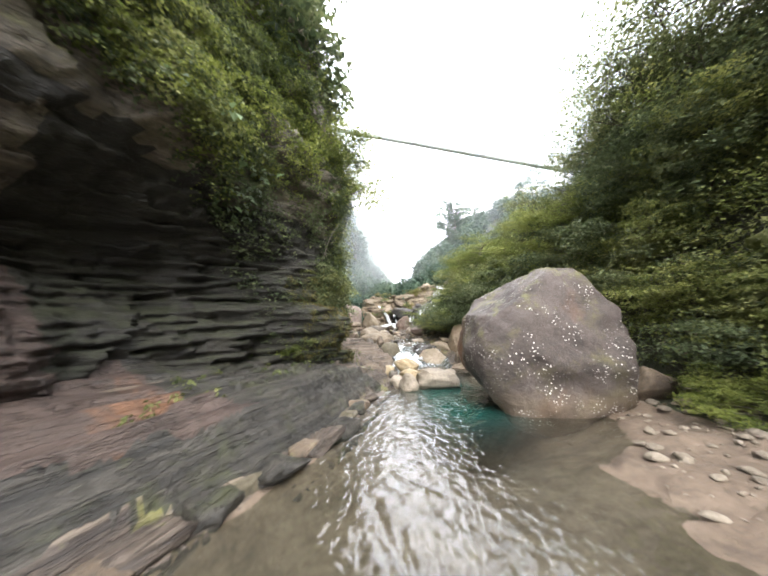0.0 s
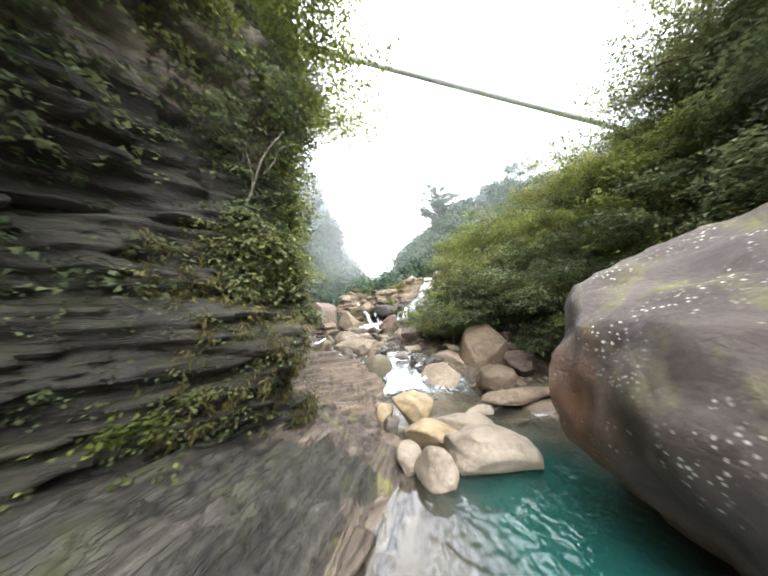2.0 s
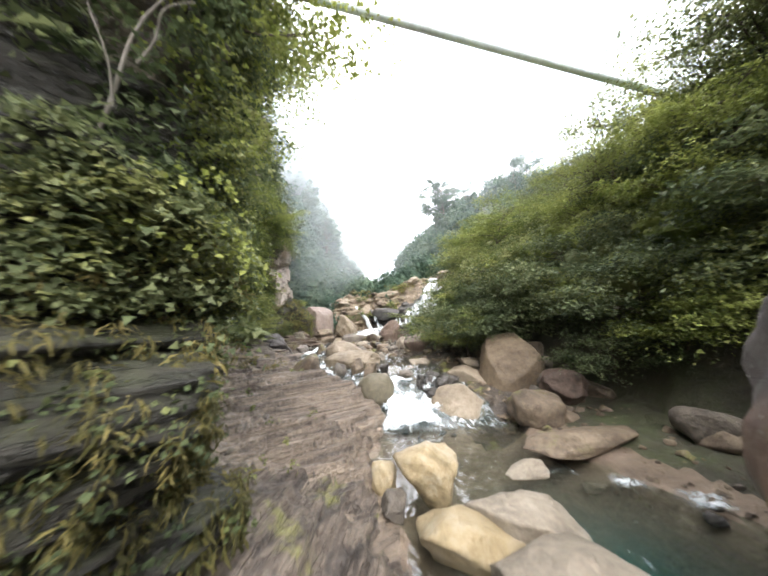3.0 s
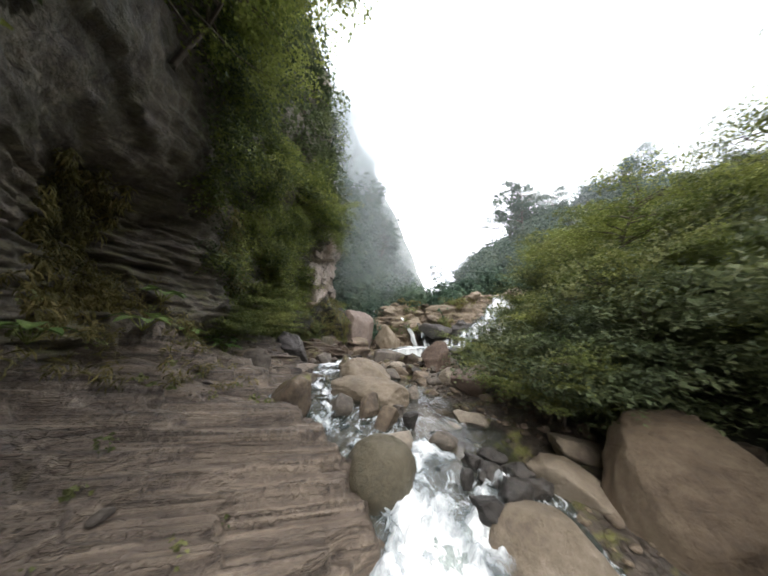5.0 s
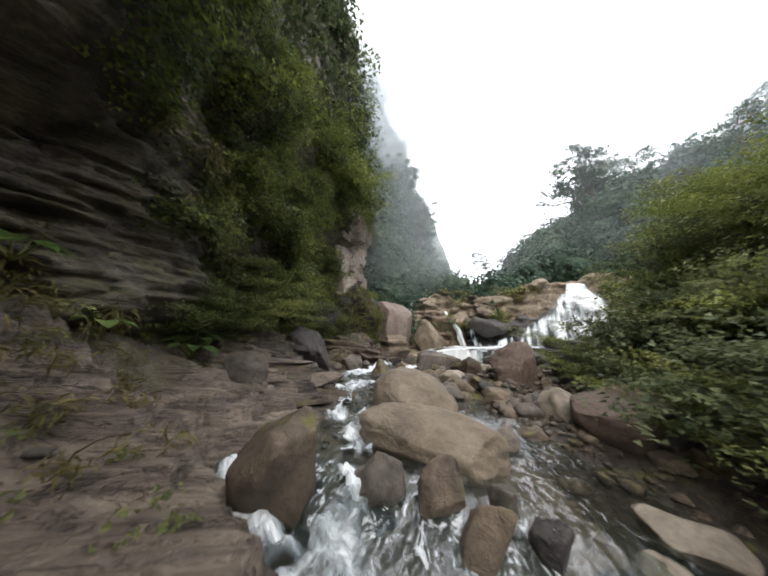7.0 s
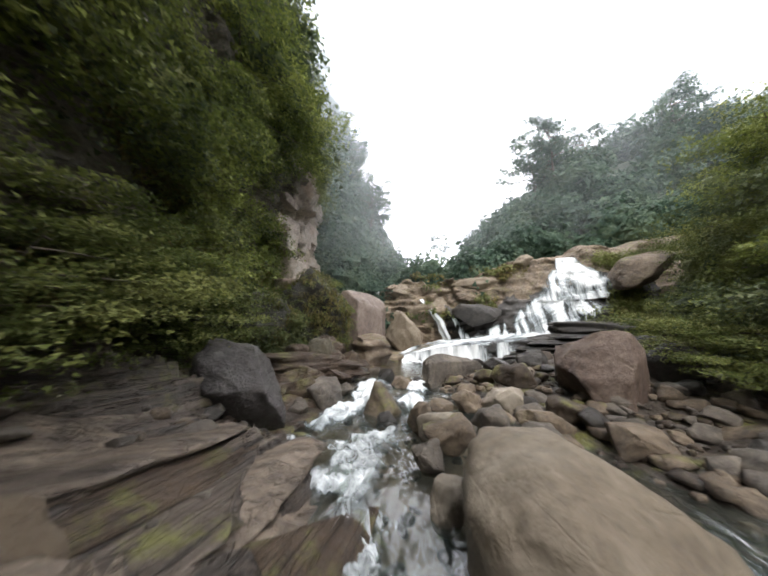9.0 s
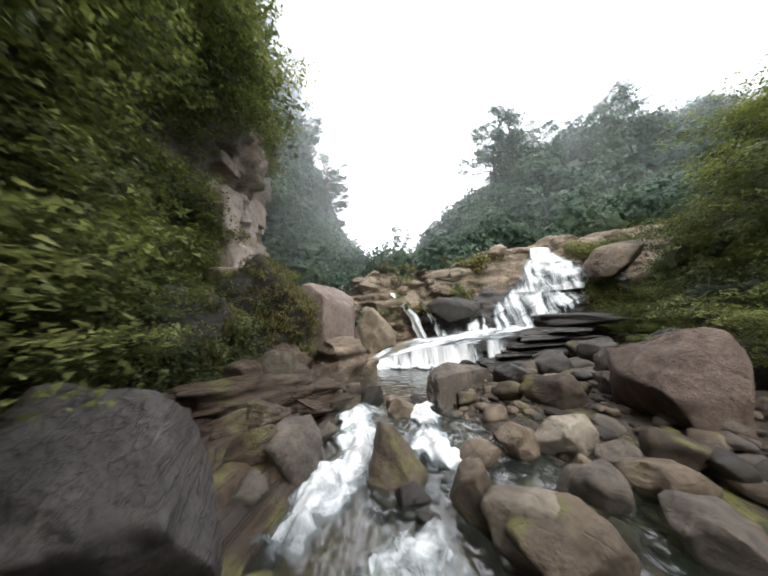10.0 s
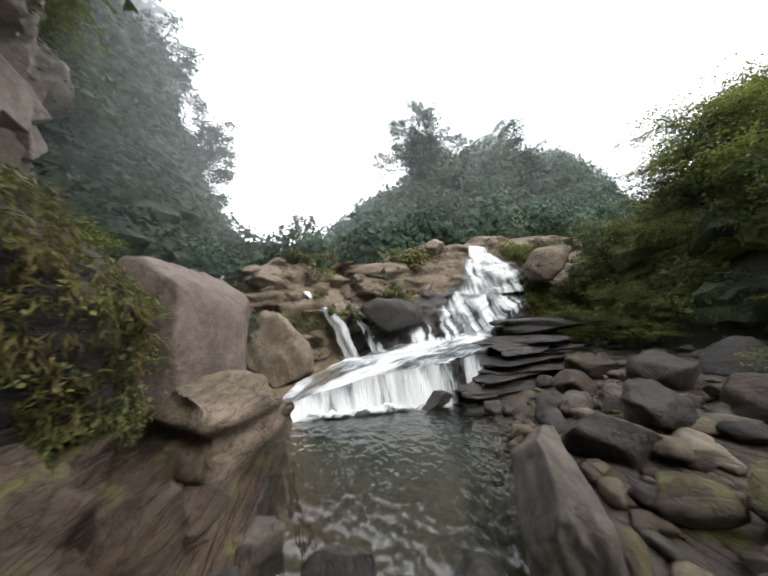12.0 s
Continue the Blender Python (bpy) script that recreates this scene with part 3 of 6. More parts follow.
# ---- white water ----
def ribbon(name, label, rows, material=RAPID, lift=0.08, n=90, m=44, seed=0):
    """White water along rows of x, y, z, width."""
    rows = np.array(rows, float)
    t, s = np.linspace(0, len(rows) - 1, n), np.linspace(-1, 1, m)
    c = np.stack([np.interp(t, np.arange(len(rows)), rows[:, k]) for k in range(4)], -1)
    c[:, 2] = np.maximum(c[:, 2], along(LEVEL, c[:, 1]) + 0.02)
    d = np.gradient(c[:, :2], axis=0)
    d /= np.linalg.norm(d, axis=1)[:, None] + 1e-9
    side = np.stack([-d[:, 1], d[:, 0]], -1)
    x = c[:, None, 0] + side[:, None, 0] * s * c[:, None, 3] / 2
    y = c[:, None, 1] + side[:, None, 1] * s * c[:, None, 3] / 2
    x = x + 0.16 * fbm(x * 2.6, y * 2.6, 0, seed + 7, 3)
    z = c[:, None, 2] + lift * (1 - s**2) + 0.085 * (1 - 0.6 * s**2) * fbm(x * 5.0, y * 4.0, 0, seed + 3, 4, 0.6)
    me = mesh_of(name, np.stack([x, y, z], -1).reshape(-1, 3), grid_faces(n, m), material)
    length = np.concatenate([[0], np.cumsum(np.linalg.norm(np.diff(c[:, :3], axis=0), axis=1))])
    put_uv(me, np.stack([np.broadcast_to(s * c[:, None, 3] / 2, (n, m)), np.broadcast_to(length[:, None], (n, m))], -1).reshape(-1, 2))
    ends = np.minimum(step01(0, 0.15, np.linspace(0, 1, n)), step01(0, 0.22, 1 - np.linspace(0, 1, n)))
    put_attr(me, "body", np.minimum(ends[:, None], 1.1 - 1.1 * np.abs(s) ** 2) * (0.72 + 0.5 * vnoise(x * 2.2, y * 2.2, 0, seed + 11)))
    return tagged(new(name, me), label, "rapids", kind="stuff")


ribbon("rapids", "white water pouring past a rounded olive boulder", [(1.6, 16.4, 0.80, 0.8), (1.75, 15.6, 0.70, 1.0), (1.8, 14.9, 0.42, 1.3), (1.9, 14.3, 0.10, 1.7), (2.0, 13.3, 0.01, 2.2)], seed=1)
ribbon("rapids", "narrow white chute along the rock shelf", [(0.15, 15.85, 0.78, 0.45), (0.5, 15.35, 0.74, 0.4), (0.95, 14.8, 0.56, 0.4), (1.5, 14.3, 0.30, 0.6), (1.8, 13.7, 0.02, 0.9)], seed=2)
ribbon("rapids", "broken white water between small dark stones", [(2.9, 15.8, 0.66, 0.6), (2.75, 15.1, 0.5, 0.7), (2.5, 14.6, 0.2, 0.7), (2.3, 14.1, 0.03, 0.9)], THIN_FOAM, seed=3)
ribbon("rapids", "white water shooting beside a brown boulder", [(-0.85, 17.0, 1.09, 0.5), (-0.75, 16.6, 1.04, 0.5), (-0.65, 16.2, 0.92, 0.6), (-0.5, 15.6, 0.82, 0.9), (-0.2, 14.9, 0.74, 0.9)], seed=4)
ribbon("rapids", "narrow white chute behind the shelf rock", [(-2.4, 16.8, 1.12, 0.45), (-2.05, 16.35, 1.06, 0.4), (-1.75, 15.95, 0.98, 0.45), (-1.0, 15.72, 0.90, 0.5), (-0.5, 15.6, 0.84, 0.6)], seed=5)
ribbon("rapids", "foamy current beside the pool boulder", [(4.0, 11.7, 0.05, 0.6), (4.8, 11.2, 0.04, 0.55), (5.7, 10.5, 0.03, 0.5)], THIN_FOAM, lift=0.03, seed=6)
ribbon("rapids", "white water dropping into a blue-grey pool", [(-2.5, 20.2, 1.32, 0.6), (-2.3, 19.4, 1.26, 0.55), (-2.05, 18.6, 1.13, 0.6), (-1.8, 17.8, 1.09, 0.8)], THIN_FOAM, seed=7)
ribbon("rapids", "foamy current beside the midstream boulder", [(-1.55, 19.0, 1.22, 0.3), (-1.45, 18.3, 1.12, 0.4), (-1.3, 17.6, 1.09, 0.5), (-1.0, 17.1, 1.08, 0.5)], THIN_FOAM, seed=17)
ribbon("rapids", "white rapids over the lip of the upper pool", [(-2.9, 24.2, 1.60, 0.8), (-3.0, 23.3, 1.53, 0.7), (-3.0, 22.6, 1.43, 0.9), (-3.4, 21.8, 1.35, 0.95), (-3.8, 21.0, 1.31, 0.6)], seed=8)
ribbon("rapids", "white water running along the shelf below the boulder", [(-3.75, 21.2, 1.34, 0.6), (-3.6, 20.5, 1.32, 0.7), (-3.25, 19.8, 1.30, 0.6), (-2.8, 19.2, 1.2, 0.6)], THIN_FOAM, lift=0.04, seed=18)
ribbon("rapids", "broken foam in midstream below the rapids", [(-2.5, 21.7, 1.35, 0.9), (-2.5, 20.9, 1.33, 1.2), (-2.6, 20.1, 1.31, 1.0), (-2.5, 19.4, 1.25, 0.8)], THIN_FOAM, lift=0.03, seed=19)
ribbon("rapids", "white rapids between the boulders below the pool", [(-1.85, 24.4, 1.60, 0.5), (-1.9, 23.5, 1.52, 0.6), (-1.95, 22.8, 1.42, 0.6), (-2.1, 22.0, 1.35, 0.6)], seed=9)

# ---- waterfall and its ledges ----
def ledge_line(x):
    """The foot of the falls, the height of the long ledge above it, and the rock behind that ledge."""
    foot = 29.35 - 0.40 * np.clip(x + 2.6, 0, 3.2) + 0.15 * np.clip(x - 0.6, 0, 9)
    shelf_z = np.interp(x, [-2.6, -1, 1, 3, 5, 7], [1.8, 2.2, 2.4, 2.6, 2.8, 3.2])
    back = np.interp(x, [-3, -1, 1, 3, 5, 7, 9], [31.3, 31.7, 31.6, 31.0, 30.2, 29.8, 29.4])
    return foot, shelf_z, back


def fall_face(x, z):
    """How far back the stepped rock behind the falls stands at x and height z."""
    zz = z + 0.10 * fbm(x * 0.5, z * 0.6, 0, 71, 3)
    foot, shelf_z, back = ledge_line(x)
    up = zz - shelf_z
    k = step01(-0.5, 2.0, x)
    y = foot + 0.12 * (z - 1.6) + (back - foot) * step01(0.0, 0.28, up) + 0.16 * terrace(np.clip(up - 0.28, 0, None) + 0.3 * vnoise(x * 0.7, z * 0.3, 0, 72), 0.85, 0.88) + 0.09 * terrace(np.clip(up - 0.28, 0, None) + 0.2 * vnoise(x * 1.3, z * 0.4, 0, 73), 0.36, 0.85)
    cell, edge = cells(x * 0.9, z * 1.3 + 0.1 * x, 73)
    cell2, _ = cells(x * 2.1, z * 2.9, 76)
    y = y + 0.9 * (cell - 0.5) * (1 - 0.72 * k) + (0.28 - 0.10 * k) * (cell2 - 0.5) + 0.04 * vnoise(x * 0.6, z * 7.0, 0, 74) + (0.14 - 0.06 * k) * fbm(x * 1.6, z * 2.2, 0, 75, 4)
    return y


def fall_top(x):
    return np.interp(x, [-7, -5, -4.5, -3.2, -1.5, 0.8, 3.2, 4.6, 5.7, 6.3, 9.5, 13], [5.0, 5.3, 5.4, 5.9, 5.8, 6.2, 6.8, 6.75, 6.7, 7.1, 7.3, 8])


xs, zs = np.arange(-7, 13, 0.09), np.linspace(0, 1, 84)
gx, gv = np.meshgrid(xs, zs)
gz = 1.1 + gv * (fall_top(gx) + 0.25 * fbm(gx * 0.9, gx * 0 + 2, 0, 77, 3) - 1.1)
front = fall_face(gx, gz)
lipx, lipt = np.meshgrid(xs, np.linspace(0.15, 3.5, 10))
lipz = gz[-1] + 0.25 * lipt * (1 - lipt / 5) + 0.12 * fbm(lipx, lipt, 0, 78, 3) - 0.02 * lipt**2
v = np.concatenate([np.stack([gx, front, gz], -1), np.stack([lipx, front[-1] + lipt, lipz], -1)])
face = new("waterfall_ledges", mesh_of("waterfall_ledges", v.reshape(-1, 3), grid_faces(v.shape[0], v.shape[1]), FALL_ROCK))
face.data.materials.append(ROCK_DARK)
centres = np.empty(len(face.data.polygons) * 3, np.float32)
face.data.polygons.foreach_get("center", centres)
cx, cy, cz = centres.reshape(-1, 3).T
wet = (cx + 0.5 * fbm(cx, cz, 0, 79, 3) > -0.6) & (cz < 4.3 + 0.25 * np.clip(cx - 1, 0, 9) + 0.3 * fbm(cx * 1.5, cz * 1.5, 0, 80, 3)) & (cx < 8.5)
face.data.polygons.foreach_set("material_index", wet.astype(np.int32))
tagged(face, "stepped brown sandstone ledges behind the waterfall", "rock ledge", kind="structure")


def cascade(name, label, rows, material, out=0.12, n=60, m=40, seed=0, thick=0.0):
    """Falling water on the ledges: rows of height, left x, right x."""
    rows = np.array(rows, float)
    t, s = np.linspace(0, len(rows) - 1, n), np.linspace(0, 1, m)
    c = np.stack([np.interp(t, np.arange(len(rows)), rows[:, k]) for k in range(3)], -1)
    x = c[:, None, 1] + (c[:, None, 2] - c[:, None, 1]) * s + 0.05 * vnoise(c[:, None, 0] * 4, s[None] * 5, 0, seed)
    z = np.broadcast_to(c[:, None, 0], x.shape) + 0.05 * vnoise(x * 3, c[:, None, 0] * 3, 0, seed + 1)
    y = np.minimum.accumulate(fall_face(x, z) - out * (0.4 + 0.6 * np.linspace(0, 1, n)[:, None]) - 0.03 * np.abs(fbm(x * 6, z * 1.5, 0, seed + 2, 3)), axis=0)
    me = mesh_of(name, np.stack([x, y, z], -1).reshape(-1, 3), grid_faces(n, m), material)
    put_uv(me, np.stack([x, z * 1.0 - y * 0.7], -1).reshape(-1, 2))
    body = np.clip(0.66 + thick + 0.35 * vnoise(x * 1.3, z * 2.2, 0, seed + 5) + 0.45 * vnoise(x * 6.0, z * 0.7, 0, seed + 6) + 0.25 * step01(5.2, 6.5, z), 0.05, 1.0)
    put_attr(me, "body", body * np.minimum(1, 1.15 - np.abs(2 * s - 1) ** 4))
    return tagged(new(name, me), label, "waterfall", kind="stuff")


cascade("waterfall", "narrow white head of the waterfall", [(6.78, 5.0, 6.05), (6.3, 4.95, 6.15), (5.9, 4.7, 6.5)], FOAM, out=0.15, seed=81, thick=0.35)
cascade("waterfall", "white veil spreading over the upper ledges", [(6.15, 4.75, 6.45), (5.7, 4.4, 6.75), (5.3, 4.2, 6.9), (4.9, 3.9, 7.0), (4.5, 3.6, 7.0)], FOAM, out=0.2, n=90, m=60, seed=87, thick=0.2)
cascade("waterfall", "white threads stepping down the middle ledges", [(4.7, 3.7, 6.9), (4.1, 2.9, 6.7), (3.8, 2.5, 6.2), (3.4, 1.8, 5.5), (3.0, 1.0, 4.8), (2.75, 0.7, 4.4)], FOAM, out=0.22, n=110, m=80, seed=88, thick=0.02)


def water_grid(name, label, x, y, z, uv, body, material):
    me = mesh_of(name, np.stack([x, y, z], -1).reshape(-1, 3), grid_faces(*x.shape), material)
    put_uv(me, uv.reshape(-1, 2))
    put_attr(me, "body", np.clip(body, 0.05, 1))
    return tagged(new(name, me), label, "waterfall", kind="stuff")


# the sheet that slides along the long ledge, and the curtain that hangs from its edge
u, v = np.meshgrid(np.linspace(0, 1, 110), np.linspace(0, 1, 60))
gx = -2.5 + 7.0 * u - 0.5 * (1 - v)
foot, shelf_z, back = ledge_line(gx)
gy = foot - 0.10 + (back - foot + 0.1) * v * np.interp(u, [0, 0.3, 1], [0.35, 0.8, 1.0])
gz = shelf_z + 0.10 + 0.22 * v + 0.05 * fbm(gx * 2.2, gy * 3.0, 0, 83, 4)
water_grid("waterfall", "broad white water sliding along the long ledge", gx, gy, gz, np.stack([gy * 0.9 - gx * 0.25, gx], -1),
           0.62 + 0.35 * fbm(gx * 1.1, gy * 2.2, 0, 84, 3) + 0.35 * step01(0.35, 0.75, v) * step01(0.3, 0.7, u) - 0.6 * step01(0.86, 1.0, u) - 0.5 * step01(0.45, 1.0, u) * (1 - v), FOAM)
gx = -2.7 + 4.6 * u + 0.05 * vnoise(u * 30, v * 3, 0, 85)
foot, shelf_z, back = ledge_line(gx)
gz = 1.57 + (shelf_z + 0.12 - 1.57) * v
gy = foot - 0.16 - 0.30 * (1 - v) ** 1.5 * np.interp(u, [0, 0.4, 1], [1.0, 0.7, 0.3]) - 0.05 * vnoise(gx * 5, v, 0, 86)
water_grid("waterfall", "lowest white curtain of the waterfall above the pool", gx, gy, gz, np.stack([gx, gz], -1),
           0.70 + 0.45 * vnoise(gx * 4.5, v * 0.8, 0, 87) + 0.25 * vnoise(gx * 1.2, v, 0, 88) + 0.30 * (1 - v) - 0.45 * step01(0.55, 1.0, u), FOAM)
cascade("waterfall", "thin white fall beside a domed rock", [(5.35, -4.62, -4.35), (4.4, -4.6, -4.3), (3.0, -4.55, -4.2), (1.65, -4.55, -4.05)], FOAM, m=10, seed=83)
cascade("waterfall", "slender white fall down a brown rock slope", [(4.8, -2.0, -1.75), (4.3, -1.7, -1.35), (3.6, -1.25, -0.75), (2.9, -0.95, -0.45), (2.3, -0.7, -0.1)], FOAM, m=12, seed=84)
cascade("waterfall", "short white spout between brown ledges", [(3.7, -0.25, 0.0), (3.1, -0.1, 0.3), (2.4, 0.2, 0.9)], FOAM, m=10, seed=85)
ribbon("rapids", "foam at the foot of the waterfall", [(-2.6, 29.2, 1.63, 0.9), (-1.2, 28.6, 1.63, 1.0), (0.3, 28.2, 1.62, 0.7)], lift=0.06, seed=86)


# ---- cliff on the shaded side ----
def cliff_x(y, z):
    foot = along(CLIFF_FOOT, y)
    base = along(LEVEL, y) + 1.0
    u = z - base
    bulge = 0.55 * step01(0.2, 1.3, u) * (1 - 0.55 * step01(2.0, 4.5, u)) + 0.4 * step01(3.5, 8.0, u) * step01(11, 15, y)
    bulge = bulge - 0.16 * np.clip(u - 7, 0, None) + 0.9 * step01(-0.6, 0.3, u) * np.exp(-((y - 9.2) / 1.2) ** 2) * (1 - step01(0.5, 1.8, u))
    cave = -1.4 * np.exp(-((z - 4.2) / 1.7) ** 2 - ((y - 13.5) / 2.0) ** 2) - 2.6 * np.exp(-((z - 3.3) / 1.3) ** 2 - ((y - 4.2) / 3.0) ** 2)
    low = 1 - 0.75 * step01(3.0, 6.0, u)
    bed = (z + 0.10 * vnoise(y * 0.3, z * 0.4, 0, 95) - 0.05 * y) / 0.085
    k = np.floor(bed)
    layer = 0.22 * (hash3(k.astype(np.int64), 3, 5, 91) - 0.5) + 0.24 * vnoise(y * 0.8, k * 3.7, 0, 92) + 0.10 * vnoise(y * 3.0, k * 5.1, 0, 96)
    brick = np.floor(y * 1.7 + 3 * hash3(k.astype(np.int64), 7, 1, 99)).astype(np.int64)
    layer = layer + 0.22 * (hash3(brick, k.astype(np.int64), 2, 100) - 0.5)
    layer = 0.75 * layer * low * (0.45 + 0.55 * step01(3.5, 6, y)) * (0.35 + 0.65 * step01(-0.5, 0.4, vnoise(y * 0.3, z * 0.5, 0, 97)))
    cell, _ = cells(y * 0.45, z * 0.6, 93)
    bare = step01(26.2, 27.4, y) * (1 - step01(31.8, 33.0, y)) * step01(2.6, 3.4, z) * (1 - step01(11, 12.5, z))
    blk, _ = cells(y * 0.9, z * 0.75, 102)
    blk2, _ = cells(y * 2.2, z * 1.9, 103)
    bulge = bulge + bare * (0.15 + 0.3 * (blk - 0.5) + 0.12 * (blk2 - 0.5))
    return foot + bulge + cave + layer + 0.6 * (cell - 0.5) + 0.35 * fbm(y * 0.5, z * 0.5, 0, 94, 4) + 0.09 * fbm(y * 3.2, z * 4, 0, 98, 4, 0.6)


ys, zs = spaced((-12, 0, 0.4), (0, 16, 0.08), (16, 33.1, 0.13)), spaced((0.3, 5.0, 0.04), (5.0, 12.0, 0.10), (12.0, 27.1, 0.35))
gy, gz = np.meshgrid(ys, zs)
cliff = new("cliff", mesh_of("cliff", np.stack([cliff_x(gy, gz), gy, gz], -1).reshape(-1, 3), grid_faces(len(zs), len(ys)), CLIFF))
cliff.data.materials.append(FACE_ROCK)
cliff.data.materials.append(CLIFF_SHADED)
cliff.data.materials.append(DUSTY)
centres = np.empty(len(cliff.data.polygons) * 3, np.float32)
cliff.data.polygons.foreach_get("center", centres)
cx, cy, cz = centres.reshape(-1, 3).T
pink = (np.abs(cy - 29.6) + 0.5 * fbm(cy, cz, 0, 104, 3) < 3.0) & (cz > 3.0) & (cz < 11.6)
dusty = (cy + 0.5 * fbm(cy, cz, 0, 109, 3) < 3.2) & (cz < 4.2)
# hollow below the overhang: its shade comes from the near-black rock
darkened = (cy + 0.5 * fbm(cy, cz, 0, 107, 3) > 3.0) & (cy < 10.2) & (cz < 5.0 + 0.6 * fbm(cy * 0.7, cz * 0.7, 0, 108, 3))
cliff.data.polygons.foreach_set("material_index", np.where(pink, 1, np.where(dusty, 3, np.where(darkened, 2, 0))).astype(np.int32))
tagged(cliff, "dark overhanging layered rock wall above the stream", "cliff", kind="structure")


# ---- stones ----
def ico(level):
    bm = bmesh.new()
    bmesh.ops.create_icosphere(bm, subdivisions=level, radius=1)
    v = np.array([a.co[:] for a in bm.verts])
    f = np.array([[c.index for c in a.verts] for a in bm.faces])
    bm.free()
    return v, f


ICO = {n: ico(n) for n in (2, 3, 4, 5)}


def stone_shape(seed, level=4, block=2.8, cuts=14, rough=0.13, strata=0.0, hard=0.92, planes=()):
    """Vertices of a worn stone about one unit in radius."""
    rng = np.random.default_rng(seed)
    v = ICO[level][0]
    v = v / (np.abs(v) ** block).sum(1, keepdims=True) ** (1 / block)
    for _ in range(cuts):
        n = rng.normal(size=3)
        n /= np.linalg.norm(n)
        d = rng.uniform(0.52, 0.88)
        over = np.clip(v @ n - d, 0, None)
        v = v - n * (over * hard)[:, None]
    for nx, ny, nz, d in planes:
        n = np.array((nx, ny, nz)) / math.sqrt(nx * nx + ny * ny + nz * nz)
        v = v - n * (np.clip(v @ n - d, 0, None) * 0.9)[:, None]
    s = rng.uniform(0, 90, 3)
    q = v + s
    r = rough * fbm(q[:, 0] * 1.3, q[:, 1] * 1.3, q[:, 2] * 1.3, seed, 5, 0.55)
    v = v * (1 + r + 0.02 * fbm(q[:, 0] * 6, q[:, 1] * 6, q[:, 2] * 6, seed + 9, 3, 0.6))[:, None]
    if strata:
        v[:, :2] *= (1 + strata * vnoise(q[:, 2] * 5, q[:, 0] * 0.8, 0, seed + 5))[:, None]
    return v


def boulder(name, label, x, y, z, w, d, h, material, seed, turn=0, tilt=0, lean=0, level=4, group="", under=0.0, **shape):
    """A stone w wide, d deep and h high above z, sunk a little below it."""
    v = stone_shape(seed, level, **shape)
    lo, hi = v.min(0), v.max(0)
    v = (v - (lo + hi) / 2) / (hi - lo)
    v[:, :2] *= (1 - under * step01(0.1, -0.45, v[:, 2] + 0.05 * vnoise(v[:, 0] * 4, v[:, 1] * 4, 0, seed)))[:, None] if under else 1
    sunk = 0.18 * h
    v = v * (w, d, h + sunk)
    ob = new(name, mesh_of(name, v, ICO[level][1], material))
    ob.matrix_world = pose(x, y, z + (h - sunk) / 2, tilt, lean, turn)
    return tagged(ob, label, "boulder" if max(w, h) > 0.6 else "stone", group)


boulder("boulder", "huge purple-brown boulder with white lichen specks standing in the pool", 5.5, 7.65, -0.15, 3.85, 3.5, 3.42, ROCK_PURPLE, 14, level=5, block=2.6, cuts=0, rough=0.10, under=0.10,
        planes=((-0.8, 0.1, -0.6, 0.92), (-0.5, -0.1, 0.85, 0.88), (0.85, -0.1, 0.6, 0.80), (0.9, -0.4, 0.1, 0.86), (0.1, -0.9, 0.35, 0.86)))
boulder("boulder", "ochre sandstone block beside the shelf", 2.04, 11.3, 0, 1.05, 0.9, 0.72, ROCK_TAN, 12, turn=20, block=4)
boulder("boulder", "ochre flat-topped stone at the pool edge", 2.3, 10.15, 0, 1.15, 0.8, 0.46, ROCK_TAN, 13, turn=-8, block=3)
boulder("boulder", "small grey stone beside ochre stones", 1.78, 9.35, 0, 0.45, 0.5, 0.36, ROCK_PALE, 14)
boulder("boulder", "rounded pale grey stone at the pool edge", 2.17, 8.98, 0, 0.62, 0.65, 0.5, ROCK_PALE, 15, block=2.4)
boulder("boulder", "large pale cracked flat stone in the pool", 3.1, 9.5, 0, 1.45, 1.35, 0.55, ROCK_PALE, 16, turn=15, block=3.2)
boulder("boulder", "pale flat stone leaning on a larger one", 3.0, 10.35, 0, 1.3, 0.8, 0.42, ROCK_PALE, 17, turn=-20, block=3)
boulder("boulder", "small yellow-brown stone against the shelf", 1.35, 11.4, 0, 0.4, 0.4, 0.42, ROCK_TAN, 18)
boulder("boulder", "small dark stone against the shelf", 1.5, 10.85, 0, 0.38, 0.4, 0.3, ROCK_GREY, 19)
boulder("boulder", "low brown slab in the shallow stream", 4.85, 12.3, 0.05, 2.1, 1.0, 0.36, ROCK_BROWN, 20, turn=8, block=3)
boulder("boulder", "small pale stone breaking the current", 3.6, 11.6, 0, 0.7, 0.5, 0.2, ROCK_PALE, 21)
boulder("boulder", "rounded tan boulder beside the rapids", 3.2, 14.55, -0.05, 1.4, 1.3, 0.88, ROCK_BUFF, 22, block=2.8, cuts=6, rough=0.08)
boulder("boulder", "smooth olive egg-shaped boulder in the rapids", 1.0, 15.0, 0.25, 1.08, 1.15, 0.95, ROCK_OLIVE, 23, block=2.2, cuts=0, rough=0.06)
boulder("boulder", "big brown leaning slab on the bank", 5.15, 15.25, 0.1, 1.95, 1.6, 2.0, ROCK_WARM_PALE, 24, turn=20, lean=14, block=3.2, cuts=3, rough=0.07, level=5, planes=((-0.6, -0.5, 0.62, 0.72), (0.5, -0.3, 0.8, 0.74)))
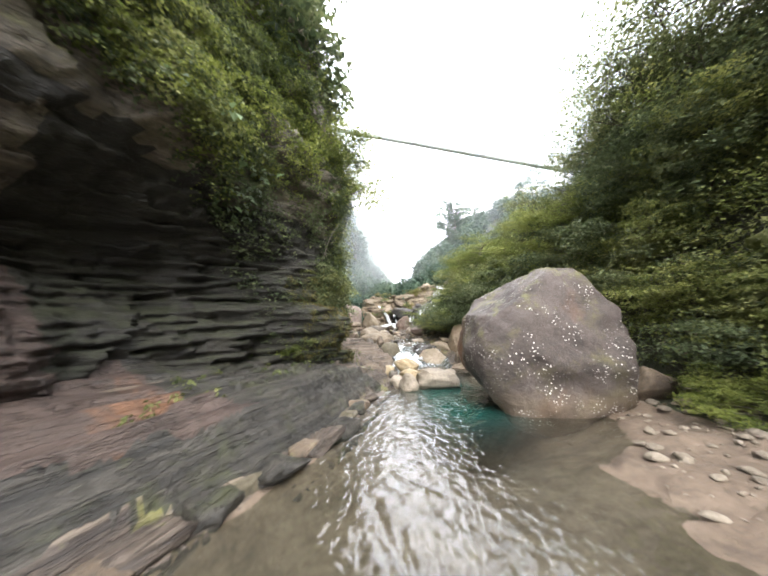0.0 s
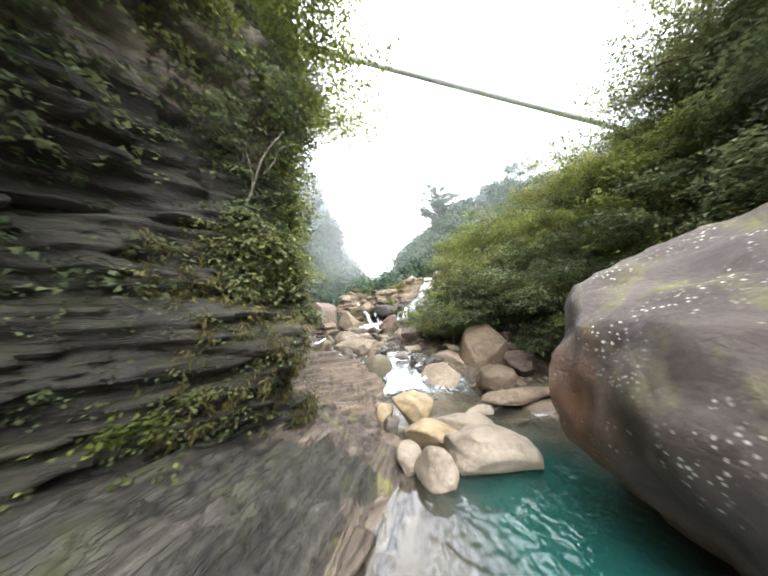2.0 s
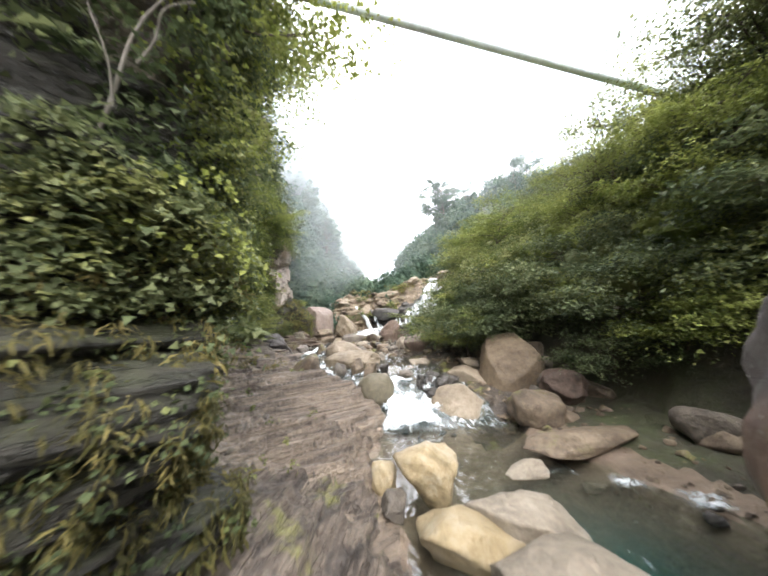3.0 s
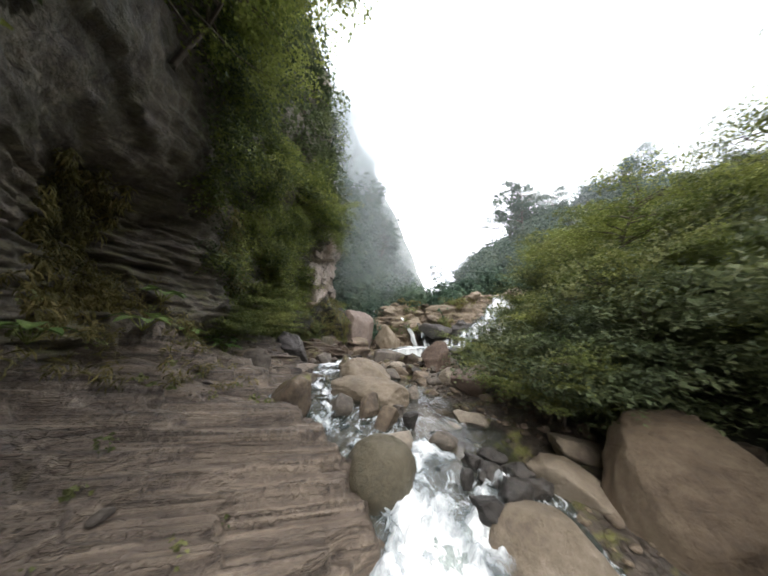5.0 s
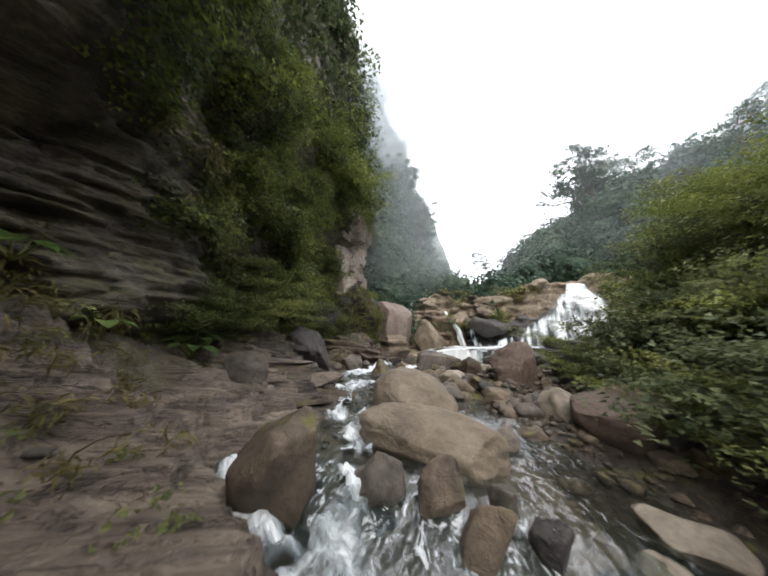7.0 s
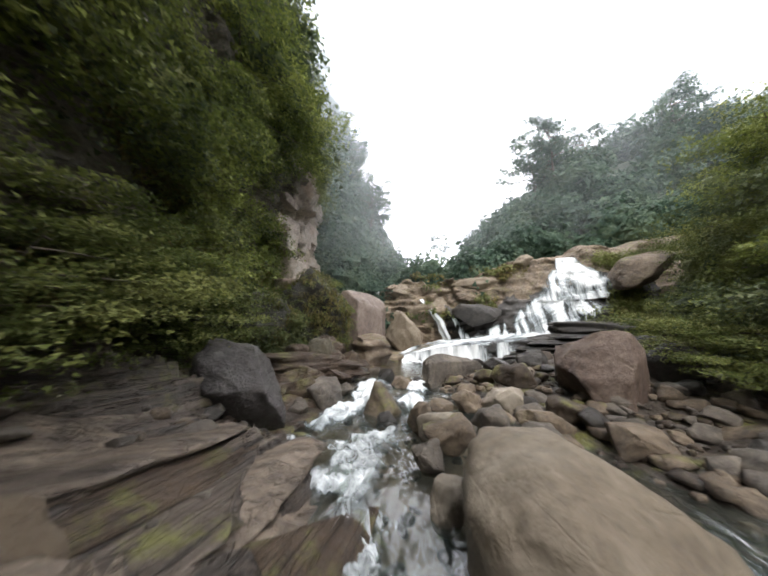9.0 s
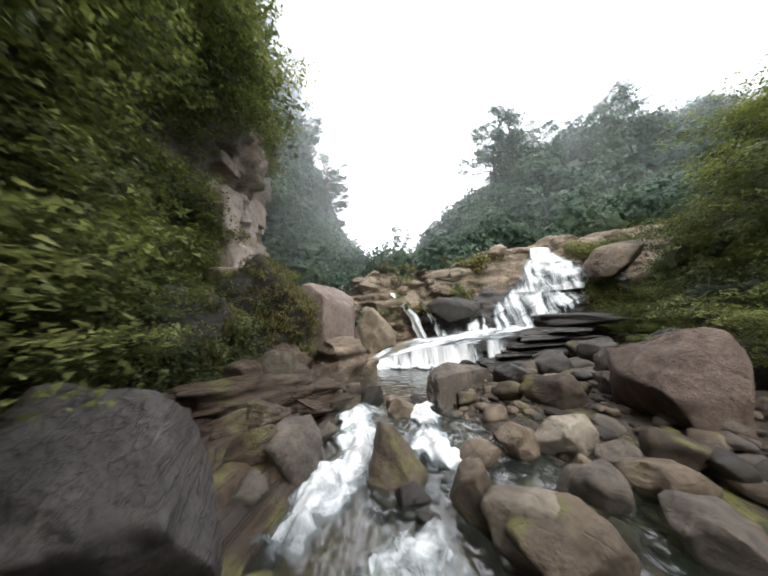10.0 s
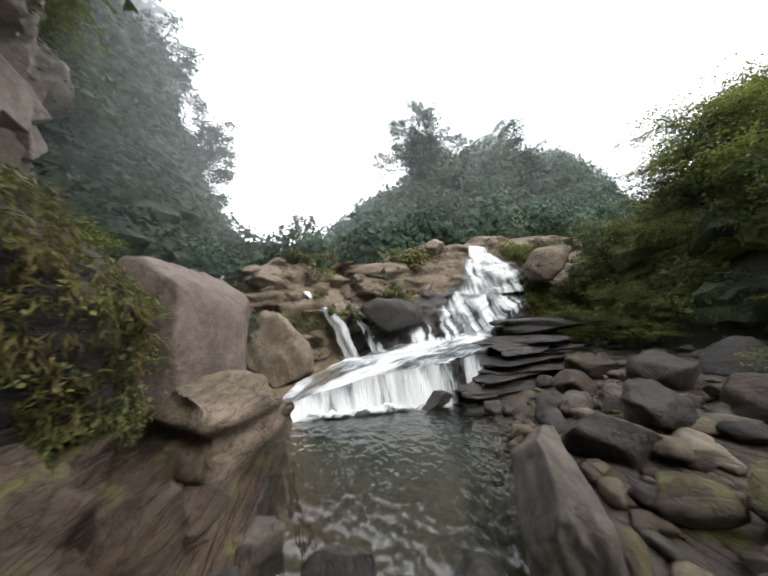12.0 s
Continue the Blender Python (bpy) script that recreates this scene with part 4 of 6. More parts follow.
boulder("boulder", "brown stone behind the low slab", 4.85, 13.5, 0.2, 1.3, 1.0, 0.62, ROCK_BROWN, 25, block=2.8)
boulder("boulder", "reddish brown stone at the bank", 5.75, 13.9, 0.4, 1.05, 0.9, 0.78, ROCK_RED, 26)
boulder("boulder", "long pale slab tilted against a boulder", 4.1, 15.35, 0.35, 1.95, 0.85, 0.62, ROCK_BUFF, 27, turn=-15, lean=38, block=3.2, cuts=6, rough=0.08)
boulder("boulder", "flat pale slab with a pointed end", 4.3, 16.35, 0.95, 1.25, 0.75, 0.34, ROCK_BUFF, 28, turn=10, lean=10, block=3.2, cuts=8)
boulder("boulder", "brown bank stone under the bushes", 6.3, 15.0, 0.4, 0.9, 0.8, 0.6, ROCK_BROWN, 29)
boulder("boulder", "brown stone on the gravelly bank", 6.5, 14.2, 0.3, 0.9, 0.9, 0.55, ROCK_BROWN, 30)
boulder("boulder", "brown stone leaning at the bank", 7.3, 6.9, 0.1, 1.0, 0.9, 0.8, ROCK_BROWN, 31)
boulder("boulder", "rounded brown boulder splitting the current", -1.46, 16.1, 0.85, 1.08, 1.0, 0.98, ROCK_BROWN, 32, block=2.6)
boulder("boulder", "big brown weathered boulder in midstream", -0.72, 19.35, 1.05, 1.7, 1.8, 1.05, ROCK_BUFF, 33, turn=15, block=2.5, level=5, cuts=4, rough=0.09, hard=0.6, planes=((0.66, -0.1, 0.75, 0.66),))
boulder("boulder", "long brown boulder below a bigger one", -0.15, 17.95, 0.95, 2.3, 1.0, 0.74, ROCK_BUFF, 34, turn=-6, block=2.6, level=5, cuts=4, rough=0.08)
boulder("boulder", "blocky grey stone in the rapids", -0.48, 16.75, 0.85, 0.62, 0.5, 0.55, ROCK_GREY, 35, block=4)
boulder("boulder", "rounded brown stone in the rapids", 0.2, 16.85, 0.85, 0.54, 0.5, 0.64, ROCK_BROWN, 36)
boulder("boulder", "tilted brown stone in the rapids", 0.7, 16.6, 0.8, 0.44, 0.5, 0.55, ROCK_BROWN, 37, lean=20)
boulder("boulder", "small grey stone in the rapids", 0.85, 17.1, 0.9, 0.36, 0.36, 0.36, ROCK_GREY, 38)
boulder("boulder", "small dark stone in the rapids", 1.2, 16.7, 0.9, 0.35, 0.35, 0.36, ROCK_DARK, 39)
boulder("boulder", "small brown stone by the midstream boulder", 0.95, 18.7, 1.05, 0.45, 0.45, 0.45, ROCK_GREY, 40)
boulder("boulder", "purple-brown boulder under overhanging bushes", 2.85, 19.5, 1.05, 1.7, 1.3, 1.2, ROCK_RED, 41, turn=10, block=3.2)
boulder("boulder", "low pale stone in the side channel", 2.5, 17.4, 0.95, 0.78, 0.6, 0.32, ROCK_PALE, 42)
boulder("boulder", "small pale stone in the side channel", 2.1, 17.0, 0.9, 0.4, 0.35, 0.16, ROCK_PALE, 43)
boulder("boulder", "low pale stone washed by the stream", 1.05, 15.95, 0.62, 0.75, 0.8, 0.42, ROCK_PALE, 44, turn=-20)
boulder("boulder", "flat pale stone washed by the stream", 1.9, 16.3, 0.72, 0.6, 0.6, 0.34, ROCK_GREY, 45)
boulder("boulder", "brown stone on the stony bank", 2.4, 21.2, 1.35, 0.9, 0.7, 0.42, ROCK_BROWN, 46)
boulder("boulder", "red-brown boulder below the bushes", 1.5, 22.6, 1.4, 1.5, 1.35, 1.55, ROCK_RED, 47, turn=-15, block=3.4, level=5, cuts=7, rough=0.08, hard=0.97, planes=((-0.2, -0.75, 0.6, 0.70), (-0.8, -0.2, -0.5, 0.70), (0.6, -0.6, 0.5, 0.8), (-0.6, -0.3, 0.75, 0.78)))
boulder("boulder", "grey stone below the cliff", -3.65, 17.7, 1.55, 0.85, 0.7, 0.6, ROCK_GREY, 48)
boulder("boulder", "dark slanted cracked boulder at the shelf", -4.55, 21.0, 1.45, 2.0, 1.5, 1.15, ROCK_SLATE, 151, turn=-15, lean=15, block=2.9, level=5, rough=0.13, cuts=10, under=0.3, hard=0.98, planes=((0.3, -0.55, 0.75, 0.70), (0.9, -0.3, 0.1, 0.82), (-0.3, -0.9, 0.2, 0.8)))
boulder("boulder", "brown boulder lying on the rock shelf", -4.05, 17.9, 1.45, 1.3, 0.9, 0.62, ROCK_WARM_PALE, 50, turn=20, block=3.0, cuts=5, rough=0.07)
boulder("boulder", "light grey stone on the rock shelf", -3.3, 17.9, 1.35, 0.38, 0.3, 0.24, ROCK_PALE, 51)
boulder("boulder", "rounded stone on the bank", 0.95, 21.1, 1.35, 0.66, 0.55, 0.36, ROCK_BROWN, 52)
boulder("boulder", "brown stone beside the channel", -1.45, 21.0, 1.35, 0.7, 0.6, 0.42, ROCK_BROWN, 53)
boulder("boulder", "small brown stone beside the channel", -1.72, 20.45, 1.25, 0.4, 0.4, 0.36, ROCK_GREY, 54)
boulder("boulder", "pale stone beside the channel", -1.5, 19.75, 1.2, 0.42, 0.4, 0.34, ROCK_PALE, 55)
boulder("boulder", "angular brown stone among cobbles", -0.75, 21.55, 1.4, 0.58, 0.5, 0.40, ROCK_GREY, 56)
boulder("boulder", "low flat brown stone among cobbles", 0.05, 21.65, 1.4, 0.8, 0.5, 0.33, ROCK_BROWN, 57)
boulder("boulder", "pale rounded boulder on the bank", 2.1, 20.2, 1.2, 0.95, 0.9, 0.85, ROCK_PALE, 58, block=2.4)
boulder("boulder", "small brown stone on the bank", 2.1, 21.4, 1.35, 0.55, 0.45, 0.28, ROCK_BROWN, 59)
boulder("boulder", "long grey boulder lying at the pool edge", -0.95, 24.75, 1.5, 0.52, 2.4, 0.86, ROCK_GREY, 60, turn=-47, tilt=3, block=4, level=5, cuts=6, rough=0.09)
boulder("boulder", "brown angular rock between two rapids", -2.55, 22.3, 1.25, 0.72, 1.0, 0.70, ROCK_BROWN, 61, turn=15)
boulder("boulder", "grey rounded stone beside the rapids", -3.85, 22.5, 1.3, 0.85, 0.8, 0.62, ROCK_GREY, 62, block=2.8)
boulder("boulder", "pale wedge-shaped stone among cobbles", -0.3, 22.5, 1.45, 0.78, 0.6, 0.45, ROCK_PALE, 63, turn=30, block=4)
boulder("boulder", "brown flat stone among cobbles", -1.45, 22.45, 1.38, 0.66, 0.5, 0.24, ROCK_BROWN, 64)
boulder("boulder", "grey-brown stone beside the rapids", -1.82, 21.65, 1.3, 0.45, 0.45, 0.45, ROCK_BROWN, 65)
boulder("boulder", "tan stone beside the rapids", -1.5, 21.25, 1.3, 0.8, 0.6, 0.44, ROCK_PALE, 66, turn=-30)
boulder("boulder", "grey boulder in the side pool", -0.15, 21.1, 1.3, 0.7, 0.6, 0.38, ROCK_GREY, 67)
boulder("boulder", "dark stone in the rapids", -2.4, 21.9, 1.27, 0.4, 0.4, 0.26, ROCK_DARK, 68)
boulder("boulder", "small dark stone in the stream", -2.3, 21.55, 1.3, 0.26, 0.2, 0.14, ROCK_DARK, 69)
boulder("boulder", "grey angular stone on the bank", 0.1, 22.1, 1.45, 0.55, 0.4, 0.26, ROCK_GREY, 70, turn=20)
boulder("boulder", "brown cobble on the bank", -0.95, 22.5, 1.45, 0.6, 0.5, 0.36, ROCK_BROWN, 71)
boulder("boulder", "brown stone on the lip of the pool", -2.3, 23.9, 1.52, 0.55, 0.4, 0.28, ROCK_BROWN, 72)
boulder("boulder", "dark stone on the lip of the pool", -2.85, 24.9, 1.48, 0.52, 0.45, 0.38, ROCK_DARK, 73)
boulder("boulder", "rounded brown stone on the lip of the pool", -2.33, 24.4, 1.42, 0.5, 0.45, 0.3, ROCK_BROWN, 74, block=2.3)
boulder("boulder", "low dark stone on the lip of the pool", -1.95, 24.55, 1.48, 0.45, 0.4, 0.22, ROCK_DARK, 75)
boulder("boulder", "square weathered block below the cliff", -4.85, 25.2, 1.65, 1.25, 1.05, 1.15, LAYERED_BROWN, 76, block=4.5, cuts=12, rough=0.18, strata=0.14, level=5)
boulder("boulder", "layered brown rock overhanging the pool", -3.85, 27.1, 1.5, 1.75, 1.8, 1.35, LAYERED_PALE, 77, block=4, cuts=6, strata=0.26, rough=0.13, level=5, under=0.2, hard=0.97, planes=((0.5, -0.8, 0.2, 0.8), (0.9, 0.2, 0.3, 0.85)))
boulder("boulder", "smooth pinkish rock buttress beside the falls", -4.55, 28.9, 1.5, 2.0, 2.5, 3.3, ROCK_PINK, 180, turn=0, block=5, cuts=0, level=5, rough=0.05, planes=((0.7, -0.7, 0.15, 0.80), (0.35, -0.2, 0.9, 0.86), (-0.4, -0.9, 0.1, 0.9), (0.8, 0.1, -0.5, 0.9)))
mossy_mass = boulder("boulder", "grass-covered dark rock mass below the cliff", -6.05, 26.95, 1.6, 2.8, 3.1, 3.7, MOSSY_BEDS, 181, turn=15, block=3.4, cuts=7, level=5, rough=0.16, strata=0.06)
fern_rock = boulder("boulder", "dark rock with ferns at the foot of the cliff", -6.9, 24.4, 1.8, 2.2, 2.6, 2.2, MOSSY_BEDS, 182, turn=-10, block=3.2, cuts=7, level=5, rough=0.16)
boulder("boulder", "olive-brown boulder under hanging plants", -4.7, 24.65, 1.65, 0.95, 0.8, 1.05, ROCK_OLIVE, 78, turn=20, block=3.6, cuts=6, level=5, rough=0.09)
boulder("boulder", "small stone beside the rapids", -3.5, 23.05, 1.5, 0.38, 0.35, 0.26, ROCK_GREY, 79)
boulder("boulder", "grey stone at the shelf edge", -4.05, 21.9, 1.35, 0.42, 0.4, 0.32, ROCK_GREY, 80)
boulder("boulder", "dark angular boulder at the pool edge", 0.25, 24.75, 1.6, 0.8, 0.9, 0.65, ROCK_DARK, 81)
boulder("boulder", "rugged pale rock at the pool edge", 0.65, 24.2, 1.65, 0.7, 0.6, 0.42, ROCK_PALE, 82, rough=0.25, cuts=10)
boulder("boulder", "dark flat stone below the ledges", 0.9, 26.9, 1.55, 0.75, 0.5, 0.30, ROCK_DARK, 83)
boulder("boulder", "wet grey stone below the ledges", 1.1, 25.6, 1.75, 0.6, 0.5, 0.42, ROCK_GREY, 84)
boulder("boulder", "wet grey rounded stone below the ledges", 1.35, 25.2, 1.9, 0.58, 0.5, 0.42, ROCK_GREY, 85)
boulder("boulder", "dark rock at the foot of the falls", 0.2, 28.0, 1.55, 0.9, 0.5, 0.38, ROCK_DARK, 86)
boulder("boulder", "domed brown rock at the head of the falls", -3.0, 32.9, 4.8, 2.2, 1.8, 1.15, ROCK_BUFF, 87)
boulder("boulder", "brown dome beside the waterfall lip", 3.9, 32.4, 6.4, 1.3, 1.1, 0.9, ROCK_BUFF, 88, block=2.3)

# flat dark ledges at the foot of the fall and layered slabs on the shaded bank
for n in range(9):
    boulder("rock_ledge", "thin dark wet slab of the layered bank below the waterfall", 1.75 + 0.24 * n + 0.25 * math.sin(n * 2.3), 27.5 + 0.10 * n - 0.12 * math.cos(n * 1.7), 1.52 + 0.15 * n, 3.2 - 0.1 * n, 1.9, 0.19, ROCK_DARK,
            640 + n, turn=-14 + 5 * math.sin(n * 1.9), lean=-2, level=5, block=6, cuts=12, rough=0.20, hard=0.95, group="thin slabs below the waterfall")
boulder("rock_ledge", "long dark ledge beside the waterfall", 5.6, 28.9, 2.9, 4.6, 1.3, 0.5, ROCK_DARK, 93, turn=-4, block=5, cuts=3)
boulder("rock_ledge", "brown layered slab beside the pool", -4.2, 24.0, 1.75, 1.9, 1.1, 0.42, LAYERED_BROWN, 94, turn=40, block=4.5, cuts=6, rough=0.18, strata=0.2, level=5)
boulder("rock_ledge", "brown layered slab beside the pool", -4.8, 23.5, 1.9, 2.2, 1.2, 0.48, LAYERED_BROWN, 95, turn=40, block=4.5, cuts=6, rough=0.18, strata=0.2, level=5)
boulder("rock_ledge", "brown layered slab below the cliff", -5.0, 24.6, 2.0, 2.0, 1.1, 0.5, LAYERED_BROWN, 96, turn=38, block=4.5, cuts=6, rough=0.18, strata=0.2, level=5)

boulder("boulder", "pale brown boulder beside the thin falls", -2.9, 31.3, 2.2, 2.2, 1.6, 1.9, ROCK_BUFF, 502, cuts=8, level=5)
boulder("boulder", "large brown rock slab between the falls", -1.6, 32.6, 3.0, 2.6, 1.6, 2.0, ROCK_BUFF, 503, cuts=8, level=5)
boulder("boulder", "brown boulder at the head of the ledges", -0.9, 33.2, 4.8, 2.0, 1.4, 1.0, ROCK_BUFF, 504)
boulder("boulder", "long brown slab at the head of the ledges", 1.6, 33.0, 5.4, 3.4, 1.6, 0.8, ROCK_BUFF, 505, turn=-6, block=4)
boulder("boulder", "dark mossy ledge block beside the cascade", 0.9, 31.2, 3.4, 2.6, 1.2, 1.0, ROCK_DARK, 506, block=4)
boulder("boulder", "pale slab beside the waterfall lip", 7.6, 29.6, 5.2, 2.6, 1.2, 1.2, ROCK_BROWN, 507, lean=-20, block=4)
boulder("boulder", "square grey block below the dusty bank", -3.95, 26.0, 1.6, 0.8, 0.7, 0.4, LAYERED_BROWN, 508, turn=30, block=4.5, cuts=12, rough=0.18, strata=0.14, level=5)
boulder("boulder", "weathered brown stone on the wet rock", -3.9, 23.6, 1.55, 0.9, 0.8, 0.42, LAYERED_BROWN, 509, turn=30, block=4.5, cuts=12, rough=0.18, strata=0.14, level=5)
boulder("boulder", "brown angular stone on the wet rock", -4.4, 22.9, 1.7, 0.8, 0.7, 0.42, LAYERED_BROWN, 510, turn=70, block=4.5, cuts=12, rough=0.18, strata=0.14, level=5)

# broken beds of the shelf, stepping down to the stream
bed_rng = np.random.default_rng(17)
for n in range(10):
    row, y = n % 5, (16.8, 18.9)[n // 5] + float(bed_rng.uniform(-0.4, 0.4))
    x = float(along(LEFT_EDGE, y)) - 0.42 - 0.36 * row
    boulder("rock_ledge", "pale grey-brown bed of layered rock stepping down to the stream", x, y, float(along(LEVEL, y)) + 0.02 + 0.125 * row, float(bed_rng.uniform(0.75, 1.05)), float(bed_rng.uniform(1.9, 2.8)), 0.24, (STRATA, STRATA_NEAR, LAYERED_BROWN)[n % 3], 660 + n,
            turn=-16 + float(bed_rng.uniform(-9, 9)), lean=7, level=5, block=5.5, cuts=9, rough=0.13, strata=0.05, hard=0.95, group="broken beds of the rock shelf")

# jointed blocks of the bare cliff face
def jointed_block(g, w, d, h):
    """A block split from bedrock: a box with skewed corners, broken along a few planes, its edges worn."""
    bm = bmesh.new()
    bmesh.ops.create_cube(bm, size=1.0)
    for v in bm.verts:
        v.co = Vector(v.co) + Vector(g.uniform(-0.10, 0.10, 3).tolist())
    for _ in range(4):
        n = Vector(g.normal(size=3).tolist()).normalized()
        cut = bmesh.ops.bisect_plane(bm, geom=bm.verts[:] + bm.edges[:] + bm.faces[:], plane_co=n * float(g.uniform(0.42, 0.58)), plane_no=n, clear_outer=True)
        rim = [e for e in cut["geom_cut"] if isinstance(e, bmesh.types.BMEdge)]
        if rim:
            bmesh.ops.contextual_create(bm, geom=rim)
    for v in bm.verts:
        v.co = Vector((v.co.x * w, v.co.y * d, v.co.z * h))
    bmesh.ops.bevel(bm, geom=bm.edges[:], offset=0.025, segments=1, affect="EDGES", clamp_overlap=True)
    me = bpy.data.meshes.new("boulder")
    bm.to_mesh(me)
    bm.free()
    return me


face_rng = np.random.default_rng(23)
for n in range(64):
    y, z = 26.4 + 5.2 * ((n * 0.382) % 1.0), 4.3 + 5.6 * (n / 64)
    w, d, h = (float(v) for v in face_rng.uniform((0.9, 0.5, 0.35), (1.4, 1.3, 1.2)))
    me = jointed_block(face_rng, w, d, h)
    me.materials.append((FACE_ROCK, ROCK_BUFF, FACE_ROCK)[n % 3])
    ob = new("boulder", me)
    ob.matrix_world = pose(-7.45 - 0.24 * (y - 27) - 0.10 * (z - 5) + float(face_rng.uniform(-0.35, 0.25)), y, z + 0.3, float(face_rng.uniform(-7, 7)), float(face_rng.uniform(-7, 7)), float(face_rng.uniform(-18, 18)) - 12)
    tagged(ob, "angular pale brown block jointed into the cliff face", "rock", "blocks of the cliff face")

# worn mossy beds along the water's edge
edge_rng = np.random.default_rng(8)
y = 0.6
for n in range(15):
    w, d = float(edge_rng.uniform(0.32, 0.6)), float(edge_rng.uniform(0.5, 1.15))
    bank = float(along(LEFT_EDGE, y + 0.3) - along(LEFT_EDGE, y - 0.3)) / 0.6
    boulder("boulder", "worn mossy rock bed at the water's edge", float(along(LEFT_EDGE, y)) - 0.06 + float(edge_rng.uniform(-0.1, 0.06)), y, -0.05, w, d, 0.14 + 0.28 * w,
            (MOSSY_BEDS, ROCK_OLIVE, MOSSY_BEDS, ROCK_BROWN, STRATA_NEAR)[n % 5], 520 + n, turn=-57 * math.atan(bank) + float(edge_rng.uniform(-8, 8)), level=4, block=3.4, cuts=9, rough=0.16, group="worn beds along the water's edge")
    y += d * 0.62

# dark broken stones in the lower rapids and brown blocks on the bank of the upper pool
for n, (x, y, w, h) in enumerate(((2.55, 14.75, 0.5, 0.32), (2.95, 15.05, 0.6, 0.36), (2.65, 15.35, 0.45, 0.3), (3.1, 15.6, 0.5, 0.3), (2.4, 15.7, 0.4, 0.26), (2.75, 16.0, 0.5, 0.3), (3.3, 15.2, 0.45, 0.3), (2.3, 15.2, 0.3, 0.22))):
    boulder("boulder", "dark wet angular stone breaking the rapids", x, y, float(along(LEVEL, y)) - 0.06, w, w * 0.8, h, ROCK_DARK, 560 + n, turn=40 * n, block=4, cuts=14, rough=0.22, hard=0.98, group="dark stones in the rapids")
for n, (x, y, z, w, d, h) in enumerate(((-4.3, 22.4, 1.45, 0.7, 0.6, 0.5), (-4.7, 22.75, 1.6, 0.8, 0.6, 0.45), (-5.3, 23.2, 1.8, 1.1, 0.8, 0.55), (-4.35, 24.75, 1.75, 0.7, 0.6, 0.5), (-5.5, 24.3, 1.95, 1.2, 0.9, 0.6), (-4.25, 25.6, 1.75, 0.8, 0.7, 0.55),
                                           (-5.4, 25.7, 1.95, 1.0, 0.9, 0.7), (-4.0, 23.0, 1.5, 0.6, 0.5, 0.35), (-4.9, 26.2, 1.9, 0.9, 0.9, 0.6), (-3.75, 24.9, 1.55, 0.55, 0.5, 0.3))):
    boulder("boulder", "brown layered block on the bank of the upper pool", x, y, z, w, d, h, LAYERED_BROWN, 580 + n, turn=35 + 25 * n, block=4, cuts=12, rough=0.16, strata=0.08, group="brown blocks beside the pool")

for n, (x, y, w, h) in enumerate(((0.2, 23.4, 0.9, 0.5), (1.0, 24.6, 0.8, 0.55), (1.9, 23.8, 1.0, 0.6), (2.4, 25.0, 0.9, 0.6), (1.8, 26.0, 0.8, 0.5), (2.9, 23.0, 1.1, 0.7), (3.2, 26.4, 1.0, 0.6), (3.4, 24.4, 0.9, 0.55), (0.6, 22.0, 0.7, 0.4), (3.6, 21.6, 1.0, 0.6), (1.3, 23.5, 0.6, 0.35), (0.9, 25.9, 0.6, 0.4))):
    z = float(ground_height(np.array([x]), np.array([y]))[0])
    boulder("boulder", "angular brown boulder on the bank of the upper pool", x, y, z - 0.05, w, w * 0.85, h, (ROCK_WARM, ROCK_DARK, ROCK_WARM, ROCK_DARK)[n % 4], 600 + n, turn=50 * n, block=3, group="boulders beside the upper pool")


# ---- loose cobbles along the stream ----
COBBLES = [mesh_of("cobble", stone_shape(300 + n, 3, 2.6 + 0.3 * (n % 4), 11, 0.12) * 0.5, ICO[3][1], m) for n, m in
           enumerate((ROCK_GREY, ROCK_BROWN, ROCK_PALE, ROCK_GREY, ROCK_BROWN, ROCK_DARK, ROCK_GREY, ROCK_BROWN, ROCK_WARM, ROCK_DARK))]
rng = np.random.default_rng(5)


def cobbles(n, y0, y1, edge, lo, hi, small, large, group, kinds=(0, 1, 2, 3, 4, 5, 6, 7)):
    for _ in range(n):
        y = rng.uniform(y0, y1)
        x = float(along(edge, y)) + rng.uniform(lo, hi)
        r = small + (large - small) * rng.random() ** 2.5
        z = float(ground_height(np.array([x]), np.array([y]))[0])
        ob = new("cobble", COBBLES[kinds[rng.integers(len(kinds))]])
        ob.matrix_world = pose(x, y, z + r * 0.18, rng.uniform(-15, 15), rng.uniform(-15, 15), rng.uniform(0, 360)) @ Matrix.Diagonal((r, r * rng.uniform(0.7, 1.2), r * rng.uniform(0.5, 0.8), 1))
        tagged(ob, "loose grey-brown cobble on the stony bank", "stone", group)


cobbles(25, 1.5, 8.0, RIGHT_EDGE, 0.2, 3.2, 0.08, 0.35, "cobbles on the gravel beach")
cobbles(30, 9.5, 17.5, RIGHT_EDGE, -0.8, 1.8, 0.12, 0.5, "cobbles on the sunny bank")
cobbles(18, 14.3, 17.5, RIGHT_EDGE, -2.4, -0.3, 0.12, 0.45, "stones in the lower rapids", (0, 5, 5, 3))
cobbles(80, 18.6, 22.6, RIGHT_EDGE, -0.7, 3.6, 0.14, 0.62, "cobbles below the upper pool", (0, 1, 3, 4, 5, 6, 7))
cobbles(50, 22.4, 25.8, RIGHT_EDGE, -0.2, 3.6, 0.16, 0.62, "cobbles beside the upper pool", (5, 8, 5, 9, 8))
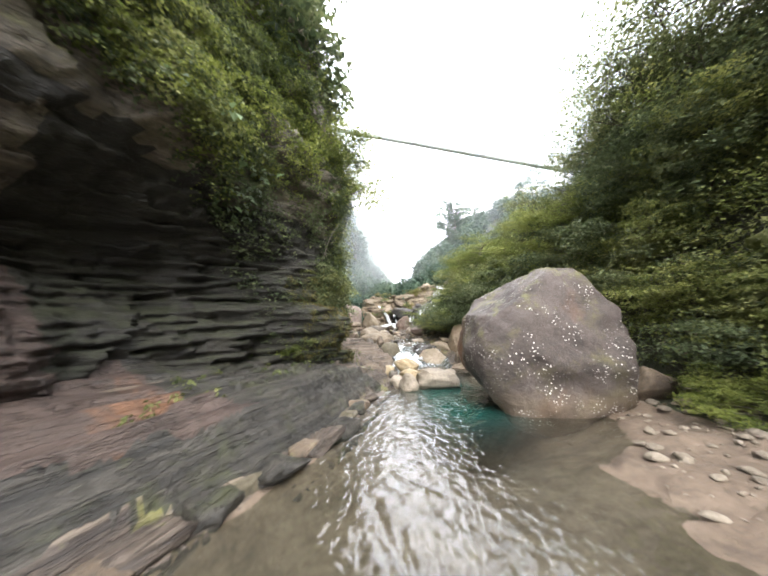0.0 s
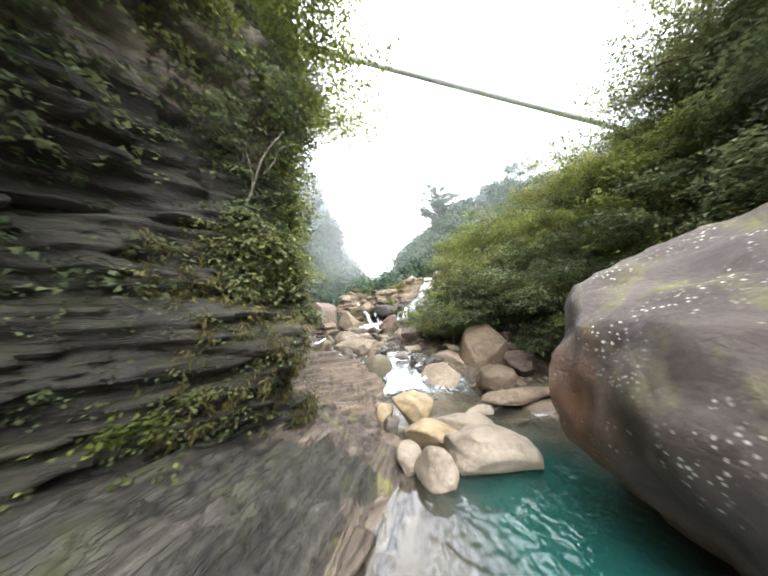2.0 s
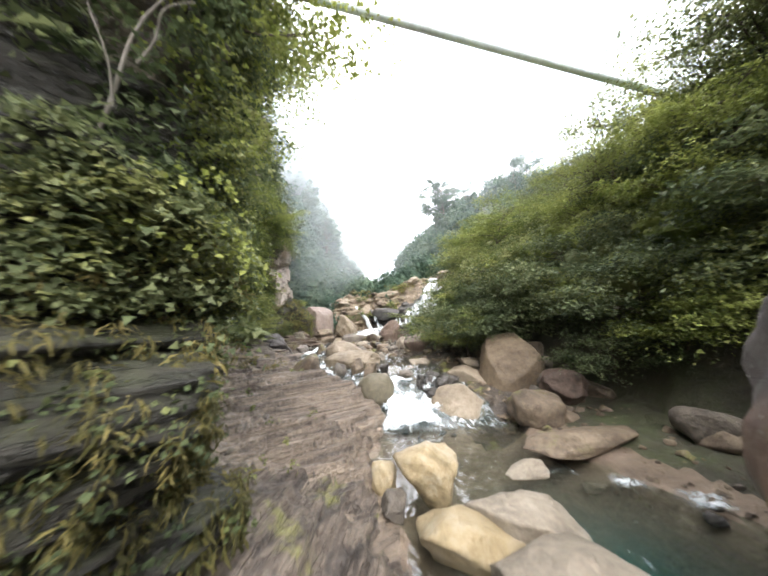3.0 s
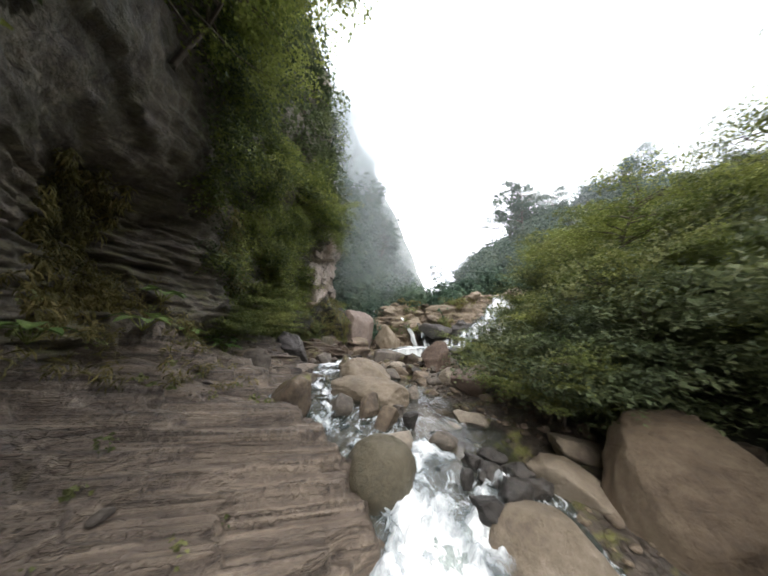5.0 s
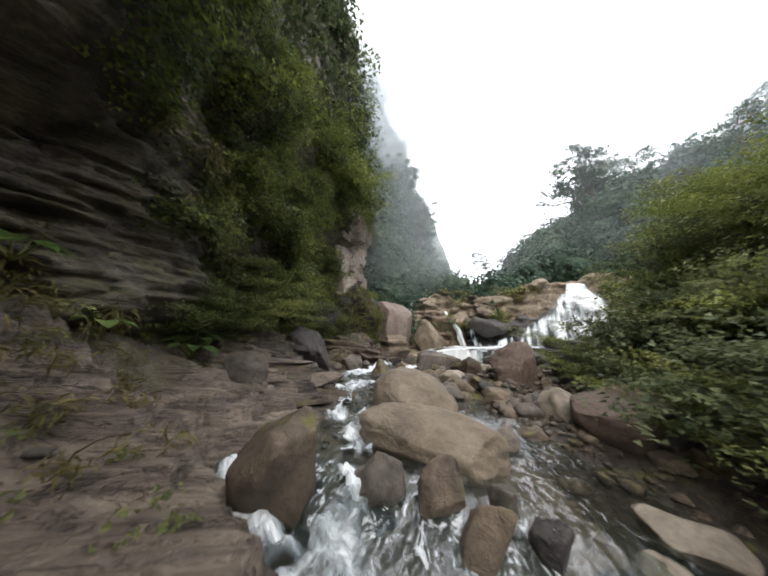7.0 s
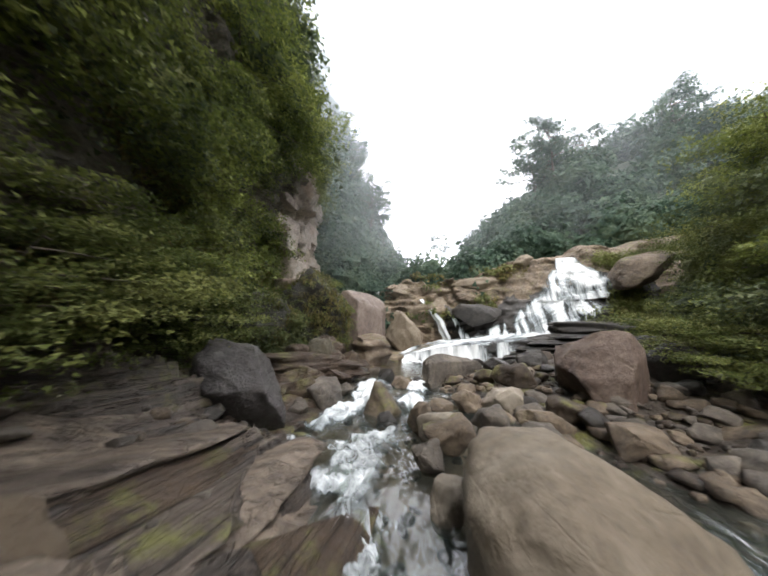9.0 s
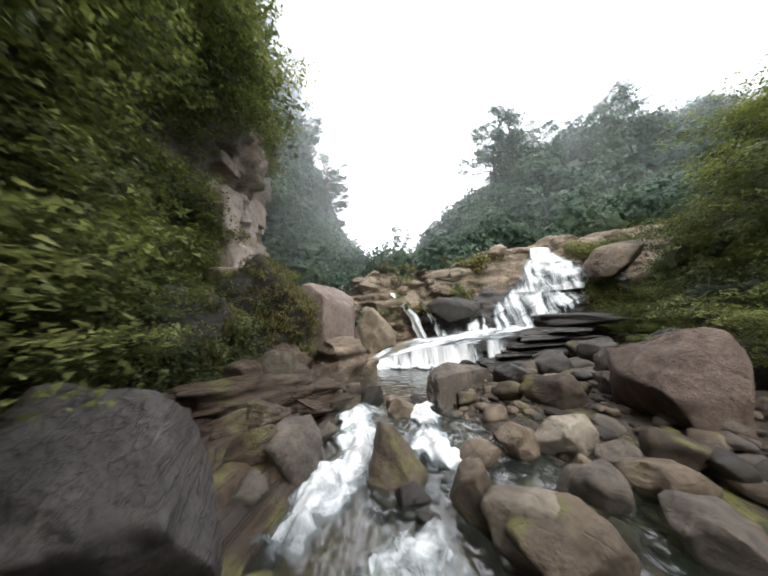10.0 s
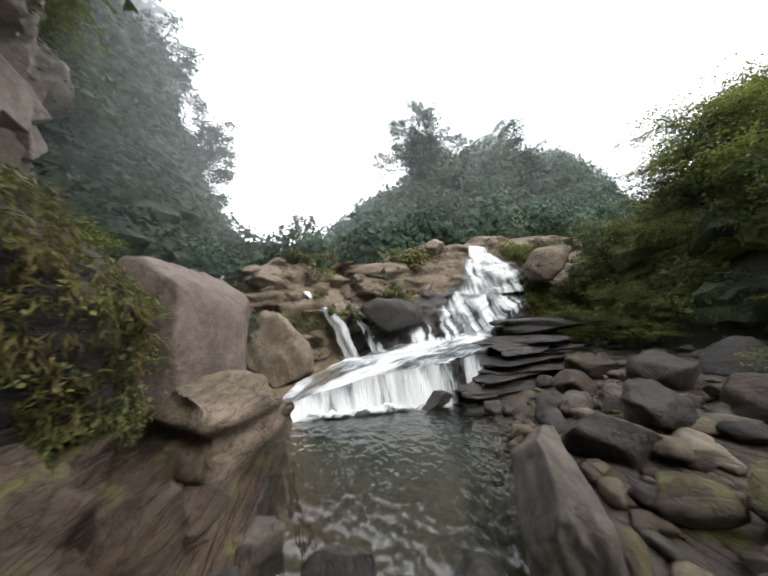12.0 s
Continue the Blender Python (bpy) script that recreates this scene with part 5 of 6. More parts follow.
cobbles(32, 16.2, 20.5, LEFT_EDGE, -2.8, -0.9, 0.10, 0.42, "cobbles under the cliff", (0, 1, 3, 4, 6, 7))
cobbles(36, 19.6, 26.0, LEFT_EDGE, -1.7, 0.15, 0.12, 0.5, "cobbles beside the rapids")
cobbles(16, 11.0, 18.0, HILL_FOOT, -1.5, 0.4, 0.35, 0.95, "stones at the foot of the slope", (0, 1, 3, 4, 6, 7))
cobbles(20, 25.0, 28.0, RIGHT_EDGE, -0.1, 3.5, 0.15, 0.6, "cobbles at the pool edge", (8, 5, 5, 5))


def gravel(name, label, n, y0, y1, edge, lo, hi, small, large, material, seed):
    """Many pebbles in one mesh."""
    g = np.random.default_rng(seed)
    y = g.uniform(y0, y1, n)
    x = along(edge, y) + g.uniform(lo, hi, n)
    r = small + (large - small) * g.random(n) ** 3
    v0, f0 = stone_shape(700 + seed, 2, 3.0, 9, 0.14), ICO[2][1]
    a = g.uniform(0, 6.28, n)
    s = np.stack([r, r * g.uniform(0.6, 1.1, n), r * g.uniform(0.35, 0.7, n)], -1)
    p = v0[None] * s[:, None]
    px = p[..., 0] * np.cos(a)[:, None] - p[..., 1] * np.sin(a)[:, None]
    py = p[..., 0] * np.sin(a)[:, None] + p[..., 1] * np.cos(a)[:, None]
    z = ground_height(x, y) + 0.2 * r
    verts = np.stack([px + x[:, None], py + y[:, None], p[..., 2] + z[:, None]], -1).reshape(-1, 3)
    faces = (f0[None] + (np.arange(n) * len(v0))[:, None, None]).reshape(-1, 3)
    return tagged(new(name, mesh_of(name, verts, faces, material)), label, "gravel", kind="stuff")


gravel("gravel", "grey gravel beach beside the pool", 650, 1.0, 8.5, RIGHT_EDGE, 0.0, 3.5, 0.02, 0.12, ROCK_PALE, 6)
gravel("gravel", "brown gravel on the bank", 450, 9.0, 18.5, RIGHT_EDGE, -0.4, 2.2, 0.03, 0.14, ROCK_BROWN, 7)
gravel("gravel", "brown gravel among the boulders", 450, 18.5, 28.0, RIGHT_EDGE, -0.6, 3.0, 0.03, 0.16, ROCK_WARM, 8)
gravel("gravel", "dark stones under the shallow water", 300, 13.8, 24.5, LEFT_EDGE, 0.1, 3.0, 0.05, 0.16, ROCK_DARK, 9)
gravel("rubble", "grey rubble at the foot of the slope", 200, 19.0, 29.0, HILL_FOOT, -3.6, -0.2, 0.08, 0.32, ROCK_GREY, 11)
gravel("rubble", "brown rubble between the boulders", 320, 18.3, 26.0, RIGHT_EDGE, -0.8, 3.4, 0.06, 0.26, ROCK_BROWN, 12)
gravel("gravel", "loose rubble below the cliff", 350, 8.0, 26.0, LEFT_EDGE, -3.2, -0.8, 0.02, 0.12, ROCK_GREY, 10)


# ---- foliage ----
def leaf_arrays(c, normal, size, droop=0.4, slim=0.42, seed=0, loose=0.45, corners=4):
    """Leaves at the centres c, lying roughly across the given normals: folded with four corners, or plain with three."""
    g = np.random.default_rng(seed)
    n = len(c)
    size = np.broadcast_to(size, n) * g.uniform(0.6, 1.35, n)
    nn = normal + loose * g.normal(size=(n, 3))
    nn /= np.linalg.norm(nn, axis=1)[:, None] + 1e-9
    a = g.normal(size=(n, 3))
    a[:, 2] -= droop * 1.6
    a -= nn * (a * nn).sum(1)[:, None]
    a /= np.linalg.norm(a, axis=1)[:, None] + 1e-9
    b = np.cross(nn, a)
    l, w, k = a * size[:, None], b * (size * slim)[:, None], nn * (size * 0.12)[:, None]
    if corners == 3:
        return np.stack([c + w, c + l, c - w], 1).reshape(-1, 3), np.arange(3 * n).reshape(n, 3)
    mid = c + l * 0.5 + k
    v = np.stack([c, mid + w, c + l - k, mid - w], 1).reshape(-1, 3)
    return v, np.arange(4 * n).reshape(n, 4)


def leaves(name, c, normal, size, material, label="", category="foliage", **kw):
    v, f = leaf_arrays(c, normal, size, **kw)
    return tagged(new(name, mesh_of(name, v, f, material, smooth=False)), label, category, kind="stuff")


def clumped(centres, each, radius, seed, squash=(1, 1, 1), bias=(0, 0, 0.35)):
    """Points on the uneven shells of small crowns, and the way that each faces."""
    g = np.random.default_rng(seed)
    n = len(centres)
    radius = np.broadcast_to(radius, n)
    d = g.normal(size=(n, each, 3)) + np.array(bias) * 1.4
    d /= np.linalg.norm(d, axis=2)[..., None]
    lump = 1 + 0.28 * vnoise(d[..., 0] * 2.2 + np.arange(n)[:, None] * 3.7, d[..., 1] * 2.2, d[..., 2] * 2.2, seed)
    p = centres[:, None] + d * np.array(squash) * (radius[:, None] * lump * g.uniform(0.45, 1.0, (n, each)) ** 0.5)[..., None]
    return p.reshape(-1, 3), d.reshape(-1, 3)


def sprays(centres, out, each, radius, seed, droop=0.4, rise=0.0):
    """Points on flat drooping sprays of leaves that reach out from their centres, and the way that each leaf faces."""
    g = np.random.default_rng(seed)
    n = len(centres)
    radius = np.broadcast_to(radius, n)[:, None]
    out = np.asarray(out, float) * (1, 1, 0) + 1e-6
    out = np.broadcast_to(out / np.linalg.norm(out, axis=-1, keepdims=True), (n, 3))
    side = np.stack([-out[:, 1], out[:, 0], out[:, 2] * 0], -1)
    a = g.uniform(-np.pi, np.pi, (n, each))
    q = np.sqrt(g.random((n, each))) * (1 + 0.35 * vnoise(np.cos(a) * 1.8 + np.arange(n)[:, None] * 5.3, np.sin(a) * 1.8, 0, seed))
    u, v = q * np.cos(a) * 1.15 + 0.35, q * np.sin(a)
    p = centres[:, None] + radius[..., None] * (u[..., None] * out[:, None] + v[..., None] * side[:, None])
    p[..., 2] += radius * (rise * u - droop * q**2 + 0.10 * g.normal(size=(n, each)))
    d = 0.75 * droop * q[..., None] * (np.cos(a)[..., None] * out[:, None] + np.sin(a)[..., None] * side[:, None])
    d[..., 2] += 0.8
    return p.reshape(-1, 3), d.reshape(-1, 3)


def bare_rock(y, z):
    """Parts of the rock wall that nothing grows on."""
    hollow = z < np.interp(y, [0, 4.2, 6, 7, 7.6], [7.0, 5.4, 4.4, 3.0, 0.8])
    overhang = (y > 10.2) & (y < 15.8) & (z < np.interp(y, [10.2, 11, 12, 14.5, 15.8], [2.0, 6.0, 9.0, 9.0, 3.5]))
    face = (y > 26.3) & (y < 32.2) & (z > 4.8) & (z < 9.4)
    return hollow | overhang | face


def cliff_green(name, label, n, each, y0, y1, z0, z1, thresh, size, material, radius, seed, depth=0.35, droop=0.5, slim=0.5, corners=4, tuft=False, anywhere=False):
    g = np.random.default_rng(seed)
    y, z = g.uniform(y0, y1, n * 5), g.uniform(z0, z1, n * 5)
    keep = (fbm(y * 0.45, z * 0.4, 0, 101, 3) + 0.25 * step01(2, 7, z) > thresh) & (anywhere | ~bare_rock(y, z))
    y, z = y[keep][:n], z[keep][:n]
    x = cliff_x(y, z) + depth * g.random(len(y)) ** 1.5 - 0.05
    if radius > 0.2:
        lump = vnoise(y * 0.8, z * 0.5, 0, 105) + 0.5 * vnoise(y * 1.9, z * 1.3, 0, 106)
        thick = lump + 0.25 * g.normal(size=len(y)) > -0.70 + 0.25 * step01(12, 14, y)
        x = x + (0.6 + 0.5 * step01(12, 14, y)) * np.clip(lump, -0.5, 1.1) * min(1, radius / 0.4) * (1 - 0.8 * step01(8.3, 9.3, y) * (1 - step01(11.5, 13, y)))
        x, y, z = x[thick], y[thick], z[thick]
    rad = g.uniform(0.6, 1.4, len(y)) * radius
    c = np.stack([x - 0.45 * rad, y, z], -1)
    if tuft:
        p, d = clumped(c, each, rad, seed + 1, (0.8, 1, 1.2), (0.9, -0.15, 0.3))
        return leaves(name, p, d, size, material, label=label, droop=1.6, seed=seed + 2, slim=slim, loose=0.6)
    ang = g.normal(size=len(y)) * 0.6 - 0.25
    p, d = sprays(c, np.stack([np.cos(ang), np.sin(ang), ang * 0], -1), each, rad, seed + 1, droop)
    return leaves(name, p, d, size, material, label=label, droop=0.35, seed=seed + 2, slim=slim, corners=corners)


cliff_green("hanging_plants", "dark shaded plants hanging on the cliff", 1300, 60, -3, 12, 2.6, 11, -0.9, 0.07, LEAF_DARK, 0.34, 110, depth=0.35, droop=0.7, corners=3)
cliff_green("hanging_plants", "yellow-green creepers hanging on the cliff", 1000, 60, 1, 12, 2.6, 13, -0.3, 0.062, LEAF_YELLOW, 0.32, 120, depth=0.5, droop=0.8)
cliff_green("hanging_plants", "green plants hanging on the cliff", 700, 60, 1, 12, 2.2, 10, -0.1, 0.065, LEAF_MID, 0.30, 122, depth=0.45, droop=0.6)
cliff_green("hanging_plants", "small mossy plants on the layered rock", 1500, 20, 7.8, 12, 1.5, 3.8, -0.5, 0.05, LEAF_MID, 0.15, 125, depth=0.10, anywhere=True)
cliff_green("hanging_plants", "small yellow plants on the layered rock", 700, 20, 7.4, 12, 1.3, 3.8, -0.2, 0.055, LEAF_YELLOW, 0.16, 126, depth=0.15)
cliff_green("hanging_plants", "green leafy plants on the damp rock beds", 450, 34, 8.5, 10.6, 1.7, 4.0, -0.35, 0.055, LEAF_MID, 0.19, 181, depth=0.22, droop=0.7, anywhere=True)
cliff_green("hanging_plants", "dark leafy plants on the damp rock beds", 600, 34, 8.3, 10.6, 1.7, 4.2, -0.6, 0.055, LEAF_DARK, 0.19, 184, depth=0.2, droop=0.7, anywhere=True)
cliff_green("hanging_plants", "small dark plants in the cracks of the damp rock beds", 240, 20, 6.8, 9.4, 0.9, 3.4, -2.0, 0.042, LEAF_DARK, 0.15, 190, depth=0.08, droop=0.7, anywhere=True)
cliff_green("hanging_plants", "small green plants in the cracks of the damp rock beds", 60, 22, 7.0, 9.4, 0.9, 3.4, -2.0, 0.045, LEAF_MID, 0.16, 193, depth=0.10, droop=0.7, anywhere=True)
cliff_green("dry_grass", "yellow-brown moss and grass on the damp rock beds", 380, 24, 7.6, 10.6, 1.1, 3.6, -2.0, 0.11, GRASS, 0.09, 187, depth=0.15, slim=0.07, tuft=True, anywhere=True)
cliff_green("hanging_plants", "dark plants above the overhang", 900, 70, 10.5, 18, 4.5, 14, -0.5, 0.075, LEAF_DARK, 0.45, 127, depth=0.5, droop=0.7, corners=3)
cliff_green("hanging_plants", "yellow-green plants above the overhang", 500, 70, 10.5, 18, 5, 14, -0.1, 0.07, LEAF_YELLOW, 0.42, 128, depth=0.6, droop=0.8, corners=3)
cliff_green("hanging_plants", "dark shaded plants hanging on the cliff", 450, 80, 16.5, 33, 4.0, 15, -0.5, 0.075, LEAF_DARK, 0.5, 130, depth=0.4, droop=0.6, corners=3)
cliff_green("hanging_plants", "green bushes clinging to the cliff", 800, 85, 16.5, 33, 3.0, 13, -0.2, 0.07, LEAF_MID, 0.48, 140, depth=0.5, corners=3)
cliff_green("hanging_plants", "yellow-green bushes clinging to the cliff", 1300, 80, 16.5, 27, 3, 13, -0.3, 0.07, LEAF_YELLOW, 0.48, 145, depth=0.6, corners=3)
cliff_green("hanging_plants", "dense dark forest on the upper cliff", 1300, 45, -6, 33, 11, 26, -0.6, 0.22, LEAF_DARK, 1.0, 150, depth=0.8, corners=3)
cliff_green("broad_leaves", "large glossy leaves with pale backs hanging from the cliff", 16, 4, 3.5, 6.5, 4.6, 6.0, -0.9, 0.22, LEAF_PALE, 0.26, 170, depth=0.6, slim=0.36)
cliff_green("dry_grass", "yellowish grass tufts hanging from rock ledges", 420, 26, 7.9, 11.6, 1.4, 3.4, -0.1, 0.15, GRASS, 0.10, 160, depth=0.25, slim=0.07, tuft=True)
cliff_green("dry_grass", "yellow-brown grass hanging from the rock corner", 220, 28, 9.0, 10.5, 0.9, 2.3, -2.0, 0.17, GRASS, 0.10, 163, depth=0.15, slim=0.07, tuft=True, anywhere=True)
cliff_green("dry_grass", "brownish moss and grass curtains under the overhang", 260, 26, 13.0, 18.5, 2.6, 5.5, 0.2, 0.24, GRASS, 0.13, 162, depth=0.2, slim=0.07, tuft=True, anywhere=True)
cliff_green("dry_grass", "yellowish grass tufts hanging from rock ledges", 900, 26, 15.5, 31, 2.4, 6.5, 0.0, 0.28, GRASS, 0.16, 165, depth=0.3, slim=0.07, tuft=True)


def rock_green(ob, name, label, n, each, size, material, radius, seed, slim=0.42, tuft=False):
    """Plants growing on the faces of one rock that look down the stream or over it."""
    g = np.random.default_rng(seed)
    co, no = np.empty(len(ob.data.vertices) * 3, np.float32), np.empty(len(ob.data.vertices) * 3, np.float32)
    ob.data.vertices.foreach_get("co", co)
    ob.data.vertices.foreach_get("normal", no)
    m = np.array(ob.matrix_world)
    p, d = co.reshape(-1, 3) @ m[:3, :3].T + m[:3, 3], no.reshape(-1, 3) @ m[:3, :3].T
    ok = np.flatnonzero((d[:, 0] - 0.8 * d[:, 1] + 0.6 * d[:, 2] > 0.1) & (fbm(p[:, 0] * 0.9, p[:, 1] * 0.9, p[:, 2] * 0.9, 111, 3) > -0.25))
    pick = g.choice(ok, n)
    c = p[pick] + d[pick] * 0.02
    if tuft:
        q, e = clumped(c, each, g.uniform(0.6, 1.4, n) * radius, seed + 1, (1, 1, 1.2), (0.4, -0.5, 0.3))
        return leaves(name, q, e, size, material, label=label, droop=1.5, seed=seed + 2, slim=slim, loose=0.6)
    q, e = sprays(c, d[pick] + (0.2, -0.2, 0), each, g.uniform(0.6, 1.4, n) * radius, seed + 1, 0.6)
    return leaves(name, q, e, size, material, label=label, droop=0.5, seed=seed + 2, slim=slim)


rock_green(mossy_mass, "dry_grass", "yellowish grass tufts covering a dark rock", 300, 24, 0.17, GRASS, 0.10, 431, slim=0.07, tuft=True)
rock_green(mossy_mass, "rock_plants", "yellow-green plants growing on a dark rock", 90, 26, 0.045, LEAF_YELLOW, 0.17, 434)
rock_green(mossy_mass, "rock_plants", "green ferns growing on a dark rock", 110, 30, 0.06, LEAF_MID, 0.22, 437)
rock_green(fern_rock, "rock_plants", "green ferns growing on a dark rock", 260, 32, 0.08, LEAF_MID, 0.28, 440)
rock_green(fern_rock, "dry_grass", "yellowish grass tufts covering a dark rock", 220, 24, 0.20, GRASS, 0.11, 443, slim=0.07, tuft=True)


def tube(points, radii, sides=3):
    """A tapered limb along points."""
    p, r = np.array(points, float), np.array(radii, float)
    d = np.gradient(p, axis=0)
    d /= np.linalg.norm(d, axis=1)[:, None]
    a = np.cross(d, (0.31, 0.95, 0.1))
    a /= np.linalg.norm(a, axis=1)[:, None]
    b = np.cross(d, a)
    t = np.linspace(0, 2 * np.pi, sides, endpoint=False)
    v = p[:, None] + r[:, None, None] * (a[:, None] * np.cos(t)[None, :, None] + b[:, None] * np.sin(t)[None, :, None])
    n = len(p)
    i = np.arange(n * sides).reshape(n, sides)
    j = np.roll(i, -1, 1)
    f = np.stack([i[:-1], j[:-1], j[1:], i[1:]], -1).reshape(-1, 4)
    return v.reshape(-1, 3), f


def tree_meshes(seed, height, spread, n_limbs, leaf, each, material, bend=0.3, clump=0.6, layers=0.0, corners=3, hang=0.45):
    """Wood and crown of a tree whose foot is the origin."""
    g = np.random.default_rng(seed)
    t = np.linspace(0, 1, 9)
    lean = g.normal(size=2) * bend
    trunk = np.stack([lean[0] * height * t**1.6 + 0.04 * height * np.sin(5 * t + seed), lean[1] * height * t**1.6, height * t], -1)
    vs, fs, count, tips = [], [], 0, []
    rad = 0.022 * height

    def grow(points, radii):
        nonlocal count
        v, f = tube(points, radii)
        vs.append(v)
        fs.append(f + count)
        count += len(v)

    grow(trunk, rad * (1 - 0.85 * t))
    for _ in range(n_limbs):
        k = g.uniform(0.3, 1.0)
        start = np.array([np.interp(k, t, trunk[:, m]) for m in range(3)])
        ang = g.uniform(0, 2 * np.pi)
        reach = spread * g.uniform(0.5, 1.0) * (1.15 - 0.6 * k)
        s = np.linspace(0, 1, 5)
        limb = start + np.stack([np.cos(ang) * reach * s, np.sin(ang) * reach * s, reach * (0.45 * s + 0.1 * np.sin(6 * s)) * (1 - layers)], -1)
        grow(limb, rad * 0.42 * (1 - 0.8 * s))
        tips.extend(limb[2:] + g.normal(size=(3, 3)) * 0.12 * spread)
        for _ in range(1):
            a2 = ang + g.uniform(-1.0, 1.0)
            twig = limb[3] + np.stack([np.cos(a2) * reach * 0.5 * s, np.sin(a2) * reach * 0.5 * s, reach * 0.3 * s * (1 - layers)], -1)
            grow(twig, rad * 0.16 * (1 - 0.8 * s))
            tips.extend(twig[2:])
    wood = mesh_of("trunk", np.concatenate(vs), np.concatenate(fs), BARK)
    tips = np.array(tips)
    c, d = sprays(tips, tips - trunk.mean(0), each, clump * g.uniform(0.7, 1.3, len(tips)), seed + 1, hang, 0.1)
    v, f = leaf_arrays(c, d, leaf, droop=0.25, seed=seed + 2, slim=0.42, corners=corners, loose=0.4)
    return wood, mesh_of("crown", v, f, material, smooth=False)


def tree_kind(name, label, category, meshes):
    base = new(name)
    part("trunk", meshes[0], base)
    part("crown" if category == "tree" else "foliage", meshes[1], base)
    return tagged(base, label, category)


def planted(kind, places, group, sink=0.15, air=None):
    """The thing itself at the first place and copies at the rest: x, y, turn, size, (z)."""
    first = True
    for x, y, turn, size, *z in places:
        h = z[0] if z else float(ground_height(np.array([x]), np.array([y]))[0]) - sink
        m = pose(x, y, h, 0, 0, turn) @ Matrix.Scale(size, 4)
        if first:
            kind.matrix_basis, first = m, False
        else:
            ob = copy_thing(kind, pose(x, y, h, 0, 0, turn))
            ob.scale = (size, size, size)
            ob.matrix_basis = m
        kind["group"] = group


bush_a = tree_kind("bush", "dense layered green bush on the bank", "bush", tree_meshes(201, 1.5, 1.5, 18, 0.048, 80, LEAF_FERN, 0.35, 0.32, 0.88, hang=0.18))
bush_b = tree_kind("bush", "yellow-green leafy bush on the bank", "bush", tree_meshes(202, 1.7, 1.4, 20, 0.065, 60, LEAF_YELLOW, 0.3, 0.40, 0.6, hang=0.3))
bush_c = tree_kind("bush", "dark broad-leaved bush under the trees", "bush", tree_meshes(203, 1.4, 1.5, 18, 0.065, 60, LEAF_DARK, 0.3, 0.42, 0.5, hang=0.3))
bush_d = tree_kind("bush", "light green layered fern-like bush below the cliff", "bush", tree_meshes(204, 1.5, 1.5, 20, 0.048, 95, LEAF_FERN, 0.3, 0.36, 0.9, hang=0.16))
tree_a = tree_kind("tree", "leafy green tree on the steep slope", "tree", tree_meshes(211, 5.0, 2.8, 22, 0.075, 56, LEAF_MID, 0.2, 0.52))
tree_b = tree_kind("tree", "airy green tree on the steep slope", "tree", tree_meshes(212, 4.6, 2.8, 22, 0.072, 62, LEAF_MID, 0.25, 0.52, 0.3))
tree_c = tree_kind("tree", "yellow-green spreading tree over the stream", "tree", tree_meshes(213, 3.6, 2.6, 24, 0.072, 80, LEAF_YELLOW, 0.3, 0.50, 0.6, hang=0.3))
tree_d = tree_kind("tree", "thin tree with open crown on the ridge", "tree", tree_meshes(214, 6.0, 2.4, 20, 0.12, 46, LEAF_FAR, 0.1, 0.42, 0.3))


def slope_places(n, y0, y1, lo, hi, small, large, seed):
    g = np.random.default_rng(seed)
    y = g.uniform(y0, y1, n)
    x = along(HILL_FOOT, y) + g.uniform(lo, hi, n) + 0.9 * step01(9, 11, y) * (1 - step01(16, 18, y))
    return list(zip(x.tolist(), y.tolist(), g.uniform(0, 360, n).tolist(), g.uniform(small, large, n).tolist()))


planted(bush_a, [(4.2, 18.9, 30, 1.0, 1.35), (4.3, 17.6, 140, 0.95, 1.25), (4.3, 17.0, 260, 0.95, 1.25), (3.2, 21.5, 80, 0.8, 1.8), (3.3, 22.8, 190, 0.85, 1.9), (4.0, 19.9, 10, 1.0, 1.6), (5.3, 25.4, 0, 0.6), (5.7, 26.5, 100, 0.65), (6.2, 27.4, 200, 0.65), (4.9, 24.3, 300, 0.6), (6.6, 28.4, 40, 0.7), (4.6, 23.2, 160, 0.55), (7.5, 28.0, 210, 0.8), (8.4, 29.0, 70, 0.8), (9.4, 29.8, 130, 0.9), (6.3, 26.3, 250, 0.7), (7.2, 27.0, 330, 0.8), (8.6, 27.8, 20, 0.9)] + slope_places(28, 4, 28, 0.3, 2.6, 0.7, 1.3, 301), "bushes on the sunny bank")
planted(bush_d, [(-5.4, 18.5, 20, 1.0, 2.2), (-5.9, 19.5, 90, 1.1, 2.5), (-6.6, 20.8, 250, 1.05, 2.8), (-5.3, 17.5, 310, 0.9, 1.8), (-6.3, 19.0, 130, 1.2, 3.0), (-6.7, 22.0, 40, 1.0, 2.6), (-6.5, 21.3, 160, 0.8, 1.9), (-6.3, 18.6, 70, 0.9, 2.1), (-7.0, 22.4, 10, 0.8, 2.0), (-6.8, 19.8, 200, 1.0, 2.7), (-6.9, 18.6, 240, 0.9, 2.8), (-7.2, 21.0, 140, 0.9, 2.3), (8.6, 5.6, 30, 0.9), (8.9, 6.8, 140, 1.0), (9.2, 4.4, 250, 0.9)], "light bushes below the cliff")
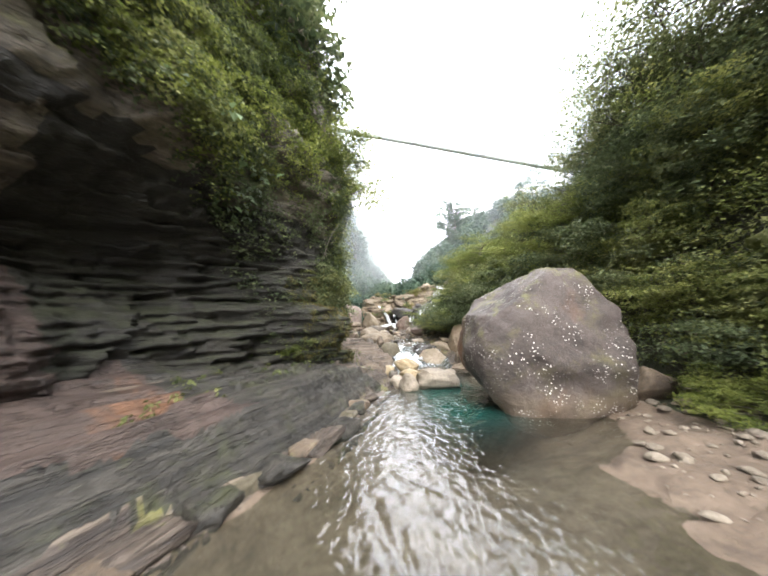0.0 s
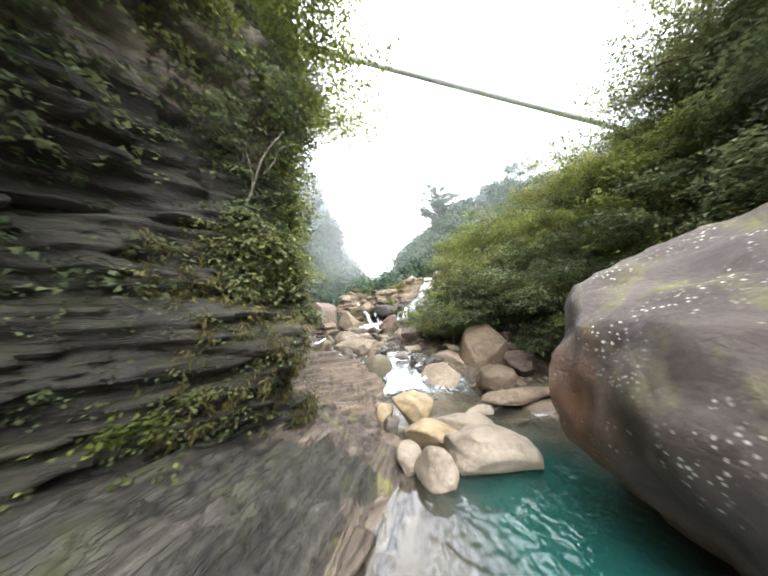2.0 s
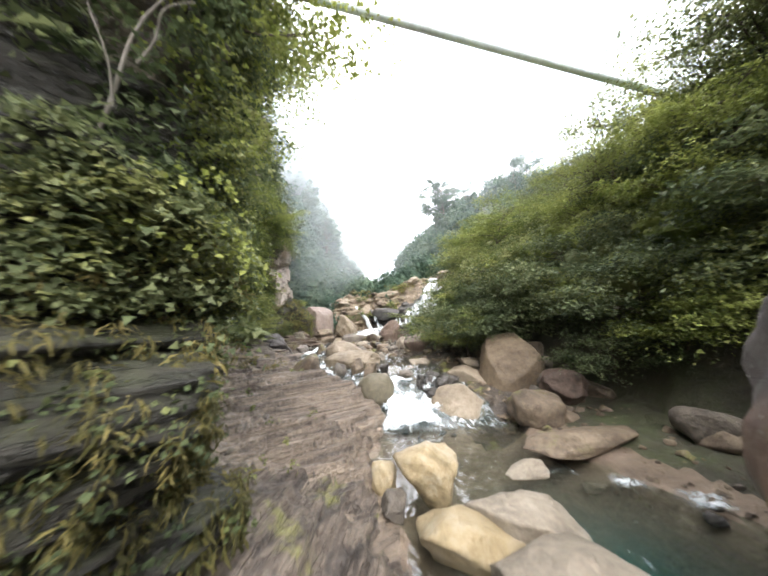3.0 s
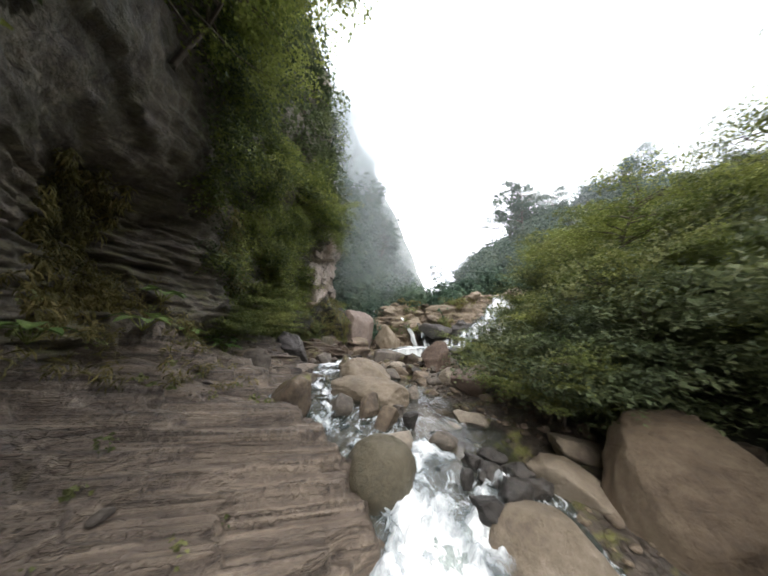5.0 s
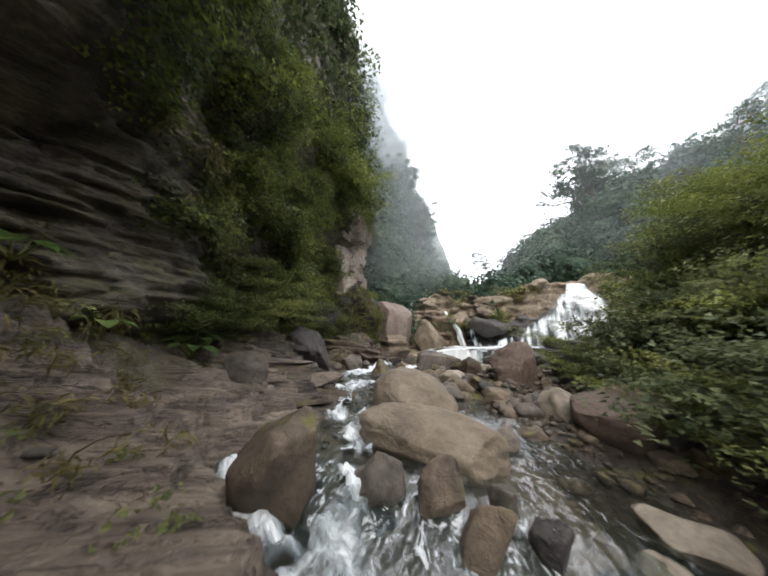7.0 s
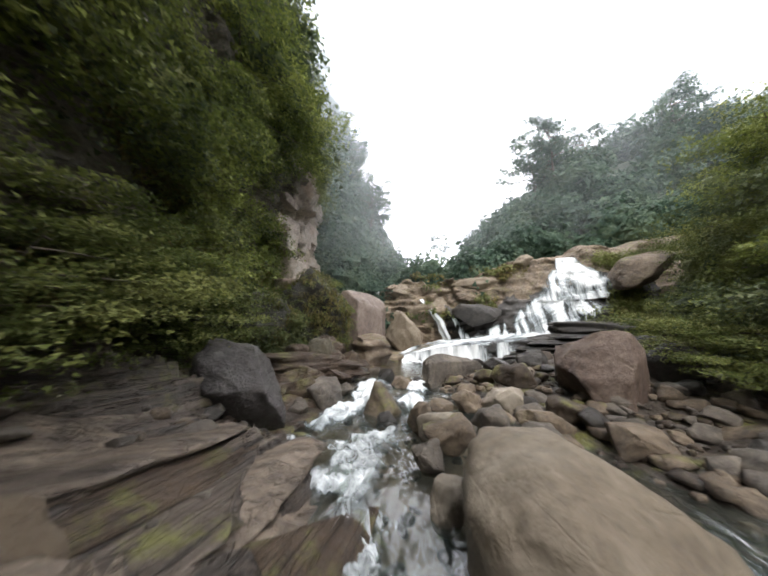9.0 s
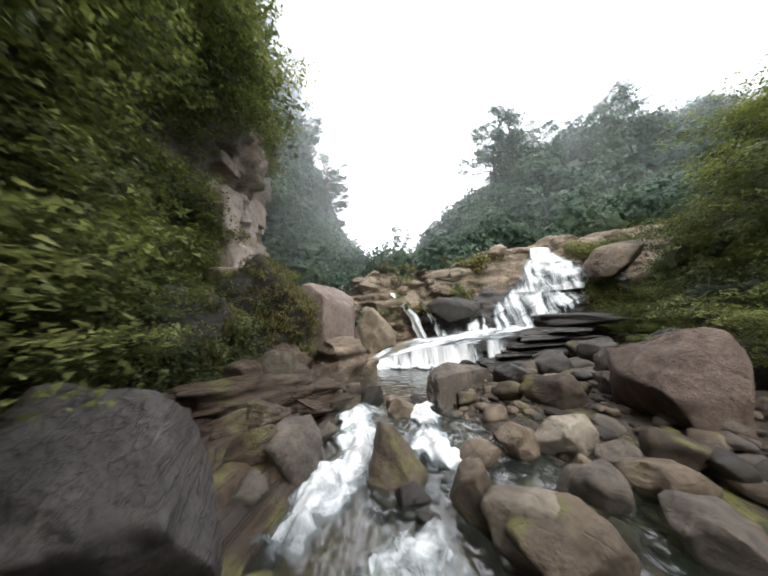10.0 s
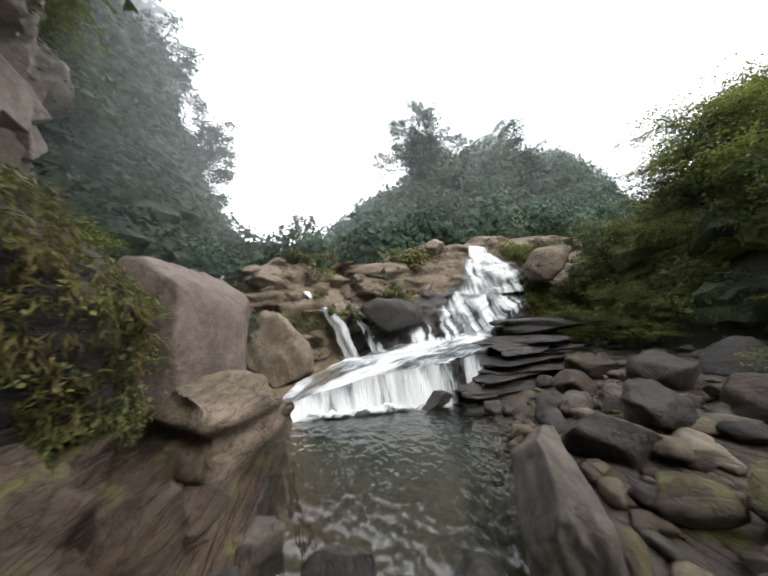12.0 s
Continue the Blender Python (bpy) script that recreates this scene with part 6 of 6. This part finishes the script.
planted(bush_b, [(-6.4, 26.6, 0, 0.6, 2.4), (-6.2, 27.6, 120, 0.6, 3.1), (-6.9, 25.6, 220, 0.65, 2.5), (-6.4, 28.5, 60, 0.6, 4.2), (-5.9, 27.1, 300, 0.5, 2.4), (7.5, 12.7, 10, 0.8), (7.9, 11.6, 100, 0.8), (4.7, 18.7, 60, 0.75), (7.4, 14.7, 150, 0.8), (7.2, 5.1, 0, 0.45), (7.7, 5.5, 90, 0.5), (8.0, 4.7, 30, 0.5)] + slope_places(24, 11, 27.5, 0.3, 3.6, 0.6, 1.0, 302), "bushes on the sunny bank")
planted(bush_c, [(4.4, 18.0, 20, 1.2, 1.3), (4.7, 16.9, 150, 1.2, 1.3), (5.9, 17.0, 60, 1.2, 1.3), (4.3, 21.5, 200, 1.1, 1.7), (6.4, 16.4, 330, 1.3, 1.2), (4.9, 17.6, 0, 0.75), (5.1, 16.7, 80, 0.7), (7.0, 13.9, 50, 0.8), (6.8, 15.5, 200, 0.8), (4.3, 20.5, 120, 0.7)] + slope_places(26, 3, 26, 0.0, 4.0, 0.9, 1.6, 303), "bushes on the sunny bank")
planted(tree_a, [(9.6, 15.6, 40, 0.75), (10.6, 14.3, 160, 0.85), (9.8, 17.6, 280, 0.65)] + slope_places(7, 2, 15, 3.2, 7.0, 0.9, 1.35, 304) + slope_places(8, 15, 27.5, 5.0, 13.0, 0.6, 0.9, 314), "trees on the sunny slope")
planted(tree_b, slope_places(11, 3, 15, 2.6, 7.0, 0.75, 1.1, 305) + slope_places(9, 15, 27.5, 4.5, 13.0, 0.6, 0.9, 315), "trees on the sunny slope")
planted(tree_c, [(-1.7, 10.4, 30, 1.0, 5.6), (-1.7, 9.1, 120, 1.05, 5.3), (-1.9, 7.7, 250, 1.0, 5.3), (-1.6, 11.3, 330, 1.0, 6.4), (-8.0, 27.2, 60, 1.0, 9.2), (-8.0, 25.6, 200, 1.0, 8.6), (-8.3, 29.3, 310, 0.9, 9.8), (-7.6, 23.6, 20, 1.1, 8.0), (-3.0, 12.3, 200, 1.0, 7.2), (-3.5, 13.6, 80, 1.1, 7.6), (-2.6, 11.5, 310, 0.9, 7.0)] + slope_places(12, 13, 24, 1.2, 6.0, 0.7, 1.0, 306), "trees on the sunny slope")
planted(tree_d, [(7.5, 40, 0, 1.3), (8.8, 40.5, 40, 1.1), (3.2, 44, 80, 0.8), (1.6, 57, 30, 0.9), (18, 38, 60, 1.2), (12.5, 39.5, 120, 0.9), (-7.8, 43.5, 0, 1.1), (-7.2, 42.6, 70, 1.0, 13.2), (9.3, 38.8, 200, 1.0, 14.2), (0.3, 44.6, 150, 0.5, 10.2), (-10.5, 42, 10, 1.2), (22, 42, 70, 1.1), (-9.4, 50, 30, 0.9), (-11.8, 52, 190, 1.0), (-7.2, 52.5, 250, 0.8), (-13.8, 49, 80, 1.1), (-5.4, 53, 130, 0.7), (-12.6, 46, 310, 0.9), (-16.5, 48, 220, 1.1)], "trees on the ridge")


def hill_green(name, label, n, each, y0, y1, x0, x1, size, radius, material, seed, thresh=-0.6, high=0.4, domes=False, out=0.0):
    g = np.random.default_rng(seed)
    y = g.uniform(y0, y1, n)
    x = along(HILL_FOOT, y) + 0.5 * step01(9, 11, y) * (1 - step01(16, 18, y)) + g.uniform(x0, x1, n) if x0 >= 0 else g.uniform(x0, x1, n)
    keep = fbm(x * 0.25, y * 0.25, 0, 171, 3) > thresh
    x, y = x[keep], y[keep]
    rad = g.uniform(0.6, 1.5, len(x)) * radius
    lump = vnoise(x * 0.5, y * 0.5, 0, 172) + 0.4 * vnoise(x * 1.3, y * 1.3, 0, 173)
    z = ground_height(x, y) + rad * high + 0.9 * np.clip(lump, -0.5, 1.2) * (0.4 + 0.6 * step01(0.4, 1.5, x - along(HILL_FOOT, y)))
    c = np.stack([x + out * rad, y, z], -1)
    if domes:
        p, d = clumped(c, each, rad, seed + 1, (1, 1, 0.85), (-0.3, -0.4, 0.7))
    else:
        ang = g.normal(size=len(x)) * 0.7 + np.pi + 0.4
        p, d = sprays(c, np.stack([np.cos(ang), np.sin(ang), ang * 0], -1), each, rad, seed + 1, 0.5, -0.1)
    v, f = leaf_arrays(p, d, size, droop=0.25, seed=seed + 2, slim=0.5, corners=3, loose=0.4)
    if domes:
        b, bf = ICO[3]
        lump = 0.56 + 0.20 * vnoise(b[:, 0] * 2.2 + np.arange(len(c))[:, None] * 3.7, b[:, 1] * 2.2, b[:, 2] * 2.2, seed + 1) + 0.10 * vnoise(b[:, 0] * 6 + np.arange(len(c))[:, None] * 1.9, b[:, 1] * 6, b[:, 2] * 6, seed + 5)
        core = c[:, None] + b[None] * (1, 1, 0.85) * (rad[:, None] * lump)[..., None]
        f = np.concatenate([f, (bf[None] + (len(v) + np.arange(len(c)) * len(b))[:, None, None]).reshape(-1, 3)])
        v = np.concatenate([v, core.reshape(-1, 3)])
    return tagged(new(name, mesh_of(name, v, f, material, smooth=False)), label, "foliage", kind="stuff")


hill_green("undergrowth", "dark green undergrowth on the steep slope", 420, 190, -2, 30, 0.0, 14.0, 0.075, 0.85, LEAF_DARK, 401, domes=True)
hill_green("undergrowth", "green undergrowth on the steep slope", 700, 230, -2, 29.6, 0.3, 14.0, 0.070, 0.85, LEAF_MID, 402, -0.2, 0.7, domes=True)
hill_green("undergrowth", "leafy green sprays on the steep slope", 680, 90, -2, 29.2, 0.3, 12.0, 0.070, 0.75, LEAF_MID, 409, -0.3, 1.1)
hill_green("undergrowth", "yellow-green shrubs on the slope", 400, 200, 8, 29.2, 0.3, 12.0, 0.068, 0.75, LEAF_YELLOW, 403, 0.0, 0.9, domes=True)
hill_green("undergrowth", "light green layered bushes above the pool", 380, 130, 0, 13, 0.1, 4.0, 0.070, 0.75, LEAF_FERN, 406, -0.6, 0.9)
hill_green("undergrowth", "bright low ferns on the slope beside the falls", 300, 120, 22.5, 30.5, 0.0, 4.5, 0.06, 0.55, LEAF_FERN, 411, -2.0, 0.5, domes=True)
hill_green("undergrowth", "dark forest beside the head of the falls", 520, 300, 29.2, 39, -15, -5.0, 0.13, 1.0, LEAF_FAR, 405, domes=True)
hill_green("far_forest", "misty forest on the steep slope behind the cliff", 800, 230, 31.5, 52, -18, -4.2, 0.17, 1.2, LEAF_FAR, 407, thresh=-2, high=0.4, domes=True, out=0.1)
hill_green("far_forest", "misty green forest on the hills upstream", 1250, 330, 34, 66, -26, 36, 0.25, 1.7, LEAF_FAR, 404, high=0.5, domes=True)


def ground_green(name, label, n, each, x0, x1, y0, y1, size, radius, material, seed, slim=0.42, droop=0.3):
    g = np.random.default_rng(seed)
    x, y = g.uniform(x0, x1, n), g.uniform(y0, y1, n)
    keep = (fbm(x * 0.6, y * 0.6, 0, 181, 3) > -0.35) & (x < along(LEFT_EDGE, y) - 1.3)
    x, y = x[keep], y[keep]
    z = np.maximum(ground_height(x, y), np.where(y < 21.5, shelf_height(x, y) + 0.7 * bank_rise(x, y), -9)) + 0.3 * radius
    c, d = clumped(np.stack([x, y, z], -1), each, g.uniform(0.6, 1.5, len(x)) * radius, seed + 1, (1, 1, 0.9), (0.3, -0.3, 0.6))
    return leaves(name, c, d, size, material, label=label, droop=droop, seed=seed + 2, slim=slim)


ground_green("bank_plants", "green ferns and herbs on the bank below the cliff", 170, 40, -8.2, -5.2, 24.5, 31, 0.13, 0.35, LEAF_MID, 411)
ground_green("bank_plants", "green herbs at the foot of the cliff", 90, 36, -7.0, -4.2, 15.5, 18, 0.05, 0.17, LEAF_FERN, 412)
ground_green("dry_grass", "dry grass tufts on the bank below the cliff", 420, 26, -8.0, -5.0, 24.0, 31, 0.22, 0.14, GRASS, 413, 0.07, 0.6)
ground_green("dry_grass", "dry grass tufts on the earth bank below the overhang", 150, 22, -5.2, -1.9, 11.8, 17.2, 0.16, 0.10, GRASS, 415, 0.07, 0.6)
ground_green("moss_tufts", "small green tufts in cracks of the rock shelf", 120, 16, -4.0, 0.5, 3, 16, 0.06, 0.10, LEAF_MID, 414)


def ledge_green(name, label, n, each, size, radius, material, seed, start=-3.5):
    g = np.random.default_rng(seed)
    x, z = g.uniform(start, 9.5, n * 3), g.uniform(2.6, 6.6, n * 3)
    keep = (fbm(x * 0.7, z * 0.9, 0, 191, 3) > 0.15) & ((x > 6.6) | (x < 2.6 + (z - 4.2) * 0.5) & (z > 3.6) | (x > 4.6) & (z < 3.2))
    x, z = x[keep][:n], z[keep][:n]
    y = fall_face(x, z) - 0.1
    c, d = clumped(np.stack([x, y, z], -1), each, g.uniform(0.6, 1.4, len(x)) * radius, seed + 1, (1, 0.8, 0.8), (0, -0.5, 0.6))
    return leaves(name, c, d, size, material, label=label, droop=0.4, seed=seed + 2)


ledge_green("ledge_plants", "green plants on the waterfall ledges", 130, 40, 0.13, 0.30, LEAF_MID, 421)
ledge_green("ledge_plants", "yellowish grass on the waterfall ledges", 90, 40, 0.14, 0.28, GRASS, 422)
ledge_green("ledge_plants", "bright green bushes on the ledges beside the falls", 130, 110, 0.065, 0.55, LEAF_FERN, 424, 6.3)


# ---- plants with large leaves ----
def blade(length, width, bow, pointed, n=9):
    """One large leaf along x from the origin: folded along its rib and bowed down."""
    t = np.linspace(0, 1, n)
    half = width / 2 * np.sin(np.pi * t**pointed) ** 0.8
    z = -bow * length * t**2
    rows = np.stack([np.stack([t * length, side * half, z + 0.22 * half * abs(side)], -1) for side in (-1.0, -0.5, 0.0, 0.5, 1.0)], 1)
    return mesh_of("leaf", rows.reshape(-1, 3), grid_faces(n, 5), LEAF_BROAD)


def broad_plant(name, label, category, leaf, stem, n, lift, places, group, seed):
    g = np.random.default_rng(seed)
    base = tagged(new(name), label, category, group)
    for k in range(n):
        turn, up = 360 * k / n + float(g.uniform(-20, 20)), lift * float(g.uniform(0.7, 1.2))
        reach = stem * float(g.uniform(0.6, 1.1))
        m = pose(0, 0, 0, 0, 0, turn) @ pose(0, 0, 0, 0, -up, 0)
        t = np.linspace(0, 1, 5)
        v, f = tube(np.stack([reach * t, 0 * t, 0.12 * reach * t**2], -1), 0.014 * (1 - 0.5 * t), 5)
        stalk = part("stalk", mesh_of("stalk", v, f, LEAF_FERN), base)
        stalk.matrix_basis = m
        tip = part("leaf", leaf, base)
        tip.matrix_basis = m @ pose(reach, 0, 0.12 * reach, 0, up * 0.9, 0) @ Matrix.Scale(float(g.uniform(0.75, 1.2)), 4)
    for n, (x, y, z, turn, size) in enumerate(places):
        m = pose(x, y, z, 0, 0, turn) @ Matrix.Scale(size, 4)
        ob = base if n == 0 else copy_thing(base, pose(x, y, z, 0, 0, turn))
        ob.matrix_basis = m


def shelf_place(x, y, turn, size):
    return x, y, float((shelf_height(np.array([x]), np.array([y])) + 0.7 * bank_rise(np.array([x]), np.array([y])))[0]) - 0.03, turn, size


broad_plant("taro_plant", "low plant with broad heart-shaped green leaves on the rock shelf", "plant", blade(0.34, 0.26, 0.35, 0.7), 0.34, 8, 48,
            [shelf_place(*p) for p in ((-3.5, 14.2, 0, 1.0), (-3.9, 14.7, 50, 0.9), (-4.3, 17.0, 100, 1.0), (-4.7, 17.3, 20, 1.1), (-4.1, 15.6, 70, 0.8), (-2.9, 12.6, 200, 0.8))], "taro plants under the cliff", 5)
broad_plant("banana_plant", "young banana plant with long paddle leaves among bushes", "plant", blade(1.0, 0.30, 0.45, 0.9), 0.35, 6, 62, [(4.75, 18.4, 2.9, 30, 1.0), (7.4, 9.6, 1.6, 80, 1.2)], "banana plants on the bank", 6)

sapling = tagged(new("sapling"), "thin grey-brown leaning sapling with bare forked branches", "tree")
t = np.linspace(0, 1, 10)
for name, start, reach, rad in (("trunk", (-0.75, 8.75, 3.8), (0.85, -0.1, 1.7), 0.024), ("branch", (-0.2, 8.68, 4.75), (0.5, -0.1, 0.45), 0.013), ("branch", (-0.4, 8.7, 4.4), (0.1, -0.3, 0.9), 0.011)):
    line = np.array(start) + np.array(reach) * t[:, None] + 0.06 * np.stack([np.sin(7 * t), np.cos(5 * t), np.sin(4 * t)], -1) * t[:, None]
    v, f = tube(line, rad * (1 - 0.7 * t), 6)
    part(name, mesh_of(name, v, f, PALE_BARK), sapling)

# ---- the steel pipe across the gorge ----
span = np.linspace(-7, 19, 24)
pv, pf = tube(np.stack([span, 13.73 + 0.22 * span, 12.99 - 0.165 * span], -1), np.full(24, 0.15), 14)
pipe = new("overhead_pipe", mesh_of("overhead_pipe", pv, pf, PIPE))
tagged(pipe, "grey-green steel pipe spanning the gorge", "pipe")

# ---- translucent sheets that stand in for the valley's mist and distance haze ----
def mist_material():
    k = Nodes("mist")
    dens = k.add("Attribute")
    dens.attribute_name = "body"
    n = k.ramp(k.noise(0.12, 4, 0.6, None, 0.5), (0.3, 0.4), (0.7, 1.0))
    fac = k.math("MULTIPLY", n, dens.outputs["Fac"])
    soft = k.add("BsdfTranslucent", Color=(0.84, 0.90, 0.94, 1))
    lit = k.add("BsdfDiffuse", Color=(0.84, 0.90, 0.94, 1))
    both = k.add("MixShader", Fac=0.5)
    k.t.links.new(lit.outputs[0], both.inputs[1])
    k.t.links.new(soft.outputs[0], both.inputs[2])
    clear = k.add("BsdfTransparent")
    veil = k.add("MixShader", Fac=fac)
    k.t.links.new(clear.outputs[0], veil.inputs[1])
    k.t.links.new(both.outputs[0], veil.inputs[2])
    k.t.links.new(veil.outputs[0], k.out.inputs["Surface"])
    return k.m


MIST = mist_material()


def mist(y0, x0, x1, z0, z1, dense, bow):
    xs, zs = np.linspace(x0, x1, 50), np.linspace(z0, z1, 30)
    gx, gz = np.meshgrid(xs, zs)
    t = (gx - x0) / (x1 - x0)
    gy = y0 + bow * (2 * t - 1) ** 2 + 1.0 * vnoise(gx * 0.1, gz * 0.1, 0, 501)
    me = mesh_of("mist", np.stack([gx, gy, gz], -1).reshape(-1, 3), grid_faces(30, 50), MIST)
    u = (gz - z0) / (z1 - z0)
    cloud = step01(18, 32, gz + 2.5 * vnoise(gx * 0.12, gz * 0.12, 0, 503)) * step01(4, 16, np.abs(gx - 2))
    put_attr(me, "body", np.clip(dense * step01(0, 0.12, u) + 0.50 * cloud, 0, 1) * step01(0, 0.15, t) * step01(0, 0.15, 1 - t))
    return tagged(new("mist", me), "thin translucent sheet standing in for mist across the valley", "mist", kind="stuff")


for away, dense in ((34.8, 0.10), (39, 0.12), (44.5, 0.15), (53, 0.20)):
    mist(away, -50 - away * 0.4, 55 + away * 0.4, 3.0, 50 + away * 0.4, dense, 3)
# one more sheet, added to haze the cliff on the left
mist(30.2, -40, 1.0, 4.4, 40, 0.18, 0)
